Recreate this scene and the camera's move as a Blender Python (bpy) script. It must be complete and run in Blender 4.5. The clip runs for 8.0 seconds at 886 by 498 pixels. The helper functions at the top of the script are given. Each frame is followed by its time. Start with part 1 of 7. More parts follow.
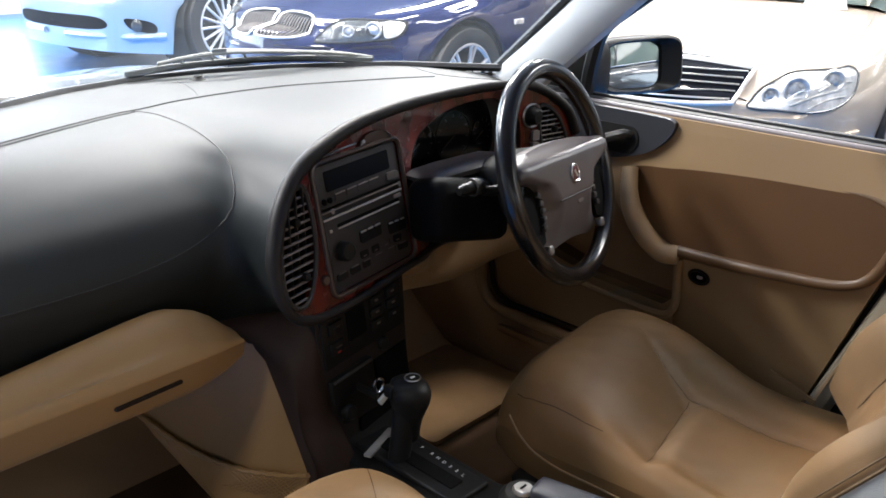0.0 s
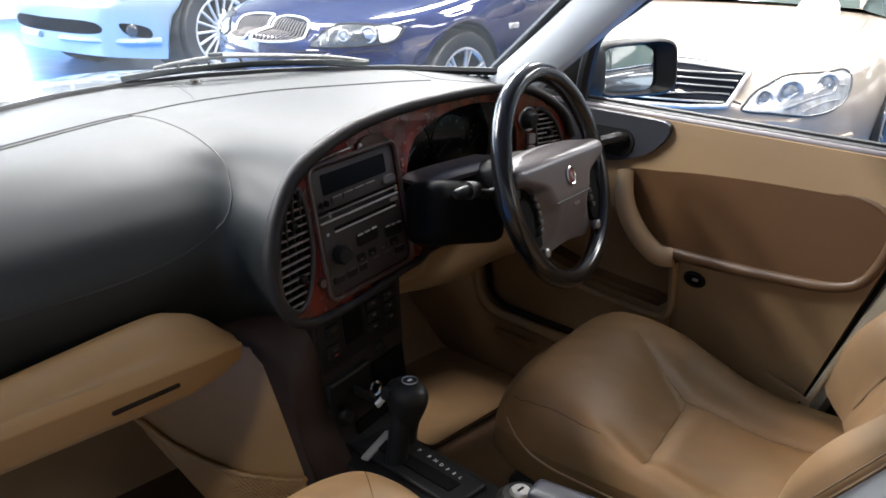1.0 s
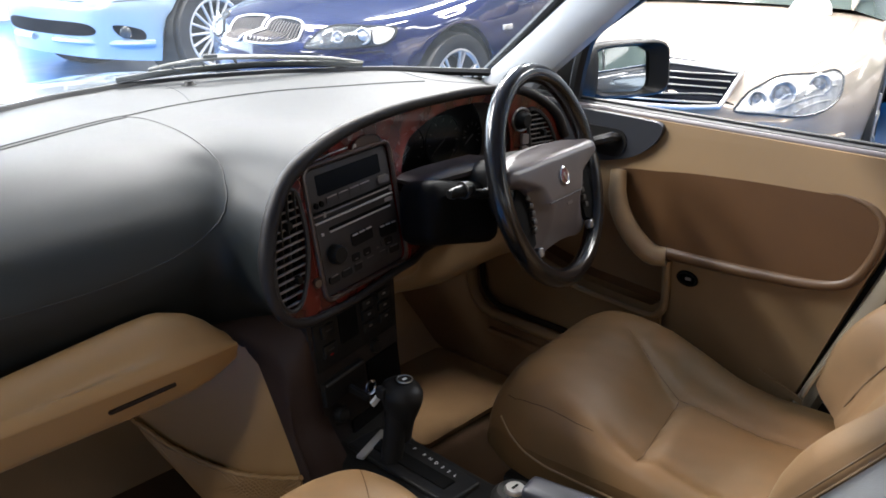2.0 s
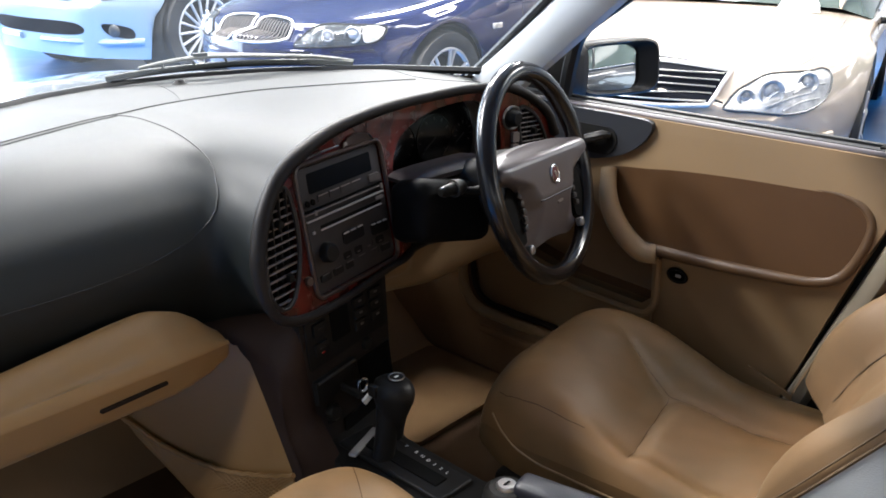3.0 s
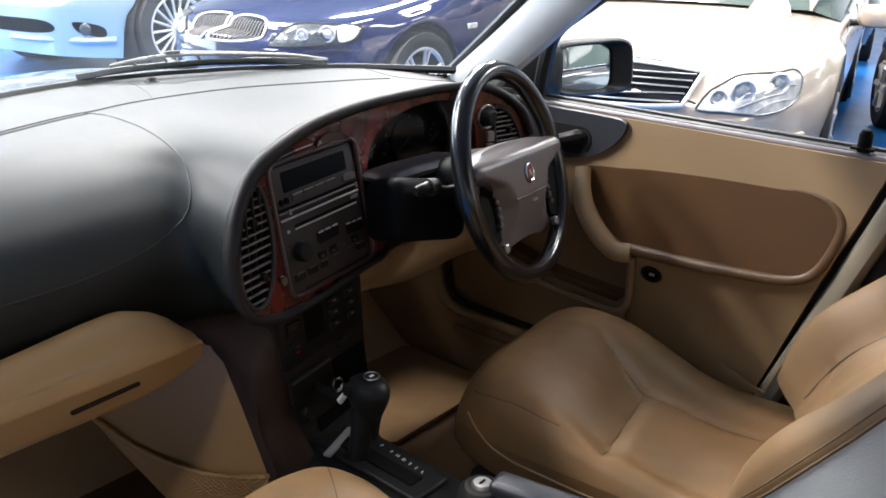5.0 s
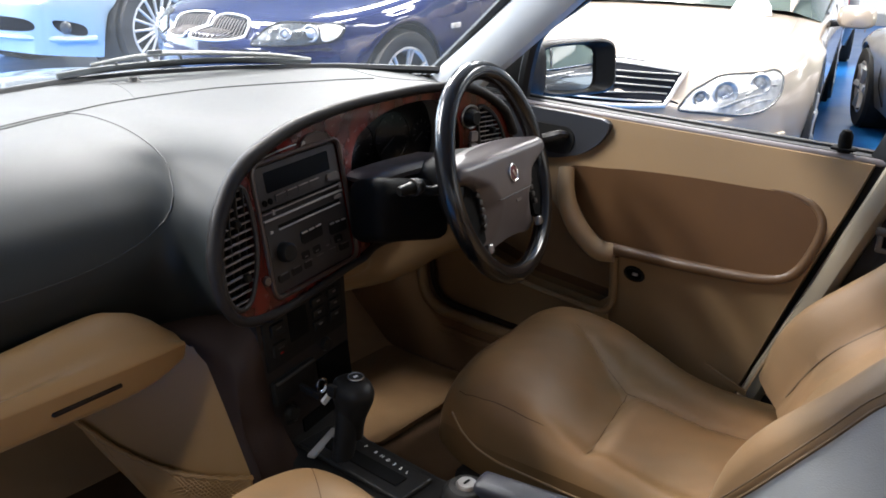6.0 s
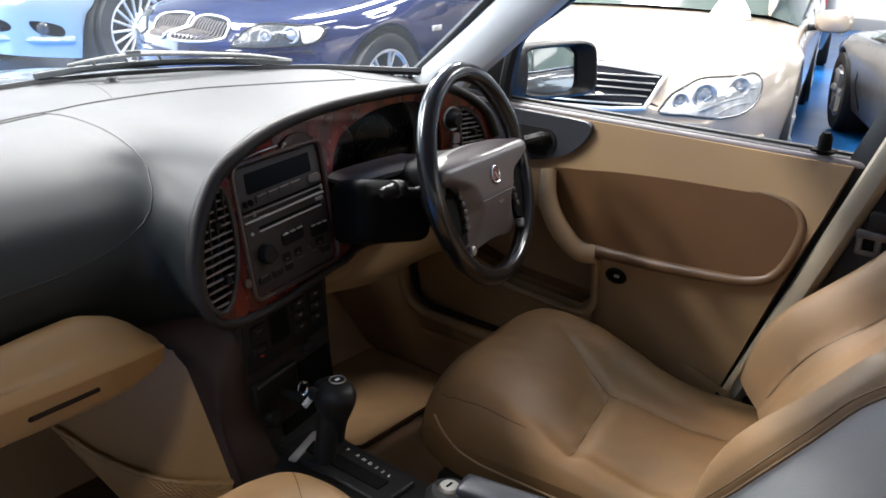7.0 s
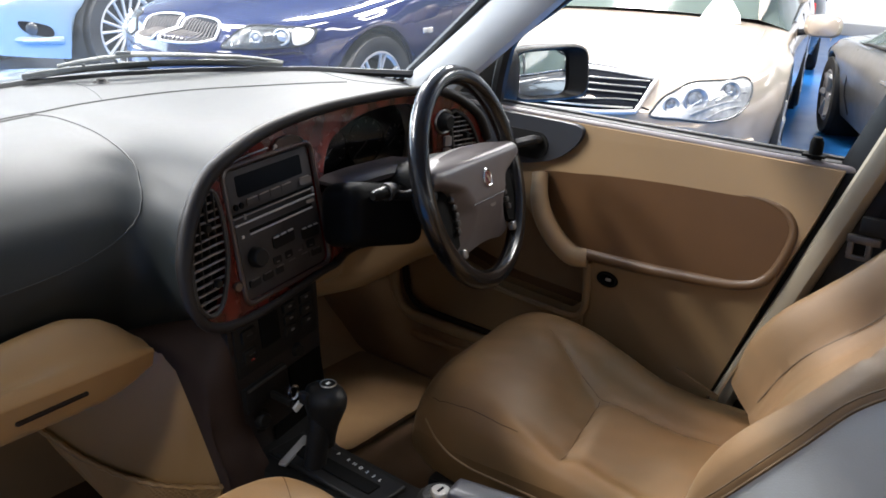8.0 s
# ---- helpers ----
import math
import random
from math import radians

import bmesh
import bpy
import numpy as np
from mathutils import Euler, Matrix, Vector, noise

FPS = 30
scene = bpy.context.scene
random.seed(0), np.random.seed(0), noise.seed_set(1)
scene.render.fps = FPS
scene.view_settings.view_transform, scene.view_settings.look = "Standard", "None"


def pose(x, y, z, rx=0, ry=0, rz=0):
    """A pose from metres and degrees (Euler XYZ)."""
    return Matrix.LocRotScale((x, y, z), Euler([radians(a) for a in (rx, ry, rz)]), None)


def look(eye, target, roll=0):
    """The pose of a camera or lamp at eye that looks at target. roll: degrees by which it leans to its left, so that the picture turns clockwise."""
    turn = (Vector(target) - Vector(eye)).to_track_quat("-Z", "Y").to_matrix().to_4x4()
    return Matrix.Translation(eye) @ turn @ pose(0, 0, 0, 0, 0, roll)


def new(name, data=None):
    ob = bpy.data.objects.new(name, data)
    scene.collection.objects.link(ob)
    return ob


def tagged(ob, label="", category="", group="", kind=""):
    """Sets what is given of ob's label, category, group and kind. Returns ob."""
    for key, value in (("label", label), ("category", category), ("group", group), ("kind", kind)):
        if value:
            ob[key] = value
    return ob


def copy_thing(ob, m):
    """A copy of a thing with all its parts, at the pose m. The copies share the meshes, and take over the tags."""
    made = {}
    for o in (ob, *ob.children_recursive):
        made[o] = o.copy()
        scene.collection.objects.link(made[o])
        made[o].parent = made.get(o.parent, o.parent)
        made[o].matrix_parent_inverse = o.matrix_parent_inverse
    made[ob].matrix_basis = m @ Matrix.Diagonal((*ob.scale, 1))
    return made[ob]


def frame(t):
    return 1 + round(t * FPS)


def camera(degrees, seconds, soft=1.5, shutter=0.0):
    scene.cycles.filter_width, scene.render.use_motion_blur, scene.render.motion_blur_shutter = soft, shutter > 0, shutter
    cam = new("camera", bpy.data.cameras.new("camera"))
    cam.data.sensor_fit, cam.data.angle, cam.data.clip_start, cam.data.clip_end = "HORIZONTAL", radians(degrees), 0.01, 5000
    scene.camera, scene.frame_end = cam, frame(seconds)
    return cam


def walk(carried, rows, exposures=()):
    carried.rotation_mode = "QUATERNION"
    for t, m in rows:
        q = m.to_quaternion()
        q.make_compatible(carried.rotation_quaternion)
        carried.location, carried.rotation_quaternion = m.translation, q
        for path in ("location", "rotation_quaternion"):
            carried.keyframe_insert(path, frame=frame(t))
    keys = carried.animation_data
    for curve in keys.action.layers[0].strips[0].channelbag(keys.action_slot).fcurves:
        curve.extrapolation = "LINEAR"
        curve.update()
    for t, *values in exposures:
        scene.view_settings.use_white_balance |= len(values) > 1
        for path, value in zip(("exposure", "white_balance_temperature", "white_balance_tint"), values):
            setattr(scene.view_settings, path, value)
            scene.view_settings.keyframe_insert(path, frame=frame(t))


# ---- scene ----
from mathutils.geometry import delaunay_2d_cdt
from mathutils.bvhtree import BVHTree

# ---------------------------------------------------------------- camera
cam = camera(54.0, 8.0, soft=1.7)
EYE = Vector((-0.81, -0.88, 1.35))


def hold(dx, dy, dz, yaw, pitch, roll):
    """Pose from a small step off the resting place and heading to the right, tilt up, lean."""
    eye = EYE + Vector((dx, dy, dz))
    y, p = radians(yaw), radians(pitch)
    way = Vector((math.sin(y) * math.cos(p), math.cos(y) * math.cos(p), math.sin(p)))
    return look(eye, eye + way, roll)


PATH = [
    (0.0, 0.0071, 0.0058, -0.0006, 45.54, -21.33, 0.08),
    (0.5, 0.0056, 0.0064, -0.0015, 45.72, -21.19, 0.08),
    (1.0, 0.0031, 0.0042, -0.0006, 45.85, -21.07, 0.01),
    (1.5, 0.0000, 0.0000, 0.0000, 46.00, -21.00, -0.00),
    (3.0, -0.0069, -0.0043, -0.0005, 46.90, -21.05, 0.05),
    (3.5, -0.0065, -0.0027, -0.0001, 47.30, -21.10, 0.19),
    (4.0, -0.0064, -0.0043, -0.0020, 47.69, -21.03, 0.24),
    (4.5, -0.0063, -0.0043, -0.0036, 48.15, -20.99, 0.40),
    (6.0, -0.0058, -0.0037, -0.0021, 49.78, -21.04, 0.88),
    (6.5, -0.0052, -0.0028, -0.0039, 50.46, -20.94, 1.02),
    (7.0, -0.0033, 0.0012, -0.0054, 51.13, -20.84, 1.31),
    (7.5, -0.0031, 0.0029, -0.0057, 51.64, -20.73, 1.50),
    (8.0, -0.0006, 0.0066, -0.0058, 51.82, -20.67, 1.71),
]
walk(cam, [(t, hold(*row)) for t, *row in PATH])

# ---------------------------------------------------------------- world, lights
world = bpy.data.worlds.new("world")
scene.world = world
world.use_nodes = True
world.node_tree.nodes["Background"].inputs[0].default_value = (0.75, 0.87, 1.0, 1)
world.node_tree.nodes["Background"].inputs[1].default_value = 0.6
scene.view_settings.exposure = 0.0


def area(name, eye, target, sx, sy, power, colour=(1, 1, 1)):
    la = bpy.data.lights.new(name, "AREA")
    la.shape, la.size, la.size_y, la.energy, la.color = "RECTANGLE", sx, sy, power, colour
    ob = new(name, la)
    ob.matrix_world = look(eye, target)
    return ob


# unseen fluorescent battens of the hall; the last added to light the champagne saloon
LAMPS = [(-1.5, 2.6), (-1.5, 6.2), (2.5, 2.6), (2.5, 6.2), (6.5, 2.6), (6.5, 6.2), (4.5, -1.6), (8.5, -1.6), (-3.9, -1.2), (1.5, -0.7)]
for lx, ly in LAMPS:
    area("ceiling_lamp_light", (lx, ly, 3.93), (lx, ly + 0.001, 0), 2.6, 0.5, {2.6: 520 if lx > 0 else 400, 6.2: 420 if lx > 0 else 320, -1.6: 215, -1.2: 47, -0.7: 45}[ly], (1.0, 0.985, 0.965))
# fill lamps inside the hall, added as daylight from no seen opening
area("fill_front", (-1.5, 11.0, 2.2), (0, 0, 0.9), 11.0, 3.4, 1600, (0.72, 0.87, 1.0))
area("fill_side", (-4.3, -6.8, 1.9), (0.3, 0.0, 0.9), 5.0, 3.0, 30, (1.0, 0.95, 0.90))
area("fill_rear", (3.2, -7.6, 2.3), (0.0, 0.0, 0.9), 4.0, 2.6, 90, (1.0, 0.94, 0.88))


# ---------------------------------------------------------------- materials
def mat(name, colour, rough=0.5, metal=0.0, vary=0.12, scale=8.0, bump=0.0, bscale=300.0, coat=0.0, second=None, spec=0.5, kind="noise"):
    """Node material: base colour varied at two scales, roughness wear, fine relief."""
    m = bpy.data.materials.new(name)
    m.use_nodes = True
    nt = m.node_tree
    b = nt.nodes["Principled BSDF"]
    b.inputs["Metallic"].default_value = metal
    b.inputs["Specular IOR Level"].default_value = spec
    b.inputs["Coat Weight"].default_value = coat
    b.inputs["Coat Roughness"].default_value = 0.06
    tc = nt.nodes.new("ShaderNodeTexCoord")
    n1 = nt.nodes.new("ShaderNodeTexNoise")
    n1.inputs["Scale"].default_value, n1.inputs["Detail"].default_value = scale, 6
    nt.links.new(tc.outputs["Object"], n1.inputs["Vector"])
    ramp = nt.nodes.new("ShaderNodeValToRGB")
    c = Vector(colour)
    s = Vector(second) if second else c * (1 - 2.2 * vary)
    ramp.color_ramp.elements[0].position, ramp.color_ramp.elements[1].position = 0.32, 0.66
    ramp.color_ramp.elements[0].color = (*s, 1)
    ramp.color_ramp.elements[1].color = (*(c * (1 + vary * 0.4)), 1)
    nt.links.new(n1.outputs["Fac"], ramp.inputs["Fac"])
    nt.links.new(ramp.outputs["Color"], b.inputs["Base Color"])
    mr = nt.nodes.new("ShaderNodeMapRange")
    mr.inputs["To Min"].default_value, mr.inputs["To Max"].default_value = max(0.0, rough - 0.07), min(1.0, rough + 0.09)
    n2 = nt.nodes.new("ShaderNodeTexNoise")
    n2.inputs["Scale"].default_value, n2.inputs["Detail"].default_value = scale * 3.3, 4
    nt.links.new(tc.outputs["Object"], n2.inputs["Vector"])
    nt.links.new(n2.outputs["Fac"], mr.inputs["Value"])
    nt.links.new(mr.outputs["Result"], b.inputs["Roughness"])
    if bump:
        if kind == "grain":
            tx = nt.nodes.new("ShaderNodeTexVoronoi")
            out = tx.outputs["Distance"]
        else:
            tx = nt.nodes.new("ShaderNodeTexNoise")
            tx.inputs["Detail"].default_value = 4
            out = tx.outputs["Fac"]
        tx.inputs["Scale"].default_value = bscale
        nt.links.new(tc.outputs["Object"], tx.inputs["Vector"])
        bp = nt.nodes.new("ShaderNodeBump")
        bp.inputs["Strength"].default_value, bp.inputs["Distance"].default_value = bump, 0.002
        nt.links.new(out, bp.inputs["Height"])
        nt.links.new(bp.outputs["Normal"], b.inputs["Normal"])
    return m


def plain_glass(name, colour=(1, 1, 1), rough=0.0, mix=0.03):
    """Thin clear pane: mostly see-through, with a mirror part."""
    m = bpy.data.materials.new(name)
    m.use_nodes = True
    nt = m.node_tree
    nt.nodes.remove(nt.nodes["Principled BSDF"])
    tr, gl, mx = (nt.nodes.new(k) for k in ("ShaderNodeBsdfTransparent", "ShaderNodeBsdfGlossy", "ShaderNodeMixShader"))
    tr.inputs[0].default_value = (*colour, 1)
    gl.inputs["Roughness"].default_value = rough
    mx.inputs[0].default_value = mix
    nt.links.new(tr.outputs[0], mx.inputs[1])
    nt.links.new(gl.outputs[0], mx.inputs[2])
    nt.links.new(mx.outputs[0], nt.nodes["Material Output"].inputs[0])
    return m


def wood_mat():
    m = mat("burr_walnut", (0.10, 0.022, 0.010), 0.24, coat=0.45, vary=0.1, scale=20)
    nt = m.node_tree
    b = nt.nodes["Principled BSDF"]
    tc = nt.nodes.new("ShaderNodeTexCoord")
    w = nt.nodes.new("ShaderNodeTexWave")
    w.inputs["Scale"].default_value, w.inputs["Distortion"].default_value, w.inputs["Detail"].default_value = 5, 7, 4
    w.inputs["Detail Scale"].default_value = 2.2
    nt.links.new(tc.outputs["Object"], w.inputs["Vector"])
    r = nt.nodes.new("ShaderNodeValToRGB")
    r.color_ramp.elements[0].color, r.color_ramp.elements[1].color = (0.062, 0.0062, 0.0046, 1), (0.125, 0.0110, 0.0070, 1)
    r.color_ramp.elements[0].position, r.color_ramp.elements[1].position = 0.15, 0.9
    nt.links.new(w.outputs["Fac"], r.inputs["Fac"])
    nt.links.new(r.outputs["Color"], b.inputs["Base Color"])
    return m


def lamp_mat(name, colour, strength):
    m = bpy.data.materials.new(name)
    m.use_nodes = True
    b = m.node_tree.nodes["Principled BSDF"]
    b.inputs["Base Color"].default_value = (0.8, 0.8, 0.8, 1)
    b.inputs["Emission Color"].default_value = (*colour, 1)
    b.inputs["Emission Strength"].default_value = strength
    return m


TAN = mat("tan_leather", (0.35, 0.203, 0.090), 0.42, vary=0.09, scale=5, bump=0.10, bscale=700, kind="grain", second=(0.30, 0.162, 0.066))
TAN_WORN = mat("tan_leather_worn", (0.205, 0.108, 0.043), 0.50, vary=0.1, scale=3.4, bump=0.09, bscale=620, kind="grain", second=(0.112, 0.080, 0.040), spec=0.32)
TAN_BACK = mat("tan_leather_back", (0.250, 0.146, 0.072), 0.46, vary=0.1, scale=4, bump=0.09, bscale=620, kind="grain", second=(0.175, 0.112, 0.057), spec=0.4)
PALE_SIDE = mat("pale_leather_side", (0.60, 0.63, 0.64), 0.36, vary=0.06, scale=4, bump=0.2, bscale=420, kind="grain")
TAN_TRIM = mat("tan_vinyl", (0.300, 0.196, 0.100), 0.46, vary=0.06, scale=3, bump=0.08, bscale=800, kind="grain")
PALE_TRIM = mat("pale_beige_vinyl", (0.31, 0.265, 0.195), 0.44, vary=0.06, scale=3, bump=0.08, bscale=800, kind="grain")
# warmer copy of the tan vinyl: hue of the low light put into colour
TAN_WARMED = mat("tan_vinyl_warmed", (0.345, 0.196, 0.076), 0.48, vary=0.06, scale=3, bump=0.08, bscale=800, kind="grain")
# lighter copy of the tan vinyl: the grab handle's missing light put into colour
TAN_TRIM_LIT = mat("tan_vinyl_lit", (0.40, 0.275, 0.150), 0.42, vary=0.06, scale=3, bump=0.06, bscale=800, kind="grain")
# lighter copy of the brown vinyl: highlight on the armrest roll put into colour
TAN_DARK_LIT = mat("brown_vinyl_lit", (0.120, 0.066, 0.031), 0.40, vary=0.08, scale=4, bump=0.05, bscale=520, kind="grain")
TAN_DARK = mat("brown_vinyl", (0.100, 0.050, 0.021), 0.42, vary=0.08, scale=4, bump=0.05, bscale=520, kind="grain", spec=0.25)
SEAM_DARK = mat("seam_gap", (0.075, 0.040, 0.018), 0.8, vary=0.1, scale=60, spec=0.1)
SEAM = mat("seam_thread", (0.13, 0.082, 0.042), 0.7, vary=0.1, scale=60)
# paled carpet: light missing in the footwells put into its colour
CARPET_PALED = mat("tan_carpet_paled", (0.40, 0.250, 0.132), 0.95, vary=0.05, scale=7, bump=0.5, bscale=1200, spec=0.1)
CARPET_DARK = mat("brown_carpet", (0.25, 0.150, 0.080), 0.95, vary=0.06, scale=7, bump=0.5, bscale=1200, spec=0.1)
PAD = mat("charcoal_vinyl", (0.014, 0.017, 0.017), 0.50, vary=0.02, scale=16, bump=0.10, bscale=900, kind="grain", spec=0.31)
for n in PAD.node_tree.nodes:
    if n.type == "MAP_RANGE":
        n.inputs["To Min"].default_value, n.inputs["To Max"].default_value = 0.44, 0.47
PLASTIC = mat("black_plastic", (0.013, 0.0125, 0.012), 0.46, vary=0.1, scale=20, bump=0.06, bscale=900, kind="grain", spec=0.15)
PLASTIC_SOFT = mat("dark_grey_plastic", (0.036, 0.033, 0.031), 0.5, vary=0.1, scale=14, spec=0.4, bump=0.06, bscale=700, kind="grain")
LIP = mat("soft_hood_lip", (0.021, 0.018, 0.017), 0.48, vary=0.08, scale=14, spec=0.25, bump=0.06, bscale=700, kind="grain")
RADIO_GREY = mat("warm_grey_plastic", (0.032, 0.027, 0.026), 0.42, vary=0.08, scale=25)
BUTTON = mat("button_plastic", (0.10, 0.086, 0.080), 0.4, vary=0.08, scale=40)
EDGE = mat("pale_grey_plastic", (0.42, 0.39, 0.37), 0.3, vary=0.05, scale=40)
SLAT = mat("vent_slat_plastic", (0.24, 0.205, 0.19), 0.36, vary=0.08, scale=40)
HOLE = mat("dark_recess", (0.005, 0.005, 0.005), 0.75, vary=0.1, scale=20, spec=0.06)
SCREEN = mat("lcd_glass", (0.004, 0.005, 0.007), 0.3, vary=0.05, scale=10, spec=0.06)
WHEEL_LEATHER = mat("black_leather_rim", (0.008, 0.008, 0.009), 0.17, vary=0.05, scale=6, bump=0.03, bscale=520, kind="grain", spec=0.6)
WHEEL_PAD = mat("warm_grey_pad", (0.086, 0.074, 0.074), 0.38, vary=0.06, scale=8, bump=0.05, bscale=620, kind="grain", spec=0.5)
CHROME = mat("chrome", (0.68, 0.68, 0.68), 0.2, metal=1.0, vary=0.05, scale=20)
SATIN = mat("satin_aluminium", (0.52, 0.50, 0.47), 0.32, metal=1.0, vary=0.06, scale=20)
WOOD = wood_mat()
HEAD = mat("grey_headliner_cloth", (0.50, 0.50, 0.49), 0.85, vary=0.05, scale=12, bump=0.4, bscale=700)
PILLAR = mat("grey_pillar_trim", (0.52, 0.53, 0.54), 0.55, vary=0.04, scale=10, bump=0.2, bscale=600)
RUBBER = mat("black_rubber", (0.012, 0.012, 0.013), 0.55, vary=0.1, scale=20, bump=0.1, bscale=200)
WHITE_INK = mat("white_ink", (0.7, 0.7, 0.68), 0.6, vary=0.03, scale=20)
EMBLEM = mat("mauve_enamel", (0.12, 0.035, 0.055), 0.25, vary=0.1, scale=60, coat=0.4)
RED_LENS = mat("red_plastic", (0.35, 0.02, 0.02), 0.2, vary=0.05, scale=20, coat=0.5)
GLASS = plain_glass("clear_glass")
# glare haze on the windscreen, put into the glass as a bluish veil
SCREEN_GLASS = plain_glass("hazed_windscreen_glass")
nt = SCREEN_GLASS.node_tree
veil, film, keep = nt.nodes.new("ShaderNodeBsdfTranslucent"), nt.nodes.new("ShaderNodeMixShader"), nt.nodes["Mix Shader"]
veil.inputs[0].default_value = (0.80, 0.90, 1.0, 1)
veil_noise, veil_amount = nt.nodes.new("ShaderNodeTexNoise"), nt.nodes.new("ShaderNodeMapRange")
veil_noise.inputs["Scale"].default_value, veil_noise.inputs["Detail"].default_value = 3.5, 5
veil_amount.inputs["From Min"].default_value, veil_amount.inputs["From Max"].default_value = 0.35, 0.75
veil_amount.inputs["To Min"].default_value, veil_amount.inputs["To Max"].default_value = 0.008, 0.030
nt.links.new(veil_noise.outputs["Fac"], veil_amount.inputs["Value"])
nt.links.new(veil_amount.outputs["Result"], film.inputs[0])
nt.links.new(keep.outputs[0], film.inputs[1])
nt.links.new(veil.outputs[0], film.inputs[2])
nt.links.new(film.outputs[0], nt.nodes["Material Output"].inputs[0])
GLASS_LAMP = plain_glass("lamp_glass", (0.97, 0.97, 0.97), 0.02, 0.035)
MIRROR = mat("mirror_silver", (0.92, 0.93, 0.94), 0.0, metal=1.0, vary=0.0, scale=3)
for n in MIRROR.node_tree.nodes:
    if n.type == "MAP_RANGE":
        n.inputs["To Min"].default_value = n.inputs["To Max"].default_value = 0.01
BELT = mat("black_webbing", (0.018, 0.018, 0.018), 0.8, vary=0.1, scale=50, bump=0.5, bscale=400)


def paint(name, colour, second=None):
    return mat(name, colour, 0.30, metal=0.35, vary=0.03, scale=4, coat=1.0, second=second)


# ---------------------------------------------------------------- mesh helpers
def thing(name, label, category, group="", kind="", at=(0, 0, 0)):
    ob = new(name)
    ob.location = at
    ob.empty_display_size = 0.05
    return tagged(ob, label, category, group, kind)


def finish(name, bm, material, smooth=True):
    bmesh.ops.recalc_face_normals(bm, faces=bm.faces[:])
    me = bpy.data.meshes.new(name)
    bm.to_mesh(me)
    bm.free()
    me.materials.append(material)
    for p in me.polygons:
        p.use_smooth = smooth
    if smooth:
        me.set_sharp_from_angle(angle=radians(38))
    return me


def part(name, bm, material, parent, label="", smooth=True):
    """Links a bmesh, in world metres, as one mesh object under a thing or part."""
    ob = new(name, finish(name, bm, material, smooth))
    ob.parent = parent
    base = parent
    off = Vector((0, 0, 0))
    while base:
        off += base.location
        base = base.parent
    ob.location = -off
    if label:
        ob["label"] = label
    return ob


def whole(name, bm, material, label, category, group="", kind="", smooth=True):
    return tagged(new(name, finish(name, bm, material, smooth)), label, category, group, kind)


def spline(pts, n, closed=False):
    """n points on a Catmull-Rom curve through pts."""
    P = [Vector(p) for p in pts]
    k = len(P)
    segs = k if closed else k - 1
    out = []
    count = n if closed else n - 1
    for i in range(n):
        s = i * segs / count
        j = min(int(s), segs - 1)
        t = s - j
        if closed:
            a, b, c, d = P[(j - 1) % k], P[j % k], P[(j + 1) % k], P[(j + 2) % k]
        else:
            b, c = P[j], P[j + 1]
            a = P[j - 1] if j > 0 else b * 2 - c
            d = P[j + 2] if j + 2 < k else c * 2 - b
        out.append(0.5 * (2 * b + (c - a) * t + (2 * a - 5 * b + 4 * c - d) * t * t + (3 * b - a - 3 * c + d) * t ** 3))
    return out


def smooth_step(t):
    t = min(1.0, max(0.0, t))
    return t * t * (3 - 2 * t)


def interp(x, xs, ys):
    return float(np.interp(x, xs, ys))


def grid(rows, bm=None, wrap=False, cap=False):
    """Surface through rows of points."""
    bm = bm or bmesh.new()
    vs = [[bm.verts.new(p) for p in r] for r in rows]
    for a, b in zip(vs, vs[1:]):
        m = len(a)
        for i in range(m if wrap else m - 1):
            j = (i + 1) % m
            bm.faces.new((a[i], a[j], b[j], b[i]))
    if cap:
        bm.faces.new(vs[0])
        bm.faces.new(vs[-1])
    return bm


def thicken(bm, way, d):
    """Gives a sheet depth d along way."""
    way = Vector(way).normalized() * d
    old = bm.faces[:]
    border = [e for e in bm.edges if len(e.link_faces) == 1]
    twin = {v: bm.verts.new(v.co + way) for v in bm.verts[:]}
    for f in old:
        bm.faces.new([twin[v] for v in reversed(f.verts)])
    for e in border:
        a, b = e.verts
        bm.faces.new((a, b, twin[b], twin[a]))
    return bm


def tube(pts, r, seg=8, closed=False, bm=None, squash=1.0):
    """Round bar along pts; r a number or a list."""
    bm = bm or bmesh.new()
    P = [Vector(p) for p in pts]
    n = len(P)
    rows = []
    up = Vector((0.1, 0.2, 1)).normalized()
    last = None
    for i, p in enumerate(P):
        a, b = (P[(i - 1) % n], P[(i + 1) % n]) if closed else (P[max(i - 1, 0)], P[min(i + 1, n - 1)])
        d = (b - a).normalized()
        if last is None:
            x = d.cross(up).normalized() if abs(d.dot(up)) < 0.98 else d.cross(Vector((1, 0, 0))).normalized()
        else:
            x = (last - d * last.dot(d)).normalized()
        last = x
        y = d.cross(x)
        rr = r[i] if isinstance(r, (list, tuple)) else r
        rows.append([p + (x * math.cos(t) + y * math.sin(t) * squash) * rr for t in (2 * math.pi * k / seg for k in range(seg))])
    if closed:
        rows.append(rows[0])
        grid(rows, bm, wrap=True)
        bmesh.ops.remove_doubles(bm, verts=bm.verts[:], dist=1e-6)
    else:
        grid(rows, bm, wrap=True, cap=True)
    return bm


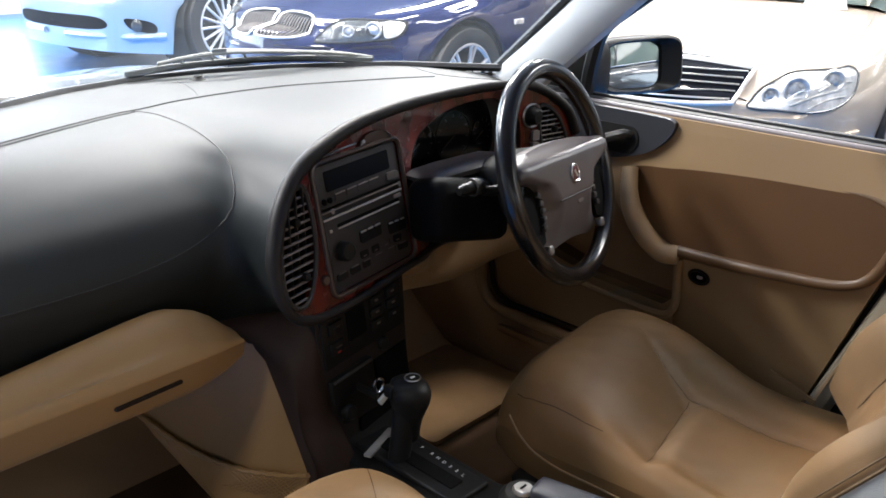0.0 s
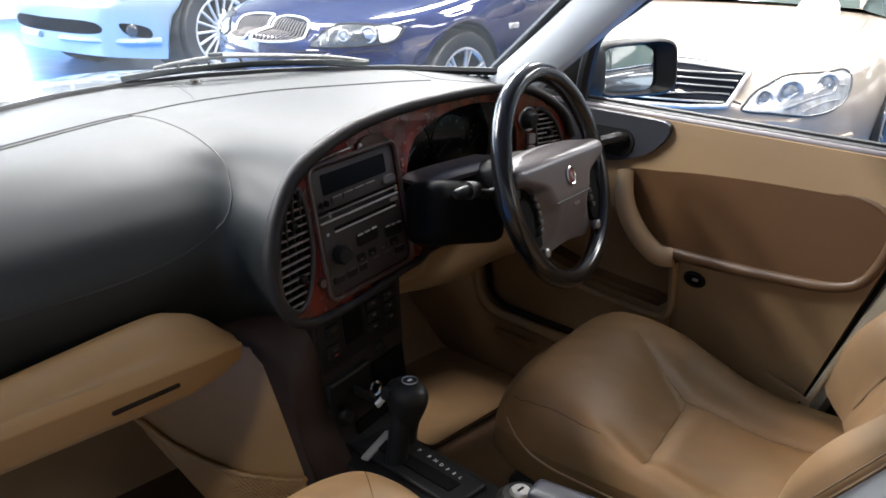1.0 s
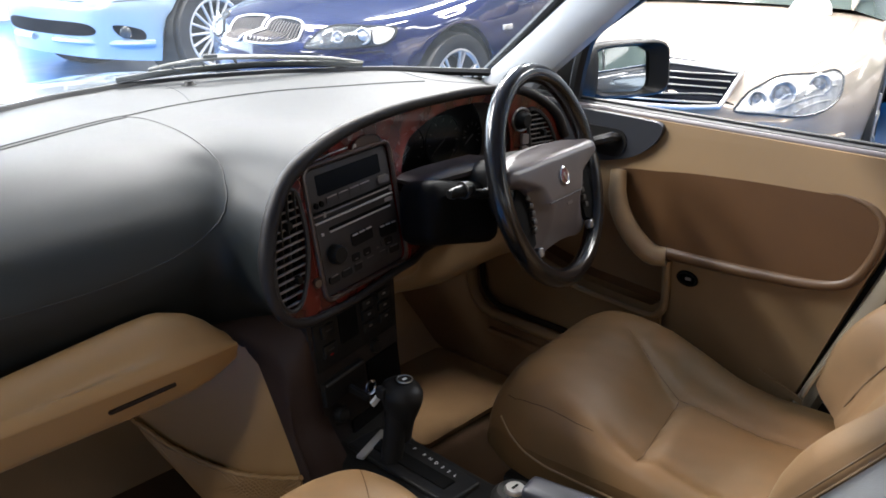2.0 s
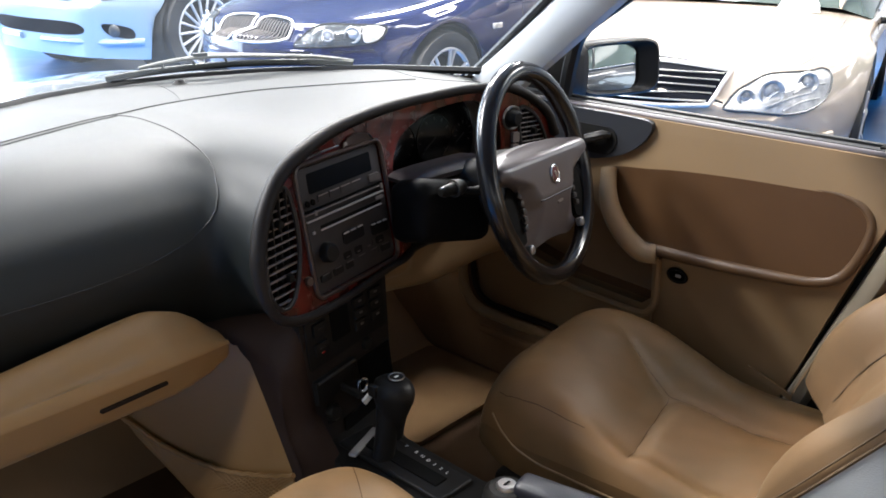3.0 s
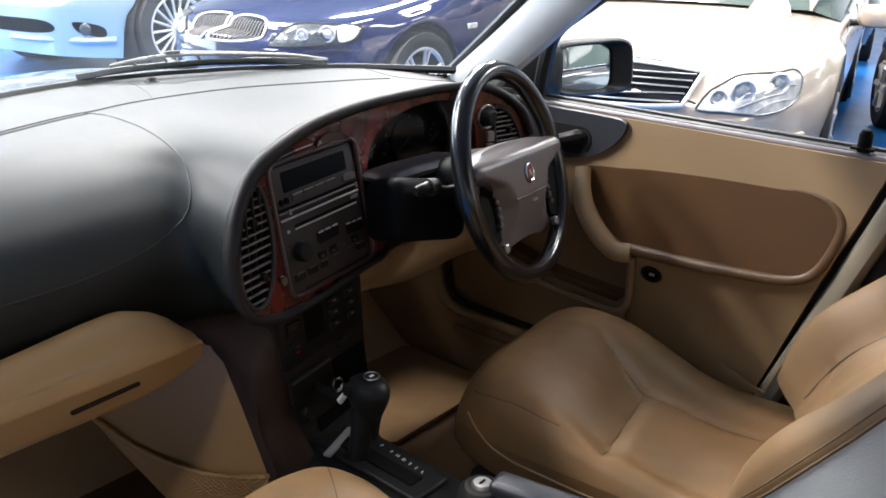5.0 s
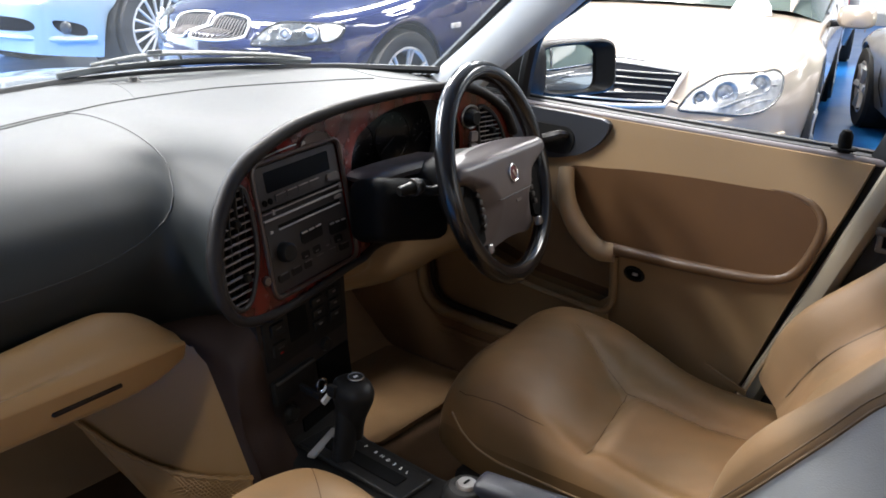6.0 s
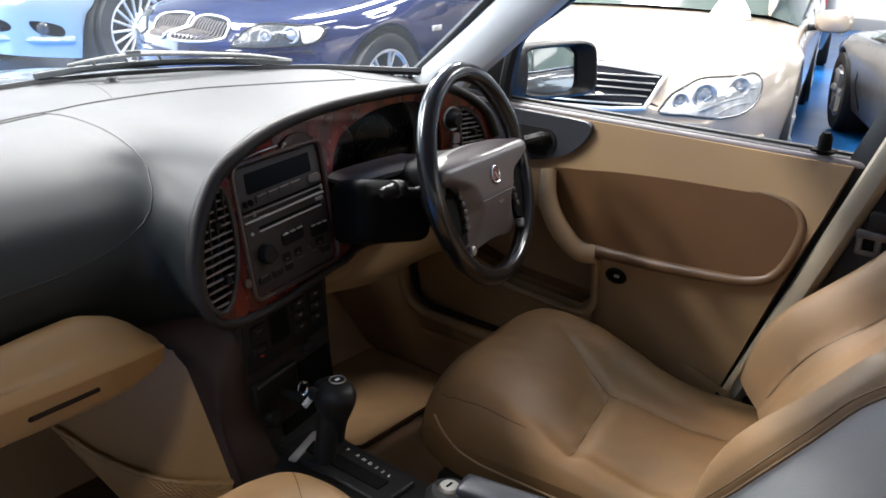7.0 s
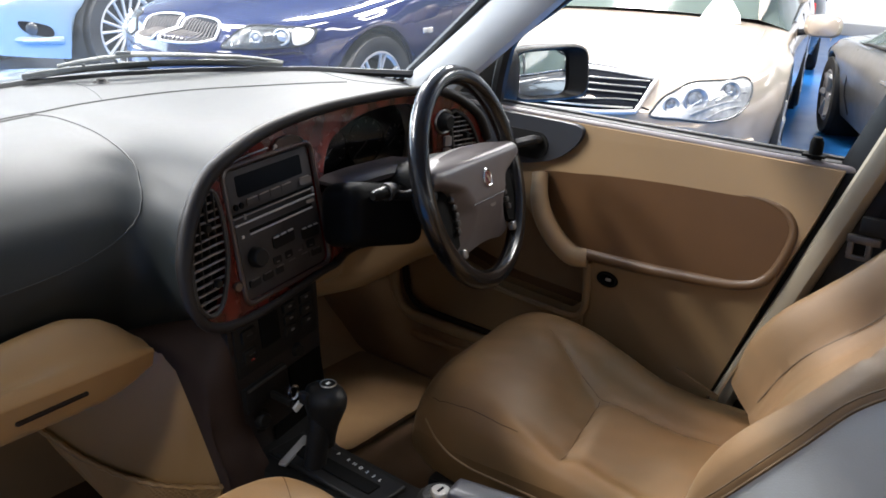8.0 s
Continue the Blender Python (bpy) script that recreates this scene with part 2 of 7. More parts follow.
def rbox(c, size, bevel=0.004, seg=2, m=None, bm=None):
    """Box with rounded edges, at c, turned by the 3x3 m."""
    b2 = bmesh.new()
    bmesh.ops.create_cube(b2, size=1)
    for v in b2.verts:
        v.co = Vector((v.co.x * size[0], v.co.y * size[1], v.co.z * size[2]))
    if bevel:
        bmesh.ops.bevel(b2, geom=b2.edges[:], offset=min(bevel, 0.49 * min(size)), segments=seg, profile=0.6, affect="EDGES")
    for v in b2.verts:
        v.co = (m @ v.co if m else v.co) + Vector(c)
    if bm is None:
        return b2
    me = bpy.data.meshes.new("t")
    b2.to_mesh(me)
    b2.free()
    bm.from_mesh(me)
    bpy.data.meshes.remove(me)
    return bm


def lathe(profile, seg, m, bm=None):
    """Turns (radius, height) rows round the z axis of the 4x4 m."""
    bm = bm or bmesh.new()
    rows = []
    for r, h in profile:
        rows.append([m @ Vector((max(r, 1e-5) * math.cos(2 * math.pi * k / seg), max(r, 1e-5) * math.sin(2 * math.pi * k / seg), h)) for k in range(seg)])
    grid(rows, bm, wrap=True)
    bmesh.ops.remove_doubles(bm, verts=bm.verts[:], dist=2e-5)
    return bm


def inside(p, poly):
    x, y = p
    hit = False
    for (x0, y0), (x1, y1) in zip(poly, poly[1:] + poly[:1]):
        if (y0 > y) != (y1 > y) and x < (x1 - x0) * (y - y0) / (y1 - y0) + x0:
            hit = not hit
    return hit


def plate(outer, holes, place, way, d, step=0.03, bm=None):
    """Plate with a 2D outline and holes, laid out by place(u, v), of depth d along way."""
    bm = bm or bmesh.new()
    outer = [tuple(p[:2]) for p in outer]
    holes = [[tuple(p[:2]) for p in h] for h in holes]
    pts, edges = [], []
    for loop in [outer] + holes:
        k = len(pts)
        pts += [Vector(p) for p in loop]
        edges += [(k + i, k + (i + 1) % len(loop)) for i in range(len(loop))]
    xs, ys = [p[0] for p in outer], [p[1] for p in outer]
    if step:
        for x in np.arange(min(xs) + step / 2, max(xs), step):
            for y in np.arange(min(ys) + step / 2, max(ys), step):
                if inside((x, y), outer) and not any(inside((x, y), h) for h in holes):
                    pts.append(Vector((float(x), float(y))))
    v2, _, f2, _, _, _ = delaunay_2d_cdt(pts, edges, [], 0, 1e-5)
    sheet = bmesh.new()
    vs = [sheet.verts.new(place(*v)) for v in v2]
    for f in f2:
        c = sum((v2[i] for i in f), Vector((0, 0))) / len(f)
        if inside(c, outer) and not any(inside(c, h) for h in holes):
            sheet.faces.new([vs[i] for i in f])
    bmesh.ops.delete(sheet, geom=[v for v in sheet.verts if not v.link_faces], context="VERTS")
    if d:
        thicken(sheet, way, d)
    me = bpy.data.meshes.new("t")
    sheet.to_mesh(me)
    sheet.free()
    bm.from_mesh(me)
    bpy.data.meshes.remove(me)
    return bm


def round_rect(x0, x1, y0, y1, r, n=4):
    out = []
    for cx, cy, a in ((x1 - r, y1 - r, 0), (x0 + r, y1 - r, 90), (x0 + r, y0 + r, 180), (x1 - r, y0 + r, 270)):
        for k in range(n + 1):
            t = radians(a + 90 * k / n)
            out.append((cx + r * math.cos(t), cy + r * math.sin(t)))
    return out


def ring(cx, cy, rx, ry, n=24):
    return [(cx + rx * math.cos(2 * math.pi * k / n), cy + ry * math.sin(2 * math.pi * k / n)) for k in range(n)]
# ---------------------------------------------------------------- plan of the cabin
def wb(x):
    """Foot of the windscreen: y at x."""
    return interp(abs(x), [0, 0.15, 0.31, 0.51, 0.62, 0.70], [0.785, 0.765, 0.70, 0.55, 0.39, 0.27])


def gx(x):
    """Plan curve of the fascia round the driver: y at x."""
    return interp(x, [-0.16, 0, 0.1, 0.2, 0.35, 0.5, 0.62, 0.7], [0.115, 0.155, 0.178, 0.19, 0.19, 0.17, 0.145, 0.13])


def fy(x, z):
    """Face of the fascia: its centre stack leans towards the cabin at its foot."""
    w = min(1.0, max(0.0, (0.27 - x) / 0.08))
    return gx(x) - 0.22 * max(0.0, 0.985 - z) * w * w * (3 - 2 * w)


def fp(off):
    """Places (x, z) on the fascia, off metres towards the driver."""
    return lambda x, z: Vector((x, fy(x, z) - off, z))


BACK = (0, 1, 0)

# ---------------------------------------------------------------- cabin shell
shell = thing("car_cabin_shell", "saloon car cabin shell with grey headliner and dark carpet", "car body", kind="structure")
bm = rbox((0, -0.65, 0.27), (1.50, 3.1, 0.04), 0.01)
# darker copy of the carpet: shade beside the seat put into colour
CARPET_SHADED = mat("brown_carpet_shaded", (0.13, 0.078, 0.044), 0.95, vary=0.08, scale=9, bump=0.5, bscale=1200, spec=0.1)
part("floor_pan", bm, CARPET_SHADED, shell, "brown floor carpet darkened for shade")
# toe board and bulkhead
rows = [[Vector((x, y, z)) for x in (-0.72, -0.3, 0, 0.3, 0.72)] for y, z in ((0.56, 0.29), (0.62, 0.33), (0.70, 0.46), (0.77, 0.60), (0.80, 0.96))]
part("toe_board", thicken(grid(rows), (0, 1, 0.1), 0.03), CARPET_PALED, shell)
# headliner and roof skin
rows = []
for y in np.linspace(-0.02, -2.0, 15):
    rows.append([Vector((0.60 * s, y + 0.05 * (1 - s * s), 1.375 + 0.045 * (1 - s ** 4) - 0.02 * ((y + 0.9) / 1.0) ** 2)) for s in np.linspace(-1, 1, 13)])
part("headliner", thicken(grid(rows), (0, 0, 1), 0.02), HEAD, shell, "pale grey cloth headliner")
SAAB = paint("dark_blue_black_paint", (0.012, 0.016, 0.026))
rows = [[p + Vector((0, 0, 0.03)) for p in r] for r in rows]
part("roof_skin", thicken(grid(rows), (0, 0, 1), 0.01), SAAB, shell)


def pillar(name, foot, head, wf, wh, inner, material, sx):
    """Pillar trim: foot and head centres, widths along y, thickness towards the cabin."""
    foot, head = Vector(foot), Vector(head)
    rows = []
    for k in range(11):
        t = k / 10
        c = foot.lerp(head, t) + Vector((0.012 * math.sin(math.pi * t), 0, 0)) * sx
        w = wf + (wh - wf) * t
        sec = [(-0.5, 0.0), (-0.46, -0.6), (-0.25, -0.95), (0.1, -1.0), (0.36, -0.8), (0.5, -0.3), (0.5, 0.4), (-0.45, 0.4)]
        rows.append([c + Vector((sx * b * inner, a * w, a * w * 0.25)) for a, b in sec])
    return grid(rows, wrap=True, cap=True)


PB = {1: 0.0, -1: 0.42}  # the passenger side pillar stands further back
for sx in (1, -1):
    part("windscreen_pillar", pillar("a", (sx * 0.665, 0.363, 0.985), (sx * 0.60, -0.162, 1.40), 0.125, 0.12, 0.035, PILLAR, sx), PILLAR, shell, "light grey windscreen pillar trim")
    part("pillar_seal", tube(spline([(sx * 0.655, 0.418, 1.005), (sx * 0.632, 0.231, 1.155), (sx * 0.6, 0.011, 1.335), (sx * 0.56, -0.040, 1.38)], 14), 0.010, 8), RUBBER, shell, "black windscreen seal")
    part("centre_pillar", pillar("b", (sx * 0.715, -0.362 - PB[sx], 0.42), (sx * 0.64, -0.722 - PB[sx], 1.37), 0.042, 0.042, 0.03, PALE_TRIM, sx), PALE_TRIM, shell, "pale beige centre pillar trim")
    part("centre_pillar_core", pillar("c", (sx * 0.765, -0.40 - PB[sx], 0.35), (sx * 0.675, -0.765 - PB[sx], 1.38), 0.24, 0.17, 0.03, RUBBER, sx), RUBBER, shell, "black door shut frame")
    part("sill", rbox((sx * 0.74, -0.15, 0.33), (0.10, 1.5, 0.11), 0.02), SAAB, shell)
    part("sill_trim", rbox((sx * 0.70, -0.20, 0.395), (0.09, 1.15, 0.02), 0.008), CARPET_DARK, shell, "brown sill trim")
    part("rear_door_panel", rbox((sx * 0.73, -1.25, 0.67), (0.06, 0.9, 0.64), 0.02), TAN_TRIM, shell)
    part("rear_pillar", pillar("d", (sx * 0.66, -2.05, 0.95), (sx * 0.58, -1.75, 1.38), 0.30, 0.14, 0.03, PILLAR, sx), PILLAR, shell)
part("rear_bulkhead", rbox((0, -2.05, 0.66), (1.44, 0.05, 0.74), 0.02), CARPET_DARK, shell)
part("parcel_shelf", rbox((0, -2.2, 1.0), (1.36, 0.5, 0.03), 0.01), CARPET_DARK, shell)
bm = rbox((0, -1.45, 0.46), (1.3, 0.50, 0.20), 0.06, 4)
rbox((0, -1.80, 0.78), (1.3, 0.16, 0.60), 0.06, 4, Matrix.Rotation(radians(-18), 3, "X"), bm)
whole("rear_bench", bm, TAN, "tan leather rear bench seat", "seat")

# windscreen
rows = []
for k in range(9):
    t = k / 8
    rows.append([Vector((x * (1 - 0.12 * t), (wb(x) + 0.01) * (1 - t) + t * (0.03 - 0.10 * (x / 0.66) ** 2), 1.03 + (1.395 - 1.03) * t + 0.02 * math.sin(math.pi * t) - 0.01 * t * (x / 0.66) ** 2)) for x in np.linspace(-0.66, 0.66, 17)])
ws = part("windscreen", grid(rows), SCREEN_GLASS, shell, "clear laminated windscreen")
ws.visible_shadow = False
# black screen seal along the foot of the glass
pts = [Vector((x, wb(x) + 0.004, 1.030)) for x in np.linspace(-0.69, 0.655, 40)]
part("screen_seal", tube(pts, 0.009, 6), RUBBER, shell, "black windscreen seal")

# ---------------------------------------------------------------- bonnet, cowl and outer body
body = thing("car_front_body", "dark glossy bonnet and wings of the saloon", "car body")
rows = []
for t in np.linspace(0, 1, 14):
    y0 = 0.93
    y = y0 + (1.95 - y0) * t
    rows.append([Vector((0.78 * s * (1 - 0.10 * t * t), y - 0.22 * s * s * (1 - 0.2 * t) - 0.10 * abs(s) ** 3 * t, 0.985 - 0.125 * t ** 1.6 - 0.08 * s ** 4 + 0.012 * math.exp(-((abs(s) - 0.45) / 0.08) ** 2))) for s in np.linspace(-1, 1, 25)])
part("bonnet", thicken(grid(rows), (0, 0, -1), 0.02), SAAB, body, "dark blue-black glossy bonnet")
for sx in (1, -1):
    rows = []
    for z, ox in ((0.905, 0.775), (0.88, 0.83), (0.75, 0.875), (0.60, 0.885), (0.45, 0.88), (0.25, 0.86)):
        r = []
        for y in np.linspace(0.42, 2.0, 40):
            zz = z
            dy = y - 1.15
            arch = 0.32 + math.sqrt(max(0.0, 0.345 ** 2 - dy * dy)) if abs(dy) < 0.345 else 0
            zz = max(z, arch) if z < 0.7 else z
            taper = 1 - 0.14 * max(0, (y - 1.1) / 0.9) ** 2
            r.append(Vector((sx * ox * taper, y, zz - 0.14 * max(0, (y - 0.9) / 1.1) ** 1.6 * (z > 0.7))))
        rows.append(r)
    part("front_wing", thicken(grid(rows), (-sx, 0, 0), 0.012), SAAB, body)
    rows = [[Vector((sx * ox, y, z)) for y in np.linspace(-2.9, -0.52 - PB[sx], 24)] for z, ox in ((0.97, 0.80), (0.90, 0.85), (0.7, 0.88), (0.5, 0.885), (0.25, 0.86))]
    part("rear_side", thicken(grid(rows), (-sx, 0, 0), 0.012), SAAB, body)
part("front_bumper", rbox((0, 2.0, 0.48), (1.55, 0.16, 0.50), 0.07, 4), SAAB, body)
part("boot_lid", rbox((0, -2.62, 0.95), (1.58, 0.62, 0.06), 0.025, 3), SAAB, body)
part("rear_bumper", rbox((0, -2.92, 0.62), (1.70, 0.10, 0.72), 0.04, 3), SAAB, body)
part("cowl_tray", grid([[Vector((x, wb(x) + d, z)) for x in np.linspace(-0.72, 0.72, 30)] for d, z in ((0.012, 1.018), (0.05, 0.992), (0.12, 0.985), (0.22, 0.965))]), RUBBER, body, "black cowl tray below the windscreen")


OLIVE = mat("olive_grey_plastic", (0.115, 0.115, 0.098), 0.5, vary=0.2, scale=30)
OLIVE_DARK = mat("dusty_black_rubber", (0.055, 0.058, 0.048), 0.55, vary=0.25, scale=40)


def strip(pts, wide, high):
    """Flat bar along pts: wide across the glass, high off it."""
    rows = []
    for k, p in enumerate(pts):
        d = (pts[min(k + 1, len(pts) - 1)] - pts[max(k - 1, 0)]).normalized()
        side = Vector((-d.y, d.x, 0.25)).normalized()
        up = d.cross(side).normalized()
        w, h = wide * (0.45 + 0.55 * math.sin(math.pi * min(1.0, (k + 1.0) / len(pts))) ** 0.4), high
        rows.append([p + side * w * a + up * h * b for a, b in ((-1, -0.5), (-1, 0.5), (-0.6, 1), (0.6, 1), (1, 0.5), (1, -0.5))])
    return grid(rows, wrap=True, cap=True)


def wiper(name, blade, spine, arm):
    """Blade, bowed frame with claws and a cranked arm, all lying at the foot of the glass."""
    w = thing(name, "dusty black windscreen wiper resting on the glass", "wiper", "windscreen wipers")
    run = spline(blade, 30)
    rub = part("blade", strip(run, 0.0045, 0.006), OLIVE_DARK, w, "dusty rubber blade")
    part("blade_edge", tube([p + Vector((0, -0.004, -0.005)) for p in run], 0.0022, 5), RUBBER, rub)
    top = spline(spine, 26)
    frame_ob = part("frame", strip(top, 0.0065, 0.0035), OLIVE, w, "pale olive wiper frame")
    for k in (4, 9, 14, 19):
        p = top[k]
        q = min(run, key=lambda r: (r - p).length + abs(r.x - p.x - 0.015))
        part("claw", strip([p, p.lerp(q, 0.5) + Vector((0.004, 0, 0.002)), q], 0.004, 0.0025), OLIVE_DARK, frame_ob)
    for k in (7, 8):
        p = top[k] + Vector((0, -0.004, 0.0035))
        part("rivet", lathe([(0, 0.0015), (0.0022, 0.001), (0.003, 0.0)], 10, Matrix.Translation(p)), RUBBER, frame_ob)
    part("clip", rbox(top[11] + Vector((0, 0, 0.006)), (0.030, 0.012, 0.007), 0.003, 2, Matrix.Rotation(radians(-20), 3, "Z")), RUBBER, w, "black blade clip")
    crank = spline([top[11] + Vector((0.0, 0.010, 0.004))] + arm, 16)
    part("arm", strip(crank, 0.007, 0.004), OLIVE, w, "flat olive wiper arm")
    return w


# ---------------------------------------------------------------- dashboard
dash = thing("dashboard", "charcoal vinyl dashboard with burr walnut fascia round the driver", "dashboard")
A = [(-0.086, 0.776), (-0.137, 0.794), (-0.161, 0.830), (-0.163, 0.876), (-0.150, 0.914), (-0.128, 0.951), (-0.088, 0.989), (-0.031, 1.015),
     (0.060, 1.035), (0.18, 1.044), (0.292, 1.047), (0.405, 1.047), (0.505, 1.035), (0.585, 0.987), (0.616, 0.931)]
XP = -0.195
PROFILE = [(0.245, 0.745), (0.215, 0.80), (0.195, 0.86), (0.205, 0.915), (0.235, 0.96), (0.29, 0.995), (0.38, 1.022), (0.55, 1.033), (0.765, 1.03)]


def profile_at(x, k):
    y, z = PROFILE[k]
    if y > 0.33:
        y = 0.33 + (y - 0.33) * (wb(x) - 0.33) / (0.765 - 0.33)
    return Vector((x, y, z))


Bc = [profile_at(XP, k) for k in range(9)] + [Vector((x, wb(x), z)) for x, z in ((0.05, 1.03), (0.25, 1.03), (0.42, 1.03), (0.54, 1.028), (0.62, 1.015), (0.66, 0.985))]
lip = [fp(0.004)(x, z) for x, z in A]
NS = 15 * 4
As, Bs = spline(lip, NS), spline(Bc, NS)
rows = []
for k in range(11):
    t = k / 10
    row = []
    for i, (a, b) in enumerate(zip(As, Bs)):
        side = 1 - min(1.0, max(0.0, (i - 22) / 14))  # 1 on the flank, 0 on the top
        q = a.lerp(b, t)
        if side:
            kk = (a - b).length
            ta, tb = Vector((-0.05, 1.0, 0)) * kk * 0.8, Vector((-0.97, 0.12, 0)) * kk * 1.5
            h = a * (2 * t ** 3 - 3 * t * t + 1) + ta * (t ** 3 - 2 * t * t + t) + b * (3 * t * t - 2 * t ** 3) + tb * (t ** 3 - t * t)
            q = q.lerp(h, side)
        row.append(q)
    rows.append(row)
PADROWS = rows
padbm = grid(rows)
# passenger side, joined along the profile at XP
nj = 1 + round(8 * (NS - 1) / 14)
cols = []
for x in np.linspace(XP, -0.74, 24):
    s = spline([profile_at(float(x), k) for k in range(9)], nj)
    cols.append(s)
cols[0] = Bs[:nj - 1] + [Bs[nj - 1]]
grid(cols, padbm)
bmesh.ops.remove_doubles(padbm, verts=padbm.verts[:], dist=0.0015)
pad = part("dash_pad", padbm, PAD, dash, "charcoal grained vinyl dash pad")


# seam of the airbag lid and the joint across the top
padtree = BVHTree.FromObject(pad, bpy.context.evaluated_depsgraph_get())


def drop(x, y):
    """Point on the dash top below (x, y)."""
    h = padtree.ray_cast(Vector((x, y, 2)), Vector((0, 0, -1)))[0]
    return h if h else Vector((x, y, 1.03))


LID = [(-0.136, 0.521, 1.032), (-0.121, 0.497, 1.031), (-0.114, 0.468, 1.031), (-0.109, 0.384, 1.026), (-0.115, 0.296, 1.015), (-0.127, 0.241, 0.995), (-0.149, 0.202, 0.965), (-0.165, 0.193, 0.936),
       (-0.188, 0.199, 0.910), (-0.226, 0.199, 0.896), (-0.275, 0.197, 0.886), (-0.342, 0.195, 0.880), (-0.420, 0.195, 0.878), (-0.56, 0.196, 0.880), (-0.74, 0.196, 0.882)]
lidpts = [padtree.find_nearest(p)[0] for p in spline(LID, 80)]
part("airbag_lid_seam", tube(lidpts, 0.0014, 5), RUBBER, pad, "dark seam round the airbag lid")
for off, xe in ((0.0, 0.43), (-0.013, -0.13)):
    run = [p for p in spline([(-0.74, 0.32, 0), (-0.55, 0.388, 0), (-0.366, 0.453, 0), (-0.268, 0.486, 0), (-0.159, 0.517, 0), (-0.075, 0.530, 0), (0.008, 0.527, 0), (0.09, 0.515, 0), (0.169, 0.491, 0), (0.266, 0.440, 0), (0.384, 0.373, 0), (0.44, 0.34, 0)], 60) if p.x < xe]
    part("pad_joint", tube([drop(p.x, p.y + off) for p in run], 0.0018, 5), RUBBER, pad)
part("pad_joint", tube([drop(x, y) for x, y in ((0.0, 0.527), (0.03, 0.60), (0.055, 0.68), (0.06, 0.72))], 0.001, 5), RUBBER, pad)

part("pad_joint", tube([drop(p.x, p.y) for p in spline([(0.518, 0.528, 0), (0.47, 0.42, 0), (0.452, 0.358, 0), (0.461, 0.288, 0), (0.499, 0.24, 0)], 24)], 0.0013, 5), RUBBER, pad)

# hood lip
low_run = [fp(0.006)(x, z) for x, z in ((0.30, 0.778), (0.224, 0.786), (0.179, 0.784), (0.14, 0.781), (0.05, 0.774), (0.0, 0.772))]
part("hood_lip", tube(spline(low_run + lip, 110), [0.0065] * 22 + [0.0065 + 0.0015 * min(1.0, k / 12) + 0.0045 * smooth_step((k - 18) / 14) - 0.003 * min(1.0, max(0.0, (k - 48) / 16)) for k in range(88)], 10), LIP, dash, "dark soft hood lip round the fascia")
FULL = A + [(0.632, 0.86), (0.60, 0.80), (0.45, 0.776), (0.224, 0.784), (0.14, 0.779), (0.013, 0.771)]
outer = [(p.x, p.y) for p in spline([(a, b, 0) for a, b in FULL], 110, True)]
VENT_L = [(-0.098, 0.971), (-0.074, 0.968), (-0.066, 0.931), (-0.068, 0.885), (-0.080, 0.846), (-0.102, 0.811), (-0.128, 0.805), (-0.147, 0.826), (-0.149, 0.863), (-0.140, 0.910), (-0.121, 0.950)]
VENT_R = [(0.522, 0.992), (0.545, 0.99), (0.572, 0.965), (0.59, 0.93), (0.594, 0.905), (0.54, 0.90), (0.527, 0.93)]
CLUSTER = [(0.195, 0.890), (0.188, 0.926), (0.199, 0.957), (0.222, 0.987), (0.253, 1.004), (0.29, 1.017), (0.34, 1.024), (0.41, 1.023), (0.46, 1.0), (0.478, 0.95), (0.475, 0.90), (0.44, 0.875), (0.34, 0.868), (0.25, 0.872)]
outer = [(x, min(z, 0.9 + (z - 0.9) * 0.955)) for x, z in outer]
vl = [(p.x, p.y) for p in spline([(a, b, 0) for a, b in VENT_L], 40, True)]
vr = [(p.x, p.y) for p in spline([(a, b, 0) for a, b in VENT_R], 32, True)]
cl = [(p.x, p.y) for p in spline([(a, b, 0) for a, b in CLUSTER], 48, True)]
RADIO = round_rect(-0.046, 0.163, 0.792, 0.990, 0.014)
part("walnut_fascia", plate(outer, [vl, vr, cl, RADIO], fp(0.0), BACK, 0.012, 0.02), WOOD, dash, "glossy dark red burr walnut fascia")
part("fascia_backing", plate([(0.24 + (x - 0.24) * 0.985, min(z, 0.9 + (z - 0.9) * 0.90)) for x, z in outer], [cl], fp(-0.03), BACK, 0.006, 0.04), HOLE, dash)


def rim_of(loop, off, r, name, material, parent, label=""):
    return part(name, tube([fp(off)(x, z) for x, z in loop], r, 6, True), material, parent, label)


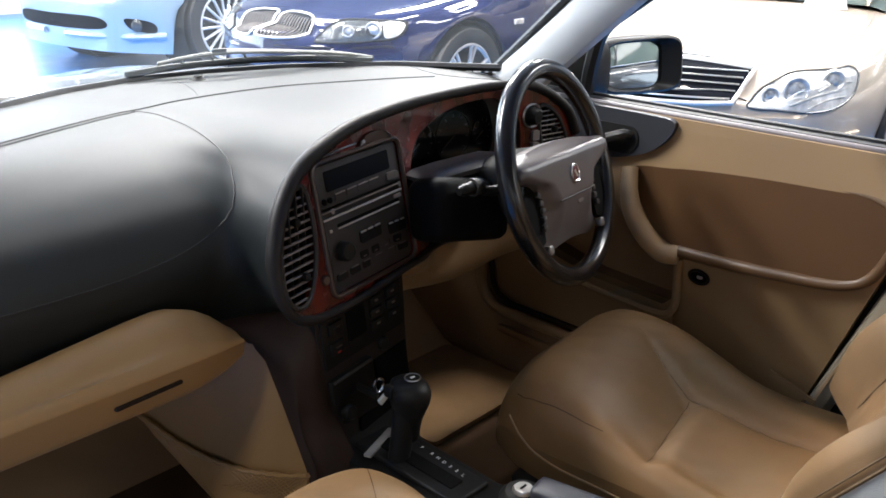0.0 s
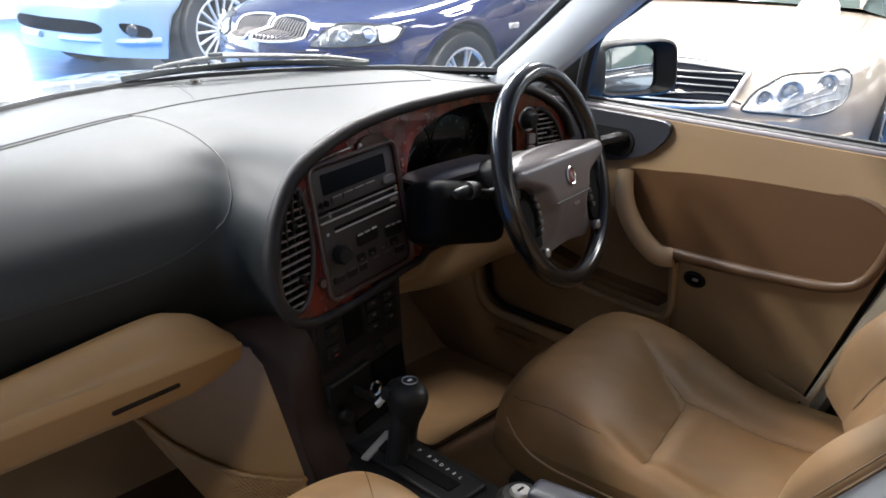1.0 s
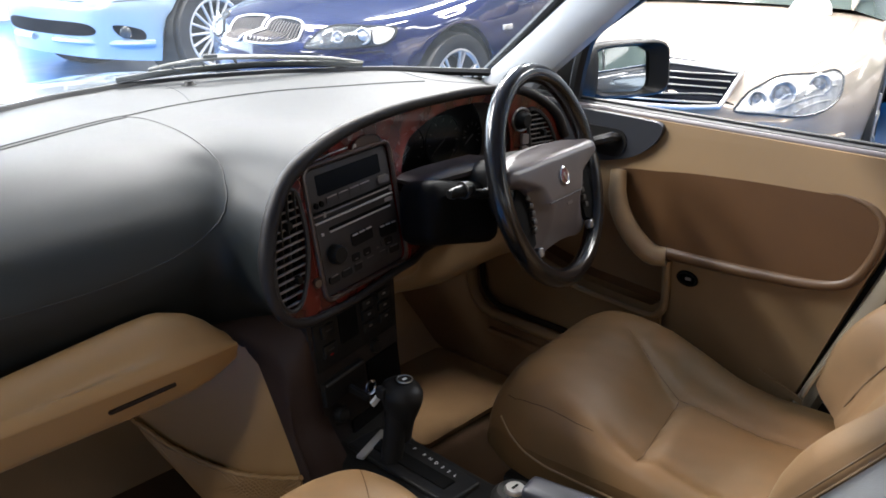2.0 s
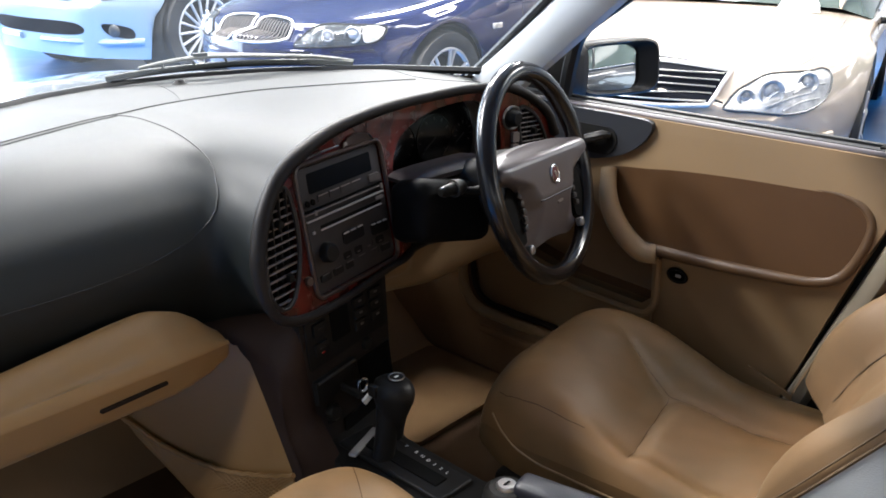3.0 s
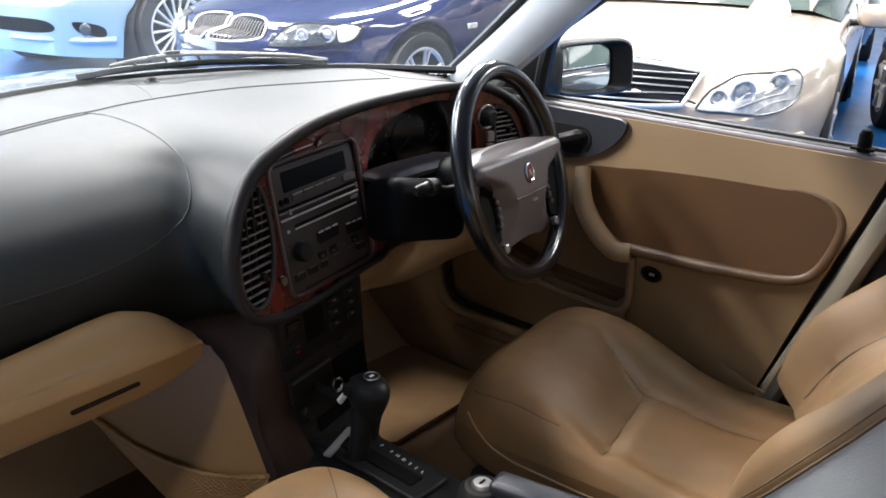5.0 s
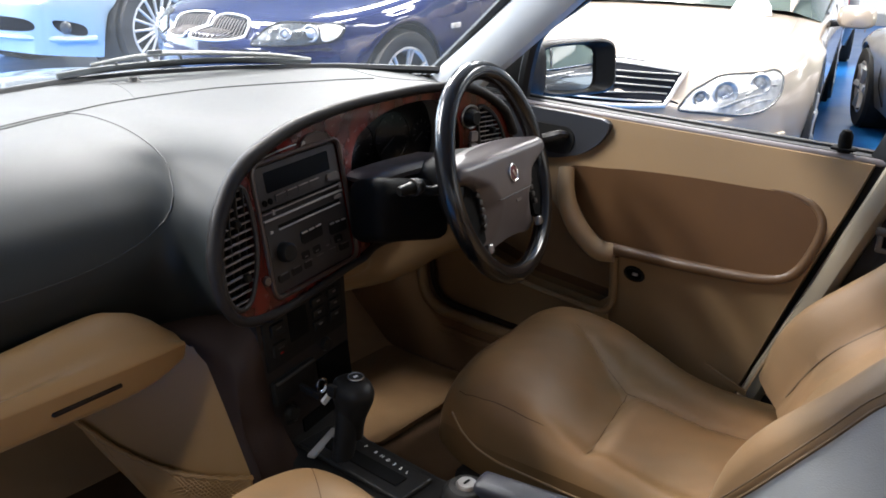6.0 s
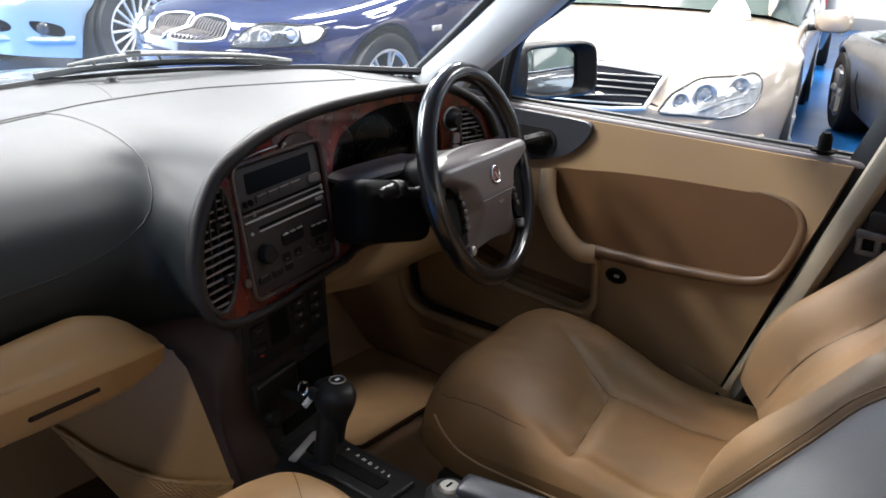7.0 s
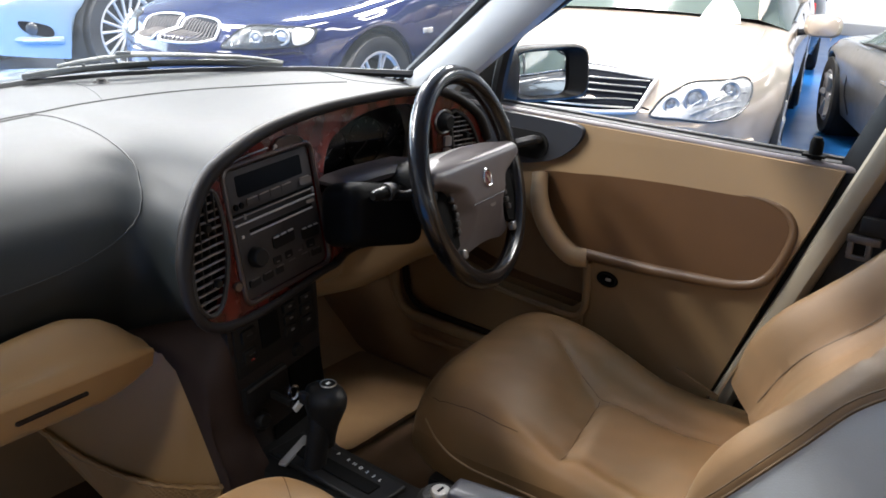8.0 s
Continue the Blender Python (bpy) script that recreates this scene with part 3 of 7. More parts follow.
def vent(name, loop, tilt, n, nv, lift):
    v = rim_of(loop, 0.002, 0.004, name, PLASTIC_SOFT, dash, "dark plastic air vent with fine grille")
    zs, xs = [p[1] for p in loop], [p[0] for p in loop]
    for k in range(n):
        z = min(zs) + (max(zs) - min(zs)) * (k + 0.6) / (n + 0.2)
        cut = []
        for (x0, z0), (x1, z1) in zip(loop, loop[1:] + loop[:1]):
            if (z0 > z) != (z1 > z):
                cut.append(x0 + (x1 - x0) * (z - z0) / (z1 - z0))
        if len(cut) < 2:
            continue
        a, b = min(cut), max(cut)
        part("slat", rbox(fp(-0.004)((a + b) / 2, z), (b - a, 0.008, 0.0026), 0.0008, 1, Matrix.Rotation(math.atan2(gx(b) - gx(a), b - a), 3, "Z") @ Matrix.Rotation(radians(tilt), 3, "X")), SLAT, v)
    for k in range(nv):
        x = min(xs) + (max(xs) - min(xs)) * (k + 0.7) / (nv + 0.4)
        cut = []
        for (x0, z0), (x1, z1) in zip(loop, loop[1:] + loop[:1]):
            if (x0 > x) != (x1 > x):
                cut.append(z0 + (z1 - z0) * (x - x0) / (x1 - x0))
        if len(cut) < 2:
            continue
        a, b = min(cut), max(cut)
        part("vane", rbox(fp(-0.009)(x, (a + b) / 2), (0.0016, 0.008, b - a), 0), PLASTIC_SOFT, v)
    for z in lift:
        part("vent_tab", rbox(fp(0.004)(sum(xs) / len(xs) + 0.004, z), (0.010, 0.012, 0.012), 0.003), PLASTIC, v)
    return v


def stack(name, parent, x0, x1, z0, z1, off, d, material, r=0.004, label=""):
    """Small plate on the fascia."""
    return part(name, plate(round_rect(x0, x1, z0, z1, min(r, 0.45 * (z1 - z0), 0.45 * (x1 - x0)), 3), [], fp(off), BACK, d, 0), material, parent, label)


vent("centre_vent", vl, -16, 14, 4, (0.925, 0.845))
vent("side_vent", vr, -16, 10, 4, (0.945,))

# radio and trip computer in the stack
BEZEL = mat("brown_bezel_plastic", (0.052, 0.032, 0.024), 0.34, vary=0.08, scale=25, coat=0.2)
radio = part("audio_unit", plate(RADIO, [], fp(-0.005), BACK, 0.02, 0.03), RADIO_GREY, dash, "warm grey audio unit with display, slot and buttons")
part("bezel", tube([fp(0.001)(x, z) for x, z in round_rect(-0.050, 0.167, 0.789, 0.994, 0.017)], 0.0042, 8, True), BEZEL, radio, "brown bezel round the audio unit")
stack("surround", radio, -0.041, 0.159, 0.9235, 0.986, -0.0020, 0.004, RADIO_GREY, 0.010)
stack("display", radio, -0.022, 0.138, 0.9455, 0.977, -0.0005, 0.003, SCREEN, 0.003, "dark blank display")
# pale strips along key and slot edges put their highlights into colour
for k in range(4):
    stack("button", radio, -0.006 + 0.0285 * k, 0.020 + 0.0285 * k, 0.9285, 0.9405, 0.0020, 0.006, RADIO_GREY, 0.003)
    stack("button_edge", radio, -0.005 + 0.0285 * k, 0.019 + 0.0285 * k, 0.9388, 0.9402, 0.0032, 0.002, SLAT, 0.0006)
stack("button", radio, 0.124, 0.153, 0.929, 0.9405, 0.0040, 0.007, BUTTON, 0.004)
for k in range(2):
    stack("knob_small", radio, -0.036 + 0.013 * k, -0.027 + 0.013 * k, 0.929, 0.938, 0.0020, 0.006, HOLE, 0.004)
stack("joint", radio, -0.041, 0.160, 0.9200, 0.9218, -0.0015, 0.003, HOLE, 0.0008, "dark joint between the units")
stack("chrome_line", radio, -0.041, 0.158, 0.9165, 0.9180, 0.0005, 0.003, SLAT, 0.0007, "thin pale line")
stack("stop_key", radio, -0.019, -0.014, 0.912, 0.920, 0.0020, 0.003, SLAT, 0.001)
stack("stop_key", radio, 0.151, 0.156, 0.912, 0.920, 0.0020, 0.003, SLAT, 0.001)
stack("lower_face", radio, -0.041, 0.159, 0.808, 0.907, -0.0010, 0.005, RADIO_GREY, 0.006)
stack("upper_edge", radio, -0.041, 0.157, 0.9060, 0.9085, 0.0015, 0.003, EDGE, 0.001, "bright upper edge")
stack("cassette_slot", radio, -0.012, 0.146, 0.8895, 0.8945, 0.0005, 0.003, HOLE, 0.002, "dark cassette slot")
stack("slot_edge", radio, -0.012, 0.146, 0.8868, 0.8890, 0.0020, 0.003, EDGE, 0.001)
stack("slot_light", radio, -0.032, -0.026, 0.8865, 0.8905, 0.0015, 0.003, EDGE, 0.001)
stack("eject_key", radio, 0.134, 0.153, 0.8965, 0.9020, 0.0020, 0.004, SLAT, 0.002)
for x0, x1, z1 in ((0.034, 0.089, 0.870), (0.107, 0.150, 0.863)):
    stack("rocker", radio, x0, x1, z1 - 0.020, z1, 0.0040, 0.008, PLASTIC, 0.004)
    for k in range(3):
        w = (x1 - x0) / 3
        stack("rocker_edge", radio, x0 + w * k + 0.002, x0 + w * (k + 1) - 0.002, z1 - 0.0028, z1 - 0.0006, 0.0060, 0.003, EDGE, 0.001)
for k in range(4):
    stack("button", radio, 0.028 + 0.029 * k, 0.048 + 0.029 * k, 0.8265, 0.8385, 0.0030, 0.006, PLASTIC, 0.003)
    stack("mark", radio, 0.034 + 0.029 * k, 0.042 + 0.029 * k, 0.8290, 0.8308, 0.0038, 0.002, BUTTON, 0.0006)
for k in range(6):
    stack("preset", radio, -0.034 + 0.0315 * k, -0.008 + 0.0315 * k, 0.8105, 0.8215, 0.0020, 0.006, PLASTIC, 0.003)
    stack("preset_edge", radio, -0.030 + 0.0315 * k, -0.012 + 0.0315 * k, 0.8208, 0.8222, 0.0032, 0.002, BUTTON, 0.0006)
knob_m = Matrix.Translation(fp(-0.002)(-0.010, 0.852)) @ Matrix.Rotation(radians(80), 4, "X")
part("volume_knob", lathe([(0, 0.020), (0.012, 0.020), (0.0155, 0.016), (0.0165, 0.0)], 24, knob_m), PLASTIC, radio, "round black volume knob")
part("fascia_button", lathe([(0, 0.006), (0.006, 0.006), (0.008, 0.003), (0.008, 0.0)], 14, Matrix.Translation(fp(0.0)(-0.063, 0.824)) @ Matrix.Rotation(radians(78), 4, "X")), BEZEL, dash)
# cup holder flap in the wood above the radio
FLAP = [(0.070, 0.999), (0.076, 1.007), (0.084, 1.0125), (0.100, 1.0145), (0.118, 1.0135), (0.134, 1.009), (0.146, 0.998), (0.110, 0.9985)]
flap = part("cup_holder_flap", plate(FLAP, [], fp(0.005), BACK, 0.006, 0), BEZEL, dash, "small brown flap with bright edge")
for run in (FLAP[:2], FLAP[5:7]):
    part("flap_edge", tube([fp(0.0058)(x, z) for x, z in run], 0.0013, 5), SATIN, flap)
part("flap_light", rbox(fp(0.007)(0.074, 1.004), (0.007, 0.003, 0.005), 0.001), EDGE, flap)
part("wood_scribe", tube([fp(0.001)(x, z) for x, z in ((-0.03, 0.9995), (0.02, 1.003), (0.062, 1.0035))], 0.0014, 5), SATIN, dash)

# instrument cluster
cluster = part("instrument_cluster", plate(cl, [], fp(-0.075), BACK, 0.01, 0.05), HOLE, dash, "unlit black instrument cluster behind a deep hood")
rows = [[fp(-0.075 * t)(x, z) for x, z in cl] for t in (0, 0.35, 0.7, 1.0)]
# paled lining: lit tone at the cluster's left side put into colour
part("cluster_hood", grid(rows, wrap=True), mat("hood_lining_paled", (0.21, 0.175, 0.14), 0.5, vary=0.1, scale=18, bump=0.06, bscale=700, kind="grain"), cluster, "grey-brown hood lining, paled for light")
for cx, r in ((0.285, 0.040), (0.375, 0.046), (0.447, 0.026)):
    c = fp(-0.070)(cx, 0.945)
    part("dial", lathe([(0, 0.0), (r, 0.0), (r, 0.003), (r + 0.003, 0.003), (r + 0.003, 0.0)], 28, Matrix.Translation(c) @ Matrix.Rotation(radians(90), 4, "X")), HOLE, cluster)
    for k in range(9):
        a = radians(220 - 260 * k / 8)
        part("tick", rbox(c + Vector((math.cos(a) * r * 0.85, -0.002, math.sin(a) * r * 0.85)), (0.006, 0.002, 0.0015), 0, 1, Matrix.Rotation(-a, 3, "Y")), PLASTIC_SOFT, cluster)
    part("needle", rbox(c + Vector((-r * 0.3, -0.004, -r * 0.2)), (r * 0.8, 0.002, 0.002), 0, 1, Matrix.Rotation(radians(-35), 3, "Y")), PLASTIC_SOFT, cluster)
glassy = part("cluster_glass", plate([(x * 0.98 + 0.006, z * 0.98 + 0.019) for x, z in cl], [], lambda x, z: fp(-0.030)(x, z) + Vector((0, 0.16 * (z - 0.95), 0)), BACK, 0, 0.05), plain_glass("cluster_lens", (1, 1, 1), 0.06, 0.03), cluster, "clear curved cluster lens")
glassy.visible_shadow = False
stack("cluster_shelf", dash, 0.200, 0.47, 0.876, 0.891, 0.008, 0.05, PLASTIC_SOFT, 0.004)

# light switch and buttons beside the side vent
part("light_switch", lathe([(0, 0.016), (0.012, 0.016), (0.016, 0.012), (0.018, 0.0), (0.021, 0.0), (0.021, -0.004)], 22, Matrix.Translation(fp(0.004)(0.503, 0.978)) @ Matrix.Rotation(radians(90), 4, "X")), PLASTIC, dash, "round black light switch")
part("switch_ring", tube([fp(0.003)(x, z) for x, z in ring(0.503, 0.978, 0.022, 0.022)], 0.0025, 6, True), SATIN, dash)
for z in (0.938, 0.914):
    stack("switch", dash, 0.505, 0.521, z - 0.010, z + 0.010, 0.006, 0.008, SLAT, 0.003)

# ---------------------------------------------------------------- lower centre stack, climate panel
def low(x, s, off=0.0):
    """Face of the lower stack: s from 0 at its top to 1 at its foot."""
    return Vector((x, 0.112 + 0.22 * x - 0.030 * s - off, 0.785 - 0.265 * s))


STACK_BLACK = mat("soft_black_plastic", (0.020, 0.0165, 0.0155), 0.5, vary=0.1, scale=14, spec=0.25, bump=0.06, bscale=700, kind="grain")
lower = thing("climate_console", "black lower centre console with climate buttons", "console")
rows = []
for s in np.linspace(-0.01, 1, 9):
    xl, xr = -0.100 + 0.030 * max(0, s) ** 1.5, 0.142 - 0.018 * s
    rows.append([low(xl, s) + Vector((0, 0.02, 0)), low(xl, s), low(xr - 0.012, s), low(xr, s) + Vector((0, 0.012, 0)), low(xr, s) + Vector((0, 0.25, 0))])
part("stack_body", grid(rows), STACK_BLACK, lower)


def lbox(name, x0, x1, s0, s1, d, material, label="", bevel=0.003):
    c = low((x0 + x1) / 2, (s0 + s1) / 2)
    turn = Matrix.Rotation(math.atan(0.22), 3, "Z") @ Matrix.Rotation(-math.atan2(0.030, 0.265), 3, "X")
    return part(name, rbox(c + turn @ Vector((0, -d / 2 + 0.002, 0)), (x1 - x0, d, (s1 - s0) * 0.267), bevel, 2, turn), material, lower, label)


lbox("climate_panel", -0.092, 0.118, 0.05, 0.38, 0.006, PLASTIC)
lbox("climate_display", -0.032, 0.014, 0.08, 0.28, 0.009, HOLE, "dark climate display")
for s0 in (0.145, 0.265):
    lbox("climate_button", -0.076, -0.044, s0 - 0.040, s0 + 0.040, 0.011, PLASTIC)
    lbox("button_mark", -0.067, -0.053, s0 - 0.012, s0 - 0.002, 0.0125, RADIO_GREY)
for s0 in (0.12, 0.195, 0.27):
    for x in (0.042, 0.086):
        lbox("climate_button", x - 0.016, x + 0.016, s0 - 0.030, s0 + 0.030, 0.011, PLASTIC)
        lbox("button_mark", x - 0.005, x + 0.004, s0 - 0.012, s0 + 0.004, 0.0125, BUTTON)
lbox("temperature_mark", -0.064, -0.056, 0.285, 0.297, 0.0125, RED_LENS)
lbox("ashtray_lid", -0.088, 0.018, 0.445, 0.60, 0.012, PLASTIC, "black ashtray lid", 0.005)
lbox("ashtray_grip", -0.084, 0.014, 0.450, 0.468, 0.0145, PLASTIC_SOFT)
part("heater_dial", lathe([(0, 0.010), (0.010, 0.009), (0.013, 0.0)], 18, Matrix.Translation(low(0.056, 0.43)) @ Matrix.Rotation(radians(85), 4, "X")), PLASTIC, lower, "small round dial")
# thin near-black plates: the shade inside pocket and bin put into colour
lbox("pocket", 0.028, 0.118, 0.50, 0.78, 0.006, HOLE)
part("lighter", lathe([(0, 0.016), (0.010, 0.016), (0.013, 0.012), (0.014, 0.0), (0.02, 0.0)], 18, Matrix.Translation(low(-0.052, 0.70)) @ Matrix.Rotation(radians(75), 4, "X")), PLASTIC, lower, "round lighter knob")
lbox("storage_bin", -0.025, 0.100, 0.80, 0.97, 0.006, HOLE)

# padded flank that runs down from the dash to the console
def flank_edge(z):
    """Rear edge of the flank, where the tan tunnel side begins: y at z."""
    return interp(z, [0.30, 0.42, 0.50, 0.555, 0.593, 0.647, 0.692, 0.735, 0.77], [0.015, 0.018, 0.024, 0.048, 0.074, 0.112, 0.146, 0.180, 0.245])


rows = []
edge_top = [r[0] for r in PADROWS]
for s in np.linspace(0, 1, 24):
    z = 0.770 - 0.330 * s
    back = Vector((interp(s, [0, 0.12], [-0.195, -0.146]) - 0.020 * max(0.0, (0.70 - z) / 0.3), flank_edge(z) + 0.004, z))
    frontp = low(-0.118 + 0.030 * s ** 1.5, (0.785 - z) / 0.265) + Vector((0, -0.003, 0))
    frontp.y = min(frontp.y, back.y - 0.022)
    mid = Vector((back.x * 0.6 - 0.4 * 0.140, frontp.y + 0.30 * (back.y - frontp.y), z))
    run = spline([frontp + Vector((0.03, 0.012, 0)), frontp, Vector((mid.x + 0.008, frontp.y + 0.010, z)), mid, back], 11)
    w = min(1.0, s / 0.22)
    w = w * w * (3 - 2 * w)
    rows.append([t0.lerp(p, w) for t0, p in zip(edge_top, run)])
# browner, duller copy of the dash vinyl: the flank's shade put into colour
part("console_flank", grid(rows), mat("dash_vinyl_shaded", (0.034, 0.021, 0.016), 0.55, vary=0.06, scale=14, bump=0.06, bscale=800, kind="grain", spec=0.08), dash, "charcoal vinyl flank of the console")

# ---------------------------------------------------------------- glovebox and passenger knee area
glove = thing("glovebox", "tan vinyl glovebox lid bulging below the dash", "glovebox")


def glove_section(x):
    e = interp(x, [-0.74, -0.34, -0.29, -0.25, -0.225, -0.205, -0.195], [1, 1, 0.97, 0.80, 0.58, 0.32, 0.22])
    sec = [(0.200, 0.826), (0.172, 0.836), (0.145, 0.824), (0.126, 0.806), (0.113, 0.788), (0.106, 0.773), (0.107, 0.765), (0.114, 0.740), (0.124, 0.716), (0.155, 0.706), (0.25, 0.710)]
    drop_l = 0.005 + 0.110 * max(0.0, -0.30 - x)
    return [Vector((x, 0.150 + (y - 0.150) * (0.35 + 0.65 * e), 0.757 + (z - 0.757) * (e if z > 0.757 else 0.45 + 0.55 * e) - (drop_l if z > 0.79 else 0.0))) for y, z in sec]


rows = [spline(glove_section(float(x)), 34) for x in list(np.linspace(-0.74, -0.34, 8)) + list(np.linspace(-0.325, -0.195, 18))]
part("glovebox_lid", grid(rows), TAN_WARMED, glove, "tan grained vinyl lid")
part("latch_slot", rbox((-0.357, 0.112, 0.7455), (0.098, 0.010, 0.0065), 0.0035, 3, Matrix.Rotation(radians(-16), 3, "X") @ Matrix.Rotation(radians(-2), 3, "Y")), mat("dark_brown_slot", (0.020, 0.012, 0.008), 0.7, vary=0.1, scale=20, spec=0.1), glove, "dark latch slot")
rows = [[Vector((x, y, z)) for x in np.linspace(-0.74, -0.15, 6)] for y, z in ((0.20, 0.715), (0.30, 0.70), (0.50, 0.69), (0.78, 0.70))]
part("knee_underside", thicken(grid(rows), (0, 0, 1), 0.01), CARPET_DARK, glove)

# tan side of the tunnel with the net pocket
tunnel = thing("tunnel_side_panel", "tan carpeted tunnel side with a net pocket", "side panel")


def tun(y, z):
    return Vector((-0.137 - 0.020 * max(0.0, (0.70 - z) / 0.3) - 0.42 * max(0.0, y - 0.14), y, z))


rows = []
for t in np.linspace(0, 1, 14):
    z = 0.722 - 0.422 * t
    y0 = flank_edge(z) + 0.008
    rows.append([tun(y, z) for y in np.linspace(y0, max(y0 + 0.02, interp(z, [0.30, 0.43, 0.56, 0.72], [0.12, 0.25, 0.40, 0.42])), 14)])
part("side_carpet", thicken(grid(rows), (1, 0, 0), 0.008), TAN_WARMED, tunnel, "tan side carpet")
edge = spline([(-0.258, 0.385, 0.552), (-0.250, 0.356, 0.542), (-0.234, 0.317, 0.521), (-0.214, 0.265, 0.506), (-0.198, 0.225, 0.500), (-0.181, 0.184, 0.499), (-0.166, 0.145, 0.505), (-0.161, 0.095, 0.524), (-0.158, 0.045, 0.548)], 60)
edge = [p + Vector((0, 0, 0.0014 * math.sin(k * 1.5))) for k, p in enumerate(edge)]
rows = [edge, *[[Vector((p.x - b + 0.42 * max(0.0, p.y - max(0.14, p.y - d * 1.1 * (p.y - 0.045) / 0.34)), p.y - d * 1.1 * (p.y - 0.045) / 0.34, p.z - d)) for p in edge] for d, b in ((0.03, 0.006), (0.10, 0.010), (0.2, 0.012))]]
part("pocket_panel", thicken(grid(rows), (1, 0, 0), 0.006), TAN_WARMED, tunnel, "tan map pocket below the elastic edge")
part("elastic_edge", tube(edge, 0.0045, 6), TAN_WARMED, tunnel, "frilled tan elastic edge")
for k in range(10):
    a = [Vector((-0.001, 0, 0)) + p + Vector((-0.010 * min(1, d / 0.03), 0, -d)) for d, p in ((0.004 + 0.006 * j, edge[min(59, max(0, 59 - 2 * k - 2 * j))]) for j in range(6))]
    part("net_cord", tube(a, 0.0009, 4), TAN_WARMED, tunnel)
    a = [Vector((-0.001, 0, 0)) + p + Vector((-0.010 * min(1, d / 0.03), 0, -d)) for d, p in ((0.004 + 0.006 * j, edge[min(59, max(0, 49 - 2 * k + 2 * j))]) for j in range(6))]
    part("net_cord", tube(a, 0.0009, 4), TAN_WARMED, tunnel)

# tan knee panel below the column
knee = thing("knee_panel", "tan vinyl knee panel below the steering column", "trim panel")
rows = []
for x in np.linspace(0.13, 0.67, 18):
    dip = 0.028 * math.exp(-((x - 0.34) / 0.12) ** 2)
    rows.append(spline([(x, fy(x, 0.79) + 0.014, 0.795), (x, fy(x, 0.77) + 0.010, 0.760 - dip), (x, gx(x) + 0.012, 0.726 - dip), (x, gx(x) + 0.030, 0.695 - dip), (x, gx(x) + 0.075, 0.668), (x, gx(x) + 0.15, 0.66), (x, gx(x) + 0.3, 0.655)], 16))
part("knee_skin", grid(rows), TAN_TRIM, knee)

# ---------------------------------------------------------------- gear console
SATIN_PALE = mat("pale_satin_trim", (0.33, 0.31, 0.29), 0.45, metal=0.3, vary=0.06, scale=20)
console = thing("gear_console", "black centre console with automatic selector gate", "console")
rows = []
for y in np.linspace(0.115, -0.62, 44):
    xe = interp(y, [-0.62, -0.215, -0.175, 0.0, 0.06, 0.115], [0.066, 0.066, 0.028, 0.030, 0.06, 0.10])
    zt = interp(y, [-0.62, -0.3, -0.15, 0.02, 0.115], [0.56, 0.55, 0.547, 0.547, 0.552])
    rows.append([Vector((x * 1.0, y, z)) for x, z in ((-0.118, 0.29), (-0.105, 0.48), (-0.096, zt - 0.010), (-0.088, zt), (xe, zt), (xe + 0.007, zt - 0.003), (xe + 0.010, zt - 0.012), (xe + 0.018, 0.48), (xe + 0.026, 0.29))])
part("console_body", grid(rows), PLASTIC, console, "black plastic console body")
part("gate_plate", rbox((-0.020, -0.055, 0.551), (0.074, 0.225, 0.010), 0.006, 3), PLASTIC, console)
part("gate_slot", rbox((-0.024, -0.055, 0.5565), (0.026, 0.17, 0.004), 0.001, 1), HOLE, console)
part("bright_trim", rbox((-0.031, 0.024, 0.557), (0.084, 0.014, 0.006), 0.003, 2, Matrix.Rotation(radians(20), 3, "Z")), SATIN_PALE, console, "satin metal trim strip")
text = "P R N D 3 2 L".split()
for k, ch in enumerate(text):
    fc = bpy.data.curves.new("gate_letter", "FONT")
    fc.body, fc.size, fc.align_x, fc.align_y, fc.extrude = ch, 0.0085, "CENTER", "CENTER", 0.0003
    tmp = new("gate_letter", fc)
    me = bpy.data.meshes.new_from_object(tmp)
    bpy.data.objects.remove(tmp)
    me.materials.clear()
    me.materials.append(WHITE_INK)
    ob = new("gate_letter", me)
    ob.parent = console
    ob.matrix_local = Matrix.Translation((0.007 - 0.0013 * k, -0.034 - 0.0145 * k - (0.009 if k else 0), 0.5572)) @ Matrix.Rotation(radians(-90), 4, "Z")
lever = thing("gear_selector", "black automatic gear selector with round-topped leather knob", "gear lever")
part("shaft", lathe([(0.017, -0.005), (0.018, 0.03), (0.020, 0.06), (0.024, 0.085)], 18, Matrix.Translation((-0.018, -0.040, 0.555)) @ Matrix.Rotation(radians(13), 4, "Y")), PLASTIC, lever)
rows = []
for h, rx, ry, oy in ((0.030, 0.017, 0.018, 0), (0.050, 0.019, 0.021, 0), (0.068, 0.022, 0.025, -0.001), (0.085, 0.027, 0.032, -0.002), (0.100, 0.0305, 0.038, -0.003), (0.110, 0.032, 0.040, -0.003), (0.117, 0.0325, 0.039, -0.003), (0.126, 0.029, 0.034, -0.002), (0.132, 0.020, 0.024, -0.001), (0.134, 0.006, 0.008, 0)):
    rows.append([Vector((0.002 + 0.92 * rx * math.cos(a), -0.042 + oy + 0.92 * ry * math.sin(a), 0.555 + h * 0.985)) for a in (2 * math.pi * k / 28 for k in range(28))])
knob = part("knob", grid(rows, wrap=True, cap=True), PLASTIC, lever, "black leather knob")
part("knob_badge", lathe([(0, 0.003), (0.011, 0.003), (0.012, 0.0)], 20, Matrix.Translation((0.006, -0.048, 0.687))), PLASTIC, knob)
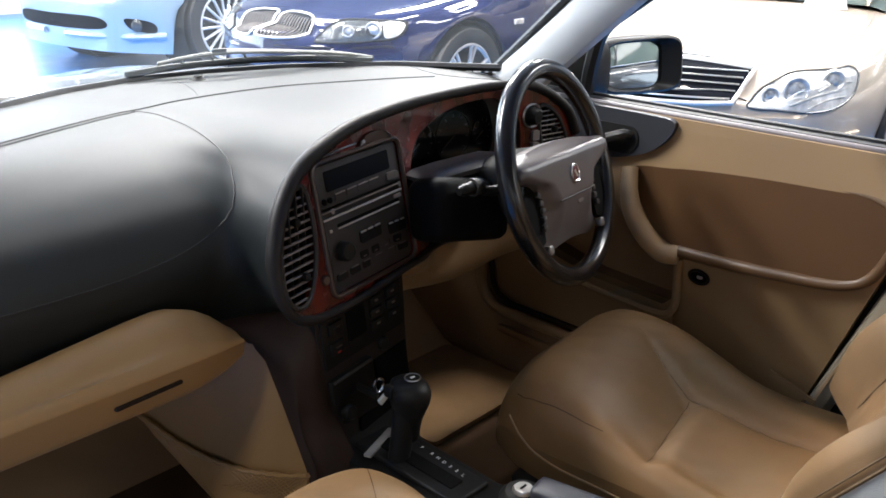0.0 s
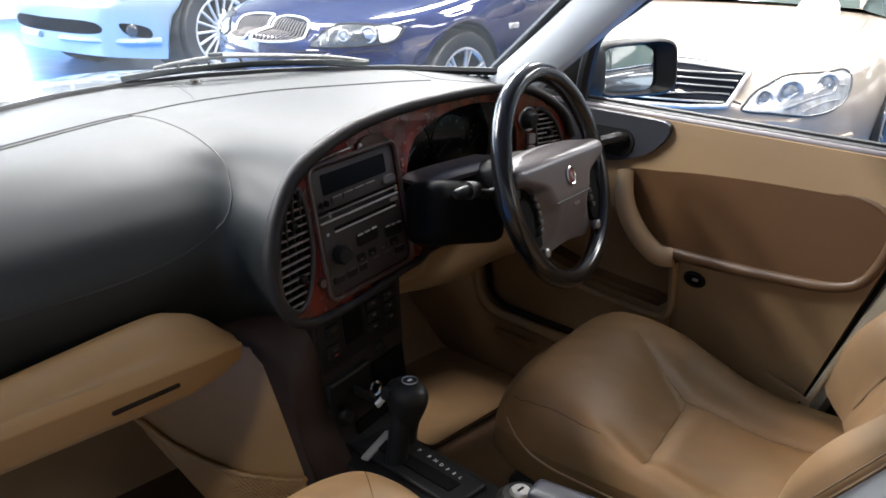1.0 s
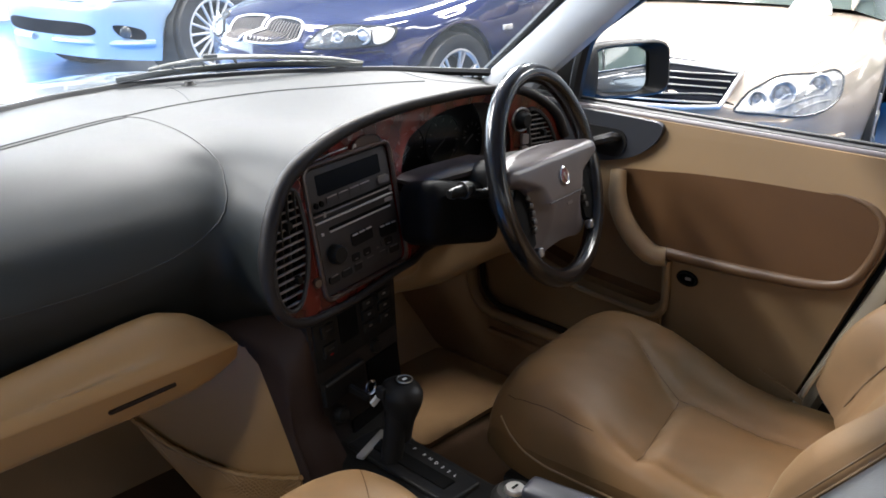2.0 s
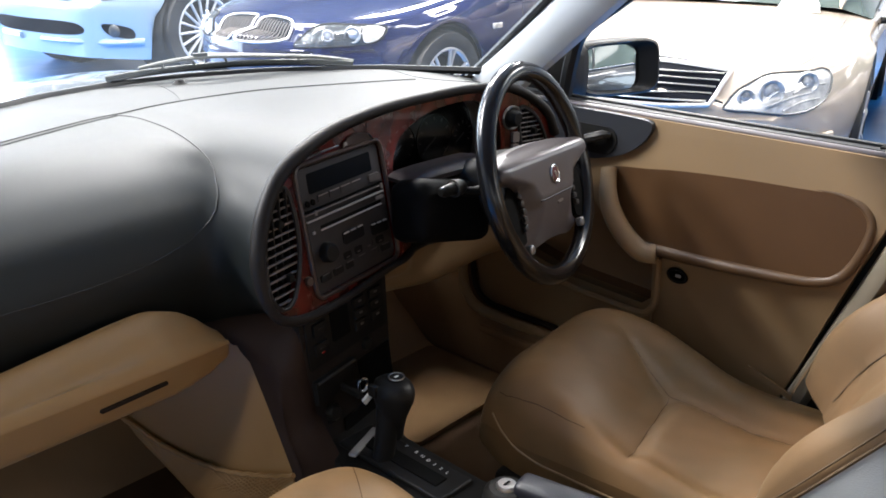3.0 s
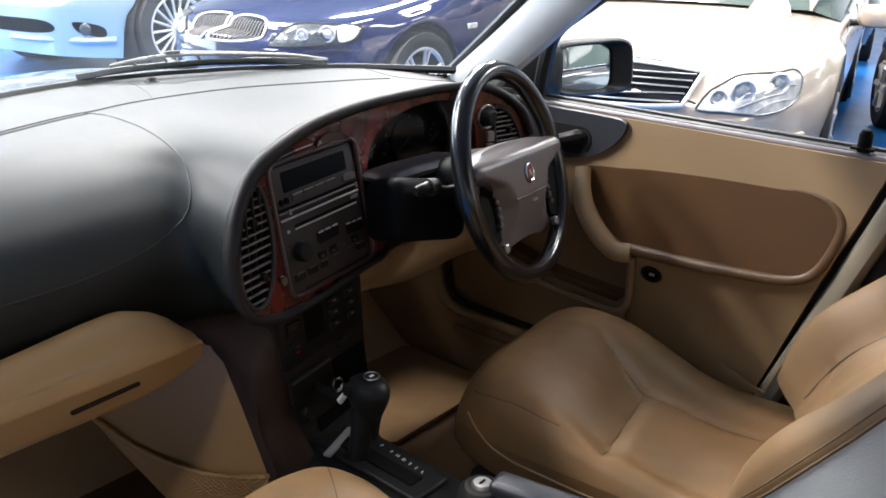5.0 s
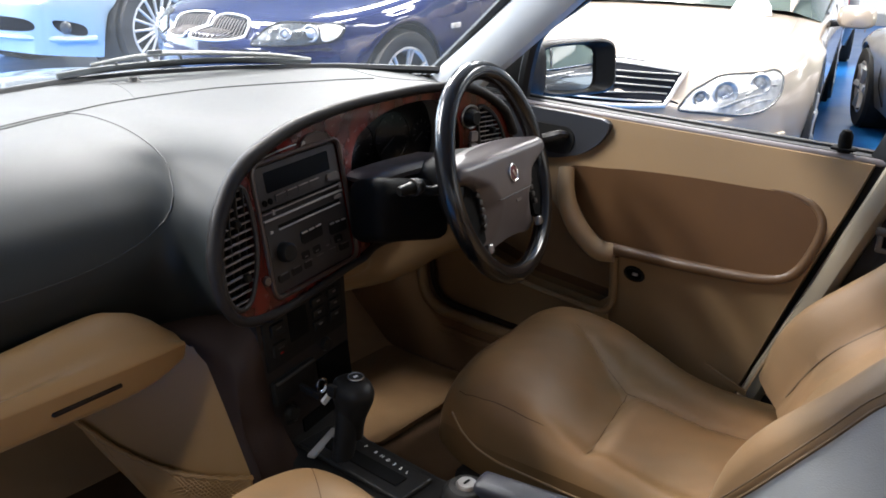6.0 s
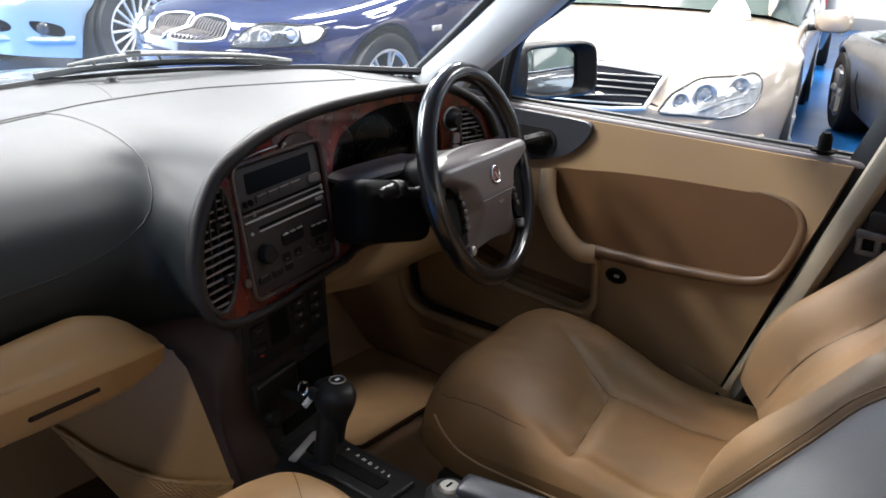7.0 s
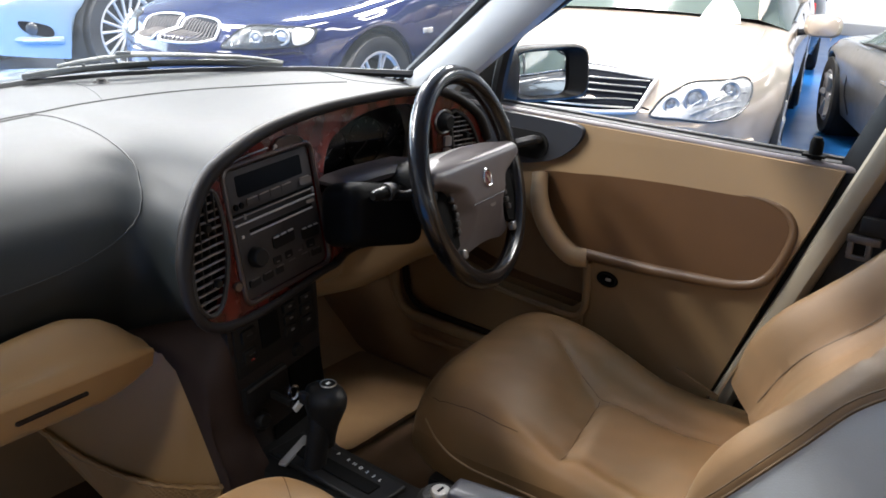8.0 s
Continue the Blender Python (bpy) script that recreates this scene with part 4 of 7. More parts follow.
part("badge_ring", tube([Vector((0.006 + x, -0.048 + y, 0.690)) for x, y in ring(0, 0, 0.012, 0.012)], 0.0012, 5, True), SATIN, knob)
part("badge_mark", rbox((0.006, -0.048, 0.6905), (0.007, 0.004, 0.001), 0), WHITE_INK, knob)
part("release_button", rbox((-0.026, -0.030, 0.672), (0.010, 0.018, 0.02), 0.004), PLASTIC, knob)
lever.location = (-0.017, 0.015, 0)
# ring and tag on the stack, beside the lever
key = thing("key_ring", "bright metal key ring with a white tag", "key ring")
KX, KY = -0.019, 0.036
part("ring", tube([Vector((KX + 0.009 * math.cos(a), KY, 0.652 + 0.011 * math.sin(a))) for a in np.linspace(0, 2 * math.pi, 20)[:-1]], 0.0025, 6, True), CHROME, key)
part("tag", rbox((KX + 0.005, KY - 0.006, 0.630), (0.024, 0.006, 0.011), 0.002, 2, Matrix.Rotation(radians(-30), 3, "Y")), WHITE_INK, key)
part("stub", rbox((KX - 0.007, KY + 0.026, 0.636), (0.010, 0.060, 0.012), 0.004), PLASTIC, key)
# ignition and window switches behind the gate
ign = thing("ignition_console", "dark ignition lock housing with a silver key slot", "console")
part("housing", lathe([(0.0, 0.03), (0.026, 0.028), (0.034, 0.020), (0.037, 0.0), (0.037, -0.02)], 24, Matrix.Translation((0.010, -0.237, 0.552))), PLASTIC, ign)
part("lock", lathe([(0, 0.004), (0.013, 0.004), (0.016, 0.0), (0.016, -0.004)], 22, Matrix.Translation((0.010, -0.237, 0.582))), SATIN, ign, "silver key lock")
part("key_slot", rbox((0.010, -0.237, 0.5865), (0.012, 0.003, 0.002), 0), HOLE, ign)
part("handle", rbox((0.040, -0.325, 0.578), (0.045, 0.16, 0.035), 0.012, 3, Matrix.Rotation(radians(12), 3, "Z")), mat("dark_slate_plastic", (0.016, 0.017, 0.024), 0.4, vary=0.08), ign)

# ---------------------------------------------------------------- steering wheel
HUB = Vector((0.362, -0.012, 0.930))
TILT, TURN = radians(18), radians(13)
NRM = Vector((math.sin(TURN) * math.cos(TILT), -math.cos(TURN) * math.cos(TILT), math.sin(TILT)))
ACR = Vector((math.cos(TURN), math.sin(TURN), 0))
UPW = NRM.cross(ACR)


def wh(a, b, c=0.0):
    """Wheel plane: a to the right, b up the wheel, c towards the driver."""
    return HUB + ACR * a + UPW * b + NRM * c


WM = Matrix.Translation(HUB) @ Matrix((ACR, UPW, NRM)).transposed().to_4x4()
wheel = thing("steering_wheel", "black leather steering wheel with warm grey airbag pad", "steering wheel")
rim = [wh(0.179 * math.cos(a), 0.179 * math.sin(a)) for a in (2 * math.pi * k / 72 for k in range(72))]
part("rim", tube(rim, 0.0168, 18, True), WHEEL_LEATHER, wheel, "black leather rim worn shiny")
SPIN = Matrix.Rotation(radians(-3.5), 4, "Z")
WP = WM @ SPIN
WR = WP.to_3x3()
HALF = [(0.0, 0.054), (0.08, 0.051), (0.13, 0.043), (0.166, 0.036), (0.168, 0.010), (0.128, 0.000), (0.106, -0.018), (0.097, -0.05), (0.097, -0.082), (0.101, -0.098), (0.113, -0.108), (0.098, -0.122), (0.076, -0.124), (0.045, -0.119), (0.0, -0.116)]
PADL = HALF + [(-a, b) for a, b in HALF[-2:0:-1]]
pl = [(p.x, p.y) for p in spline([(a, b, 0) for a, b in PADL], 96, True)]


def dome(a, b):
    """Face of the airbag pad: shoulder at the top, falling away at the waist and towards the foot."""
    flat = interp(b, [-0.13, -0.09, -0.05, -0.01, 0.015], [0.085, 0.056, 0.050, 0.075, 0.150])
    side = 1 - smooth_step(min(1.0, max(0.0, (abs(a) - flat) / 0.062)))
    head = smooth_step(min(1.0, max(0.0, (0.056 - b) / 0.030)))
    foot = 1 - 1.30 * min(1.0, max(0.0, (-0.036 - b) / 0.10)) ** 1.3
    return WP @ Vector((a, b, -0.010 + 0.036 * head * (0.25 + 0.75 * side) * foot))


padw = part("airbag_pad", plate(pl, [], dome, -NRM, 0.022, 0.005), WHEEL_PAD, wheel, "warm grey airbag pad and spokes")
CAPGREY = mat("worn_spoke_cap", (0.30, 0.29, 0.285), 0.22, metal=0.6, vary=0.1)
for sx in (-1, 1):
    part("spoke_button_panel", plate([(sx * a, b) for a, b in ((0.104, -0.016), (0.126, 0.002), (0.150, -0.02), (0.152, -0.06), (0.134, -0.108), (0.104, -0.098), (0.096, -0.06))], [], lambda a, b: WP @ Vector((a, b, 0.002)), -NRM, 0.02, 0), HOLE, wheel, "matt black switch pod in the spoke")
    for k in range(5):
        part("wheel_button", rbox(WP @ Vector((sx * (0.113 - 0.012 * math.sin(0.5 + k * 0.5)), -0.020 - 0.0135 * k, 0.006)), (0.012, 0.010, 0.008), 0.003, 2, WR @ Matrix.Rotation(sx * (0.5 - 0.2 * k), 3, "Z")), PLASTIC_SOFT, wheel)
    for a, b in ((0.154, 0.018), (0.106, -0.112)):
        part("spoke_cap", rbox(WP @ Vector((sx * a, b, 0.005)), (0.016, 0.017, 0.014), 0.005, 3, WR), CAPGREY, wheel, "shiny grey spoke end")
part("pad_joint", tube([dome(a, -0.040) + NRM * 0.0004 for a in np.linspace(-0.066, 0.088, 18)], 0.0011, 5), RUBBER, padw)
EM = Matrix.Translation(dome(0.0, -0.005)) @ WR.to_4x4()
part("emblem_disc", lathe([(0, 0.0022), (0.0125, 0.0022), (0.0145, 0.0036), (0.0162, 0.0030), (0.0168, -0.002)], 28, EM), CHROME, padw, "round silver emblem")
part("emblem_field", lathe([(0, 0.0030), (0.0118, 0.0028), (0.0122, 0.0020)], 26, EM), EMBLEM, padw, "mauve emblem field")
part("emblem_shape", rbox(EM @ Vector((0.001, -0.001, 0.0032)), (0.006, 0.013, 0.0012), 0.0005, 1, WR @ Matrix.Rotation(0.4, 3, "Z")), SATIN, padw)
part("pad_mark", rbox(dome(0.012, -0.053) + NRM * 0.0003, (0.022, 0.008, 0.0008), 0.0003, 1, WR), BUTTON, padw)
column = thing("steering_column", "black plastic steering column cowl with stalks", "steering column")
rows = []
for t, w, h in ((0.0, 0.055, 0.050), (0.3, 0.068, 0.060), (0.7, 0.075, 0.066), (1.0, 0.078, 0.068), (1.4, 0.075, 0.066)):
    c = HUB - NRM * (0.035 + 0.15 * t) + Vector((0, 0, 0.0))
    rows.append([c + Vector((w * abs(math.cos(a)) ** 0.6 * (1 if math.cos(a) > 0 else -1), 0, 0)) + UPW * (h * abs(math.sin(a)) ** 0.6 * (1 if math.sin(a) > 0 else -1) - 0.02 * t) for a in (2 * math.pi * (k + 0.5) / 32 for k in range(32))])
part("cowl", grid(rows, wrap=True, cap=True), PLASTIC, column)
SHROUD = mat("warm_black_plastic", (0.050, 0.041, 0.043), 0.32, vary=0.1, scale=20, spec=0.4)
POD_BLACK = mat("matt_black_plastic", (0.006, 0.006, 0.0065), 0.6, vary=0.1, scale=20, spec=0.08)
turn = Matrix.Rotation(radians(13), 3, "Y") @ Matrix.Rotation(radians(-14), 3, "X")
part("switch_pod", rbox((0.222, 0.092, 0.872), (0.185, 0.085, 0.108), 0.030, 4, turn), POD_BLACK, column, "black switch pod beside the column")
rows = []
for x, y, z, h in ((0.172, 0.116, 0.928, 0.006), (0.180, 0.108, 0.934, 0.013), (0.200, 0.102, 0.941, 0.019), (0.235, 0.098, 0.945, 0.022), (0.290, 0.096, 0.946, 0.024), (0.350, 0.094, 0.946, 0.026)):
    rows.append([Vector((x, y + a * 0.06, z + b * h)) for a, b in ((1.2, -1.1), (1.2, -0.35), (0.5, -0.12), (0.14, -0.02), (0.02, -0.12), (-0.08, -0.4), (-0.08, -0.75), (0.05, -1.05), (0.5, -1.3))])
part("shroud", grid(rows, wrap=True, cap=True), SHROUD, column, "dark grey column shroud")
GLOSS_BLACK = mat("worn_black_plastic", (0.010, 0.010, 0.010), 0.3, vary=0.1, spec=0.3)
part("stalk_root", tube(spline([(0.212, 0.040, 0.928), (0.190, 0.034, 0.931), (0.160, 0.036, 0.930)], 8), [0.013, 0.014, 0.014, 0.013, 0.011, 0.010, 0.010, 0.007], 12), GLOSS_BLACK, column, "shiny black stalk root")
part("stalk_collar", tube([(0.196, 0.034, 0.931), (0.189, 0.034, 0.931)], 0.0150, 14), PLASTIC_SOFT, column, "grey stalk collar")
part("stalk", tube(spline([(0.215, 0.042, 0.920), (0.245, 0.030, 0.915), (0.30, 0.015, 0.93)], 8), 0.009, 10), PLASTIC, column)

# ---------------------------------------------------------------- driver's door
NAVY_TRIM = mat("dark_slate_trim", (0.022, 0.024, 0.030), 0.42, vary=0.08, bump=0.06, bscale=800, kind="grain")
RAIL = mat("grey_rail_plastic", (0.21, 0.185, 0.19), 0.32, vary=0.05)
door = thing("driver_door", "closed tan-trimmed driver's door with lowered glass", "car door")


def dx(y, z):
    """Inner face of the door: bulge x at (y, z)."""
    return 0.700 - 0.028 * math.exp(-((z - 0.80) / 0.16) ** 2) + 0.010 * math.exp(-((z - 0.40) / 0.1) ** 2) + 0.03 * max(0.0, y - 0.05) ** 2


def dp(off):
    return lambda y, z: Vector((dx(y, z) - off, y, z))


OUT = (1, 0, 0)
REAR = [(-0.530, 0.975), (-0.500, 0.880), (-0.467, 0.790), (-0.427, 0.680), (-0.387, 0.565), (-0.358, 0.485), (-0.332, 0.41)]
DOOR = [(0.43, 0.41), (0.44, 0.70), (0.42, 0.975)] + REAR
RECESS = [(0.045, 0.864), (-0.045, 0.879), (-0.118, 0.888), (-0.231, 0.896), (-0.336, 0.900), (-0.404, 0.902), (-0.448, 0.892), (-0.470, 0.864), (-0.464, 0.828), (-0.440, 0.778), (-0.40, 0.746), (-0.25, 0.732), (-0.12, 0.724), (-0.066, 0.735), (-0.02, 0.762), (0.02, 0.81)]
rec = [(p.x, p.y) for p in spline([(a, b, 0) for a, b in RECESS], 64, True)]
POCKET = [(0.40, 0.655), (0.144, 0.592), (-0.045, 0.582), (-0.066, 0.60), (-0.068, 0.685), (-0.02, 0.712), (0.045, 0.752), (0.088, 0.81), (0.098, 0.866), (0.40, 0.868)]
pock = [(y, z) for y, z in POCKET]
part("door_card", plate(DOOR, [rec, pock], dp(0.0), OUT, 0.03, 0.035), TAN_TRIM, door, "tan grained vinyl door card")
SAIL = [(0.42, 0.974), (0.13, 0.976), (0.0, 0.975), (-0.034, 0.972), (-0.043, 0.962), (-0.038, 0.944), (-0.020, 0.922), (0.008, 0.902), (0.05, 0.887), (0.10, 0.878), (0.2, 0.873), (0.42, 0.872)]
sail = part("handle_panel", plate([(p.x, p.y) for p in spline([(a, b, 0) for a, b in SAIL], 48, True)], [], dp(0.012), OUT, 0.014, 0.03), NAVY_TRIM, door, "dark grey door handle panel")
part("handle_recess", plate(round_rect(0.030, 0.150, 0.893, 0.948, 0.026), [], dp(0.0145), OUT, 0.004, 0), PLASTIC, sail)
part("door_handle", tube(spline([dp(0.018)(0.150, 0.905), dp(0.026)(0.11, 0.915), dp(0.032)(0.075, 0.928), dp(0.026)(0.055, 0.935), dp(0.014)(0.050, 0.932)], 16), [0.006] * 4 + [0.010] * 8 + [0.008] * 4, 8), PLASTIC_SOFT, sail, "dark grey inner door handle")


# recess bowl and armrest ledge
def bowl(t, k):
    y, z = rec[k % len(rec)]
    cy, cz = -0.21, 0.81
    yy, zz = cy + (y - cy) * (1 - t), cz + (z - cz) * (1 - t)
    f = min(1.0, max(0.0, (zz - 0.728) / 0.155))
    depth = 0.105 * (1 - (1 - min(1.0, t / 0.95)) ** 2.0) * (0.30 + 0.70 * f)
    ledge = 0.036 * math.exp(-((zz - 0.730) / 0.040) ** 2)
    return Vector((dx(yy, zz) + depth - ledge * 0.5, yy, zz))


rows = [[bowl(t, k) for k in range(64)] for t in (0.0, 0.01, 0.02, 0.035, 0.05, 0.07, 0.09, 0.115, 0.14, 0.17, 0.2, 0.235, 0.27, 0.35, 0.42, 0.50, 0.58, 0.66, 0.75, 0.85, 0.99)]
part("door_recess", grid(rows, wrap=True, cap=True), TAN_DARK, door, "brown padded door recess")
top_run = [p for p in rec if p[1] > 0.85]
top_run = sorted(top_run, key=lambda p: -p[0])
# dark tube puts the shade of the crease above the recess into colour
part("recess_crease", tube([dp(-0.0058)(y, z + 0.004) for y, z in top_run], 0.0055, 8), TAN_DARK, door, "dark brown tube for the crease above the recess")
# dark brown wall and back add the hollow's shade by colour
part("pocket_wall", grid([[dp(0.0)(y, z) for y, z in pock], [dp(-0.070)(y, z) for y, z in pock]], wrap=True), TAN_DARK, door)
part("pocket_back", plate([(y * 1.02, z) for y, z in pock], [], dp(-0.070), OUT, 0.006, 0.05), CARPET_DARK, door, "darkened back of the door pocket")
grab = [(0.040, 0.866, 0.010), (0.033, 0.842, 0.018), (0.026, 0.822, 0.026), (0.012, 0.788, 0.030), (-0.011, 0.753, 0.030), (-0.037, 0.727, 0.028), (-0.060, 0.713, 0.024), (-0.086, 0.714, 0.014)]
part("grab_handle", tube([dp(o)(y, z) for y, z, o in spline(grab, 30)], [0.0165 + 0.0045 * smooth_step(k / 18) for k in range(30)], 14), TAN_TRIM_LIT, door, "tan curved grab handle")
part("armrest_roll", tube([dp(o)(y, z) for y, z, o in spline([(-0.085, 0.722, 0.014), (-0.2, 0.726, 0.016), (-0.33, 0.735, 0.014), (-0.40, 0.744, 0.009), (-0.440, 0.765, 0.004), (-0.463, 0.81, 0.0), (-0.471, 0.860, -0.002), (-0.452, 0.889, -0.003), (-0.41, 0.902, -0.005), (-0.34, 0.902, -0.006)], 56)], [0.0135 - 0.00015 * k for k in range(56)], 12), TAN_DARK_LIT, door, "brown armrest roll")
part("speaker_lamp", plate(ring(-0.127, 0.672, 0.021, 0.0145), [], dp(0.004), OUT, 0.006, 0), HOLE, door, "black oval door lamp")
part("lamp_rim", tube([dp(0.004)(y, z) for y, z in ring(-0.127, 0.672, 0.021, 0.0145)], 0.003, 6, True), PLASTIC, door)
part("lamp_lens", rbox(dp(0.006)(-0.130, 0.673), (0.004, 0.012, 0.006), 0.002), EDGE, door)
# map pocket lip and dark pocket opening
part("pocket_lip", tube([dp(o)(y, z) for y, z, o in spline([(0.40, 0.640, 0.02), (0.30, 0.612, 0.022), (0.144, 0.580, 0.024), (0.02, 0.572, 0.024), (-0.055, 0.570, 0.022), (-0.078, 0.585, 0.018), (-0.082, 0.61, 0.010), (-0.084, 0.70, 0.004)], 36)], 0.008, 8), TAN_TRIM, door, "tan map pocket lip")
part("pocket_front", plate([(0.40, 0.640), (0.144, 0.578), (0.02, 0.571), (-0.06, 0.569), (-0.078, 0.585), (-0.075, 0.45), (0.40, 0.45)], [], dp(0.020), OUT, 0.008, 0.04), TAN_TRIM, door)
# waist rail, seal, lock pin
part("waist_rail", tube([Vector((0.705, y, 0.977)) for y in np.linspace(0.41, -0.545, 24)], 0.0062, 10), RAIL, door, "grey waist rail")
part("waist_ledge", rbox((0.728, -0.06, 0.979), (0.036, 0.95, 0.010), 0.003), RUBBER, door)
part("glass_seal", rbox((0.738, -0.10, 0.983), (0.014, 1.05, 0.012), 0.004), RUBBER, door, "black window seal")
part("chrome_strip", rbox((0.760, -0.10, 0.974), (0.012, 1.05, 0.012), 0.003), RUBBER, door)
part("lock_pin", lathe([(0.0, 0.034), (0.007, 0.033), (0.011, 0.025), (0.0115, -0.004)], 14, Matrix.Translation((0.702, -0.476, 0.990))), HOLE, door, "black lock pin")
part("lock_bezel", rbox((0.702, -0.476, 0.992), (0.026, 0.038, 0.005), 0.002), HOLE, door)
rows = [[Vector((ox, y, z)) for y in np.linspace(0.43, -0.55, 16)] for z, ox in ((0.975, 0.765), (0.93, 0.80), (0.80, 0.865), (0.60, 0.885), (0.40, 0.87))]
part("outer_skin", thicken(grid(rows), (-1, 0, 0), 0.012), SAAB, door, "dark glossy outer door skin")
# window frame: front upright and header
WFA, WFB, WFC = (0.725, 0.200, 0.985), (0.715, 0.180, 1.065), (0.705, 0.150, 1.128)
part("window_frame", tube(spline([WFA, WFB, WFC, (0.690, 0.062, 1.190), (0.635, -0.19, 1.345), (0.620, -0.45, 1.375), (0.630, -0.68, 1.36), (0.68, -0.64, 1.17), (0.735, -0.58, 0.985)], 50), 0.016, 8), RUBBER, door, "black window frame")
part("mirror_sail", plate([(0.43, 0.985), (0.195, 0.985), (0.178, 1.065), (0.148, 1.130), (0.05, 1.195), (0.12, 1.19), (0.25, 1.10)], [], lambda y, z: Vector((0.735 - 0.18 * (z - 0.985), y, z)), OUT, 0.012, 0.05), PLASTIC, door, "black mirror sail panel")
mirror = thing("wing_mirror", "black wing mirror with silvered glass", "mirror")
MC = Vector((0.945, 0.21, 1.018))
mturn = Matrix.Rotation(radians(-14), 3, "Z") @ Matrix.Rotation(radians(-5), 3, "X")


def mloop(w, h, y, cx=0.0, bow=0.0):
    out = []
    for k in range(40):
        a = 2 * math.pi * k / 40
        ca, sa = math.cos(a), math.sin(a)
        e = 0.42
        u, v = w * abs(ca) ** e * (1 if ca > 0 else -1), h * abs(sa) ** e * (1 if sa > 0 else -1)
        v *= 1 + 0.10 * u / max(w, 1e-6) * (1 if v < 0 else -0.1)
        out.append(MC + mturn @ Vector((u + cx, y + bow * (u * u + v * v), v)))
    return out


rows = [mloop(0.079, 0.050, 0.022, -0.014), mloop(0.085, 0.053, 0.004, -0.012), mloop(0.120, 0.058, -0.014, -0.002), mloop(0.128, 0.063, -0.008), mloop(0.131, 0.066, 0.010), mloop(0.129, 0.065, 0.05), mloop(0.115, 0.057, 0.085), mloop(0.08, 0.038, 0.112), mloop(0.03, 0.015, 0.122)]
part("housing", grid(rows, wrap=True, cap=True), PLASTIC, mirror, "black mirror housing")
rows = [mloop(0.080 * k, 0.051 * k, 0.006, -0.014, 0.40) for k in (1, 0.9, 0.75, 0.6, 0.45, 0.3, 0.15, 0.03)]
part("mirror_glass", grid(rows, wrap=True, cap=True), MIRROR, mirror, "silvered mirror glass")
rows = []
for x, y, yw, z0, z1 in ((0.742, 0.240, 0.040, 0.988, 1.085), (0.775, 0.242, 0.038, 0.972, 1.084), (0.805, 0.245, 0.036, 0.960, 1.082), (0.835, 0.250, 0.034, 0.955, 1.080), (0.86, 0.262, 0.028, 0.960, 1.075)):
    zc, zh = (z0 + z1) / 2, (z1 - z0) / 2
    rows.append([Vector((x, y + yw * abs(math.cos(a)) ** 0.6 * (1 if math.cos(a) > 0 else -1), zc + zh * abs(math.sin(a)) ** 0.6 * (1 if math.sin(a) > 0 else -1))) for a in (2 * math.pi * (k + 0.5) / 24 for k in range(24))])
part("mirror_foot", grid(rows, wrap=True, cap=True), PLASTIC, mirror, "black mirror base")


# ---------------------------------------------------------------- seats
def smooth(a, b, x):
    t = min(1.0, max(0.0, (x - a) / (b - a)))
    return t * t * (3 - 2 * t)


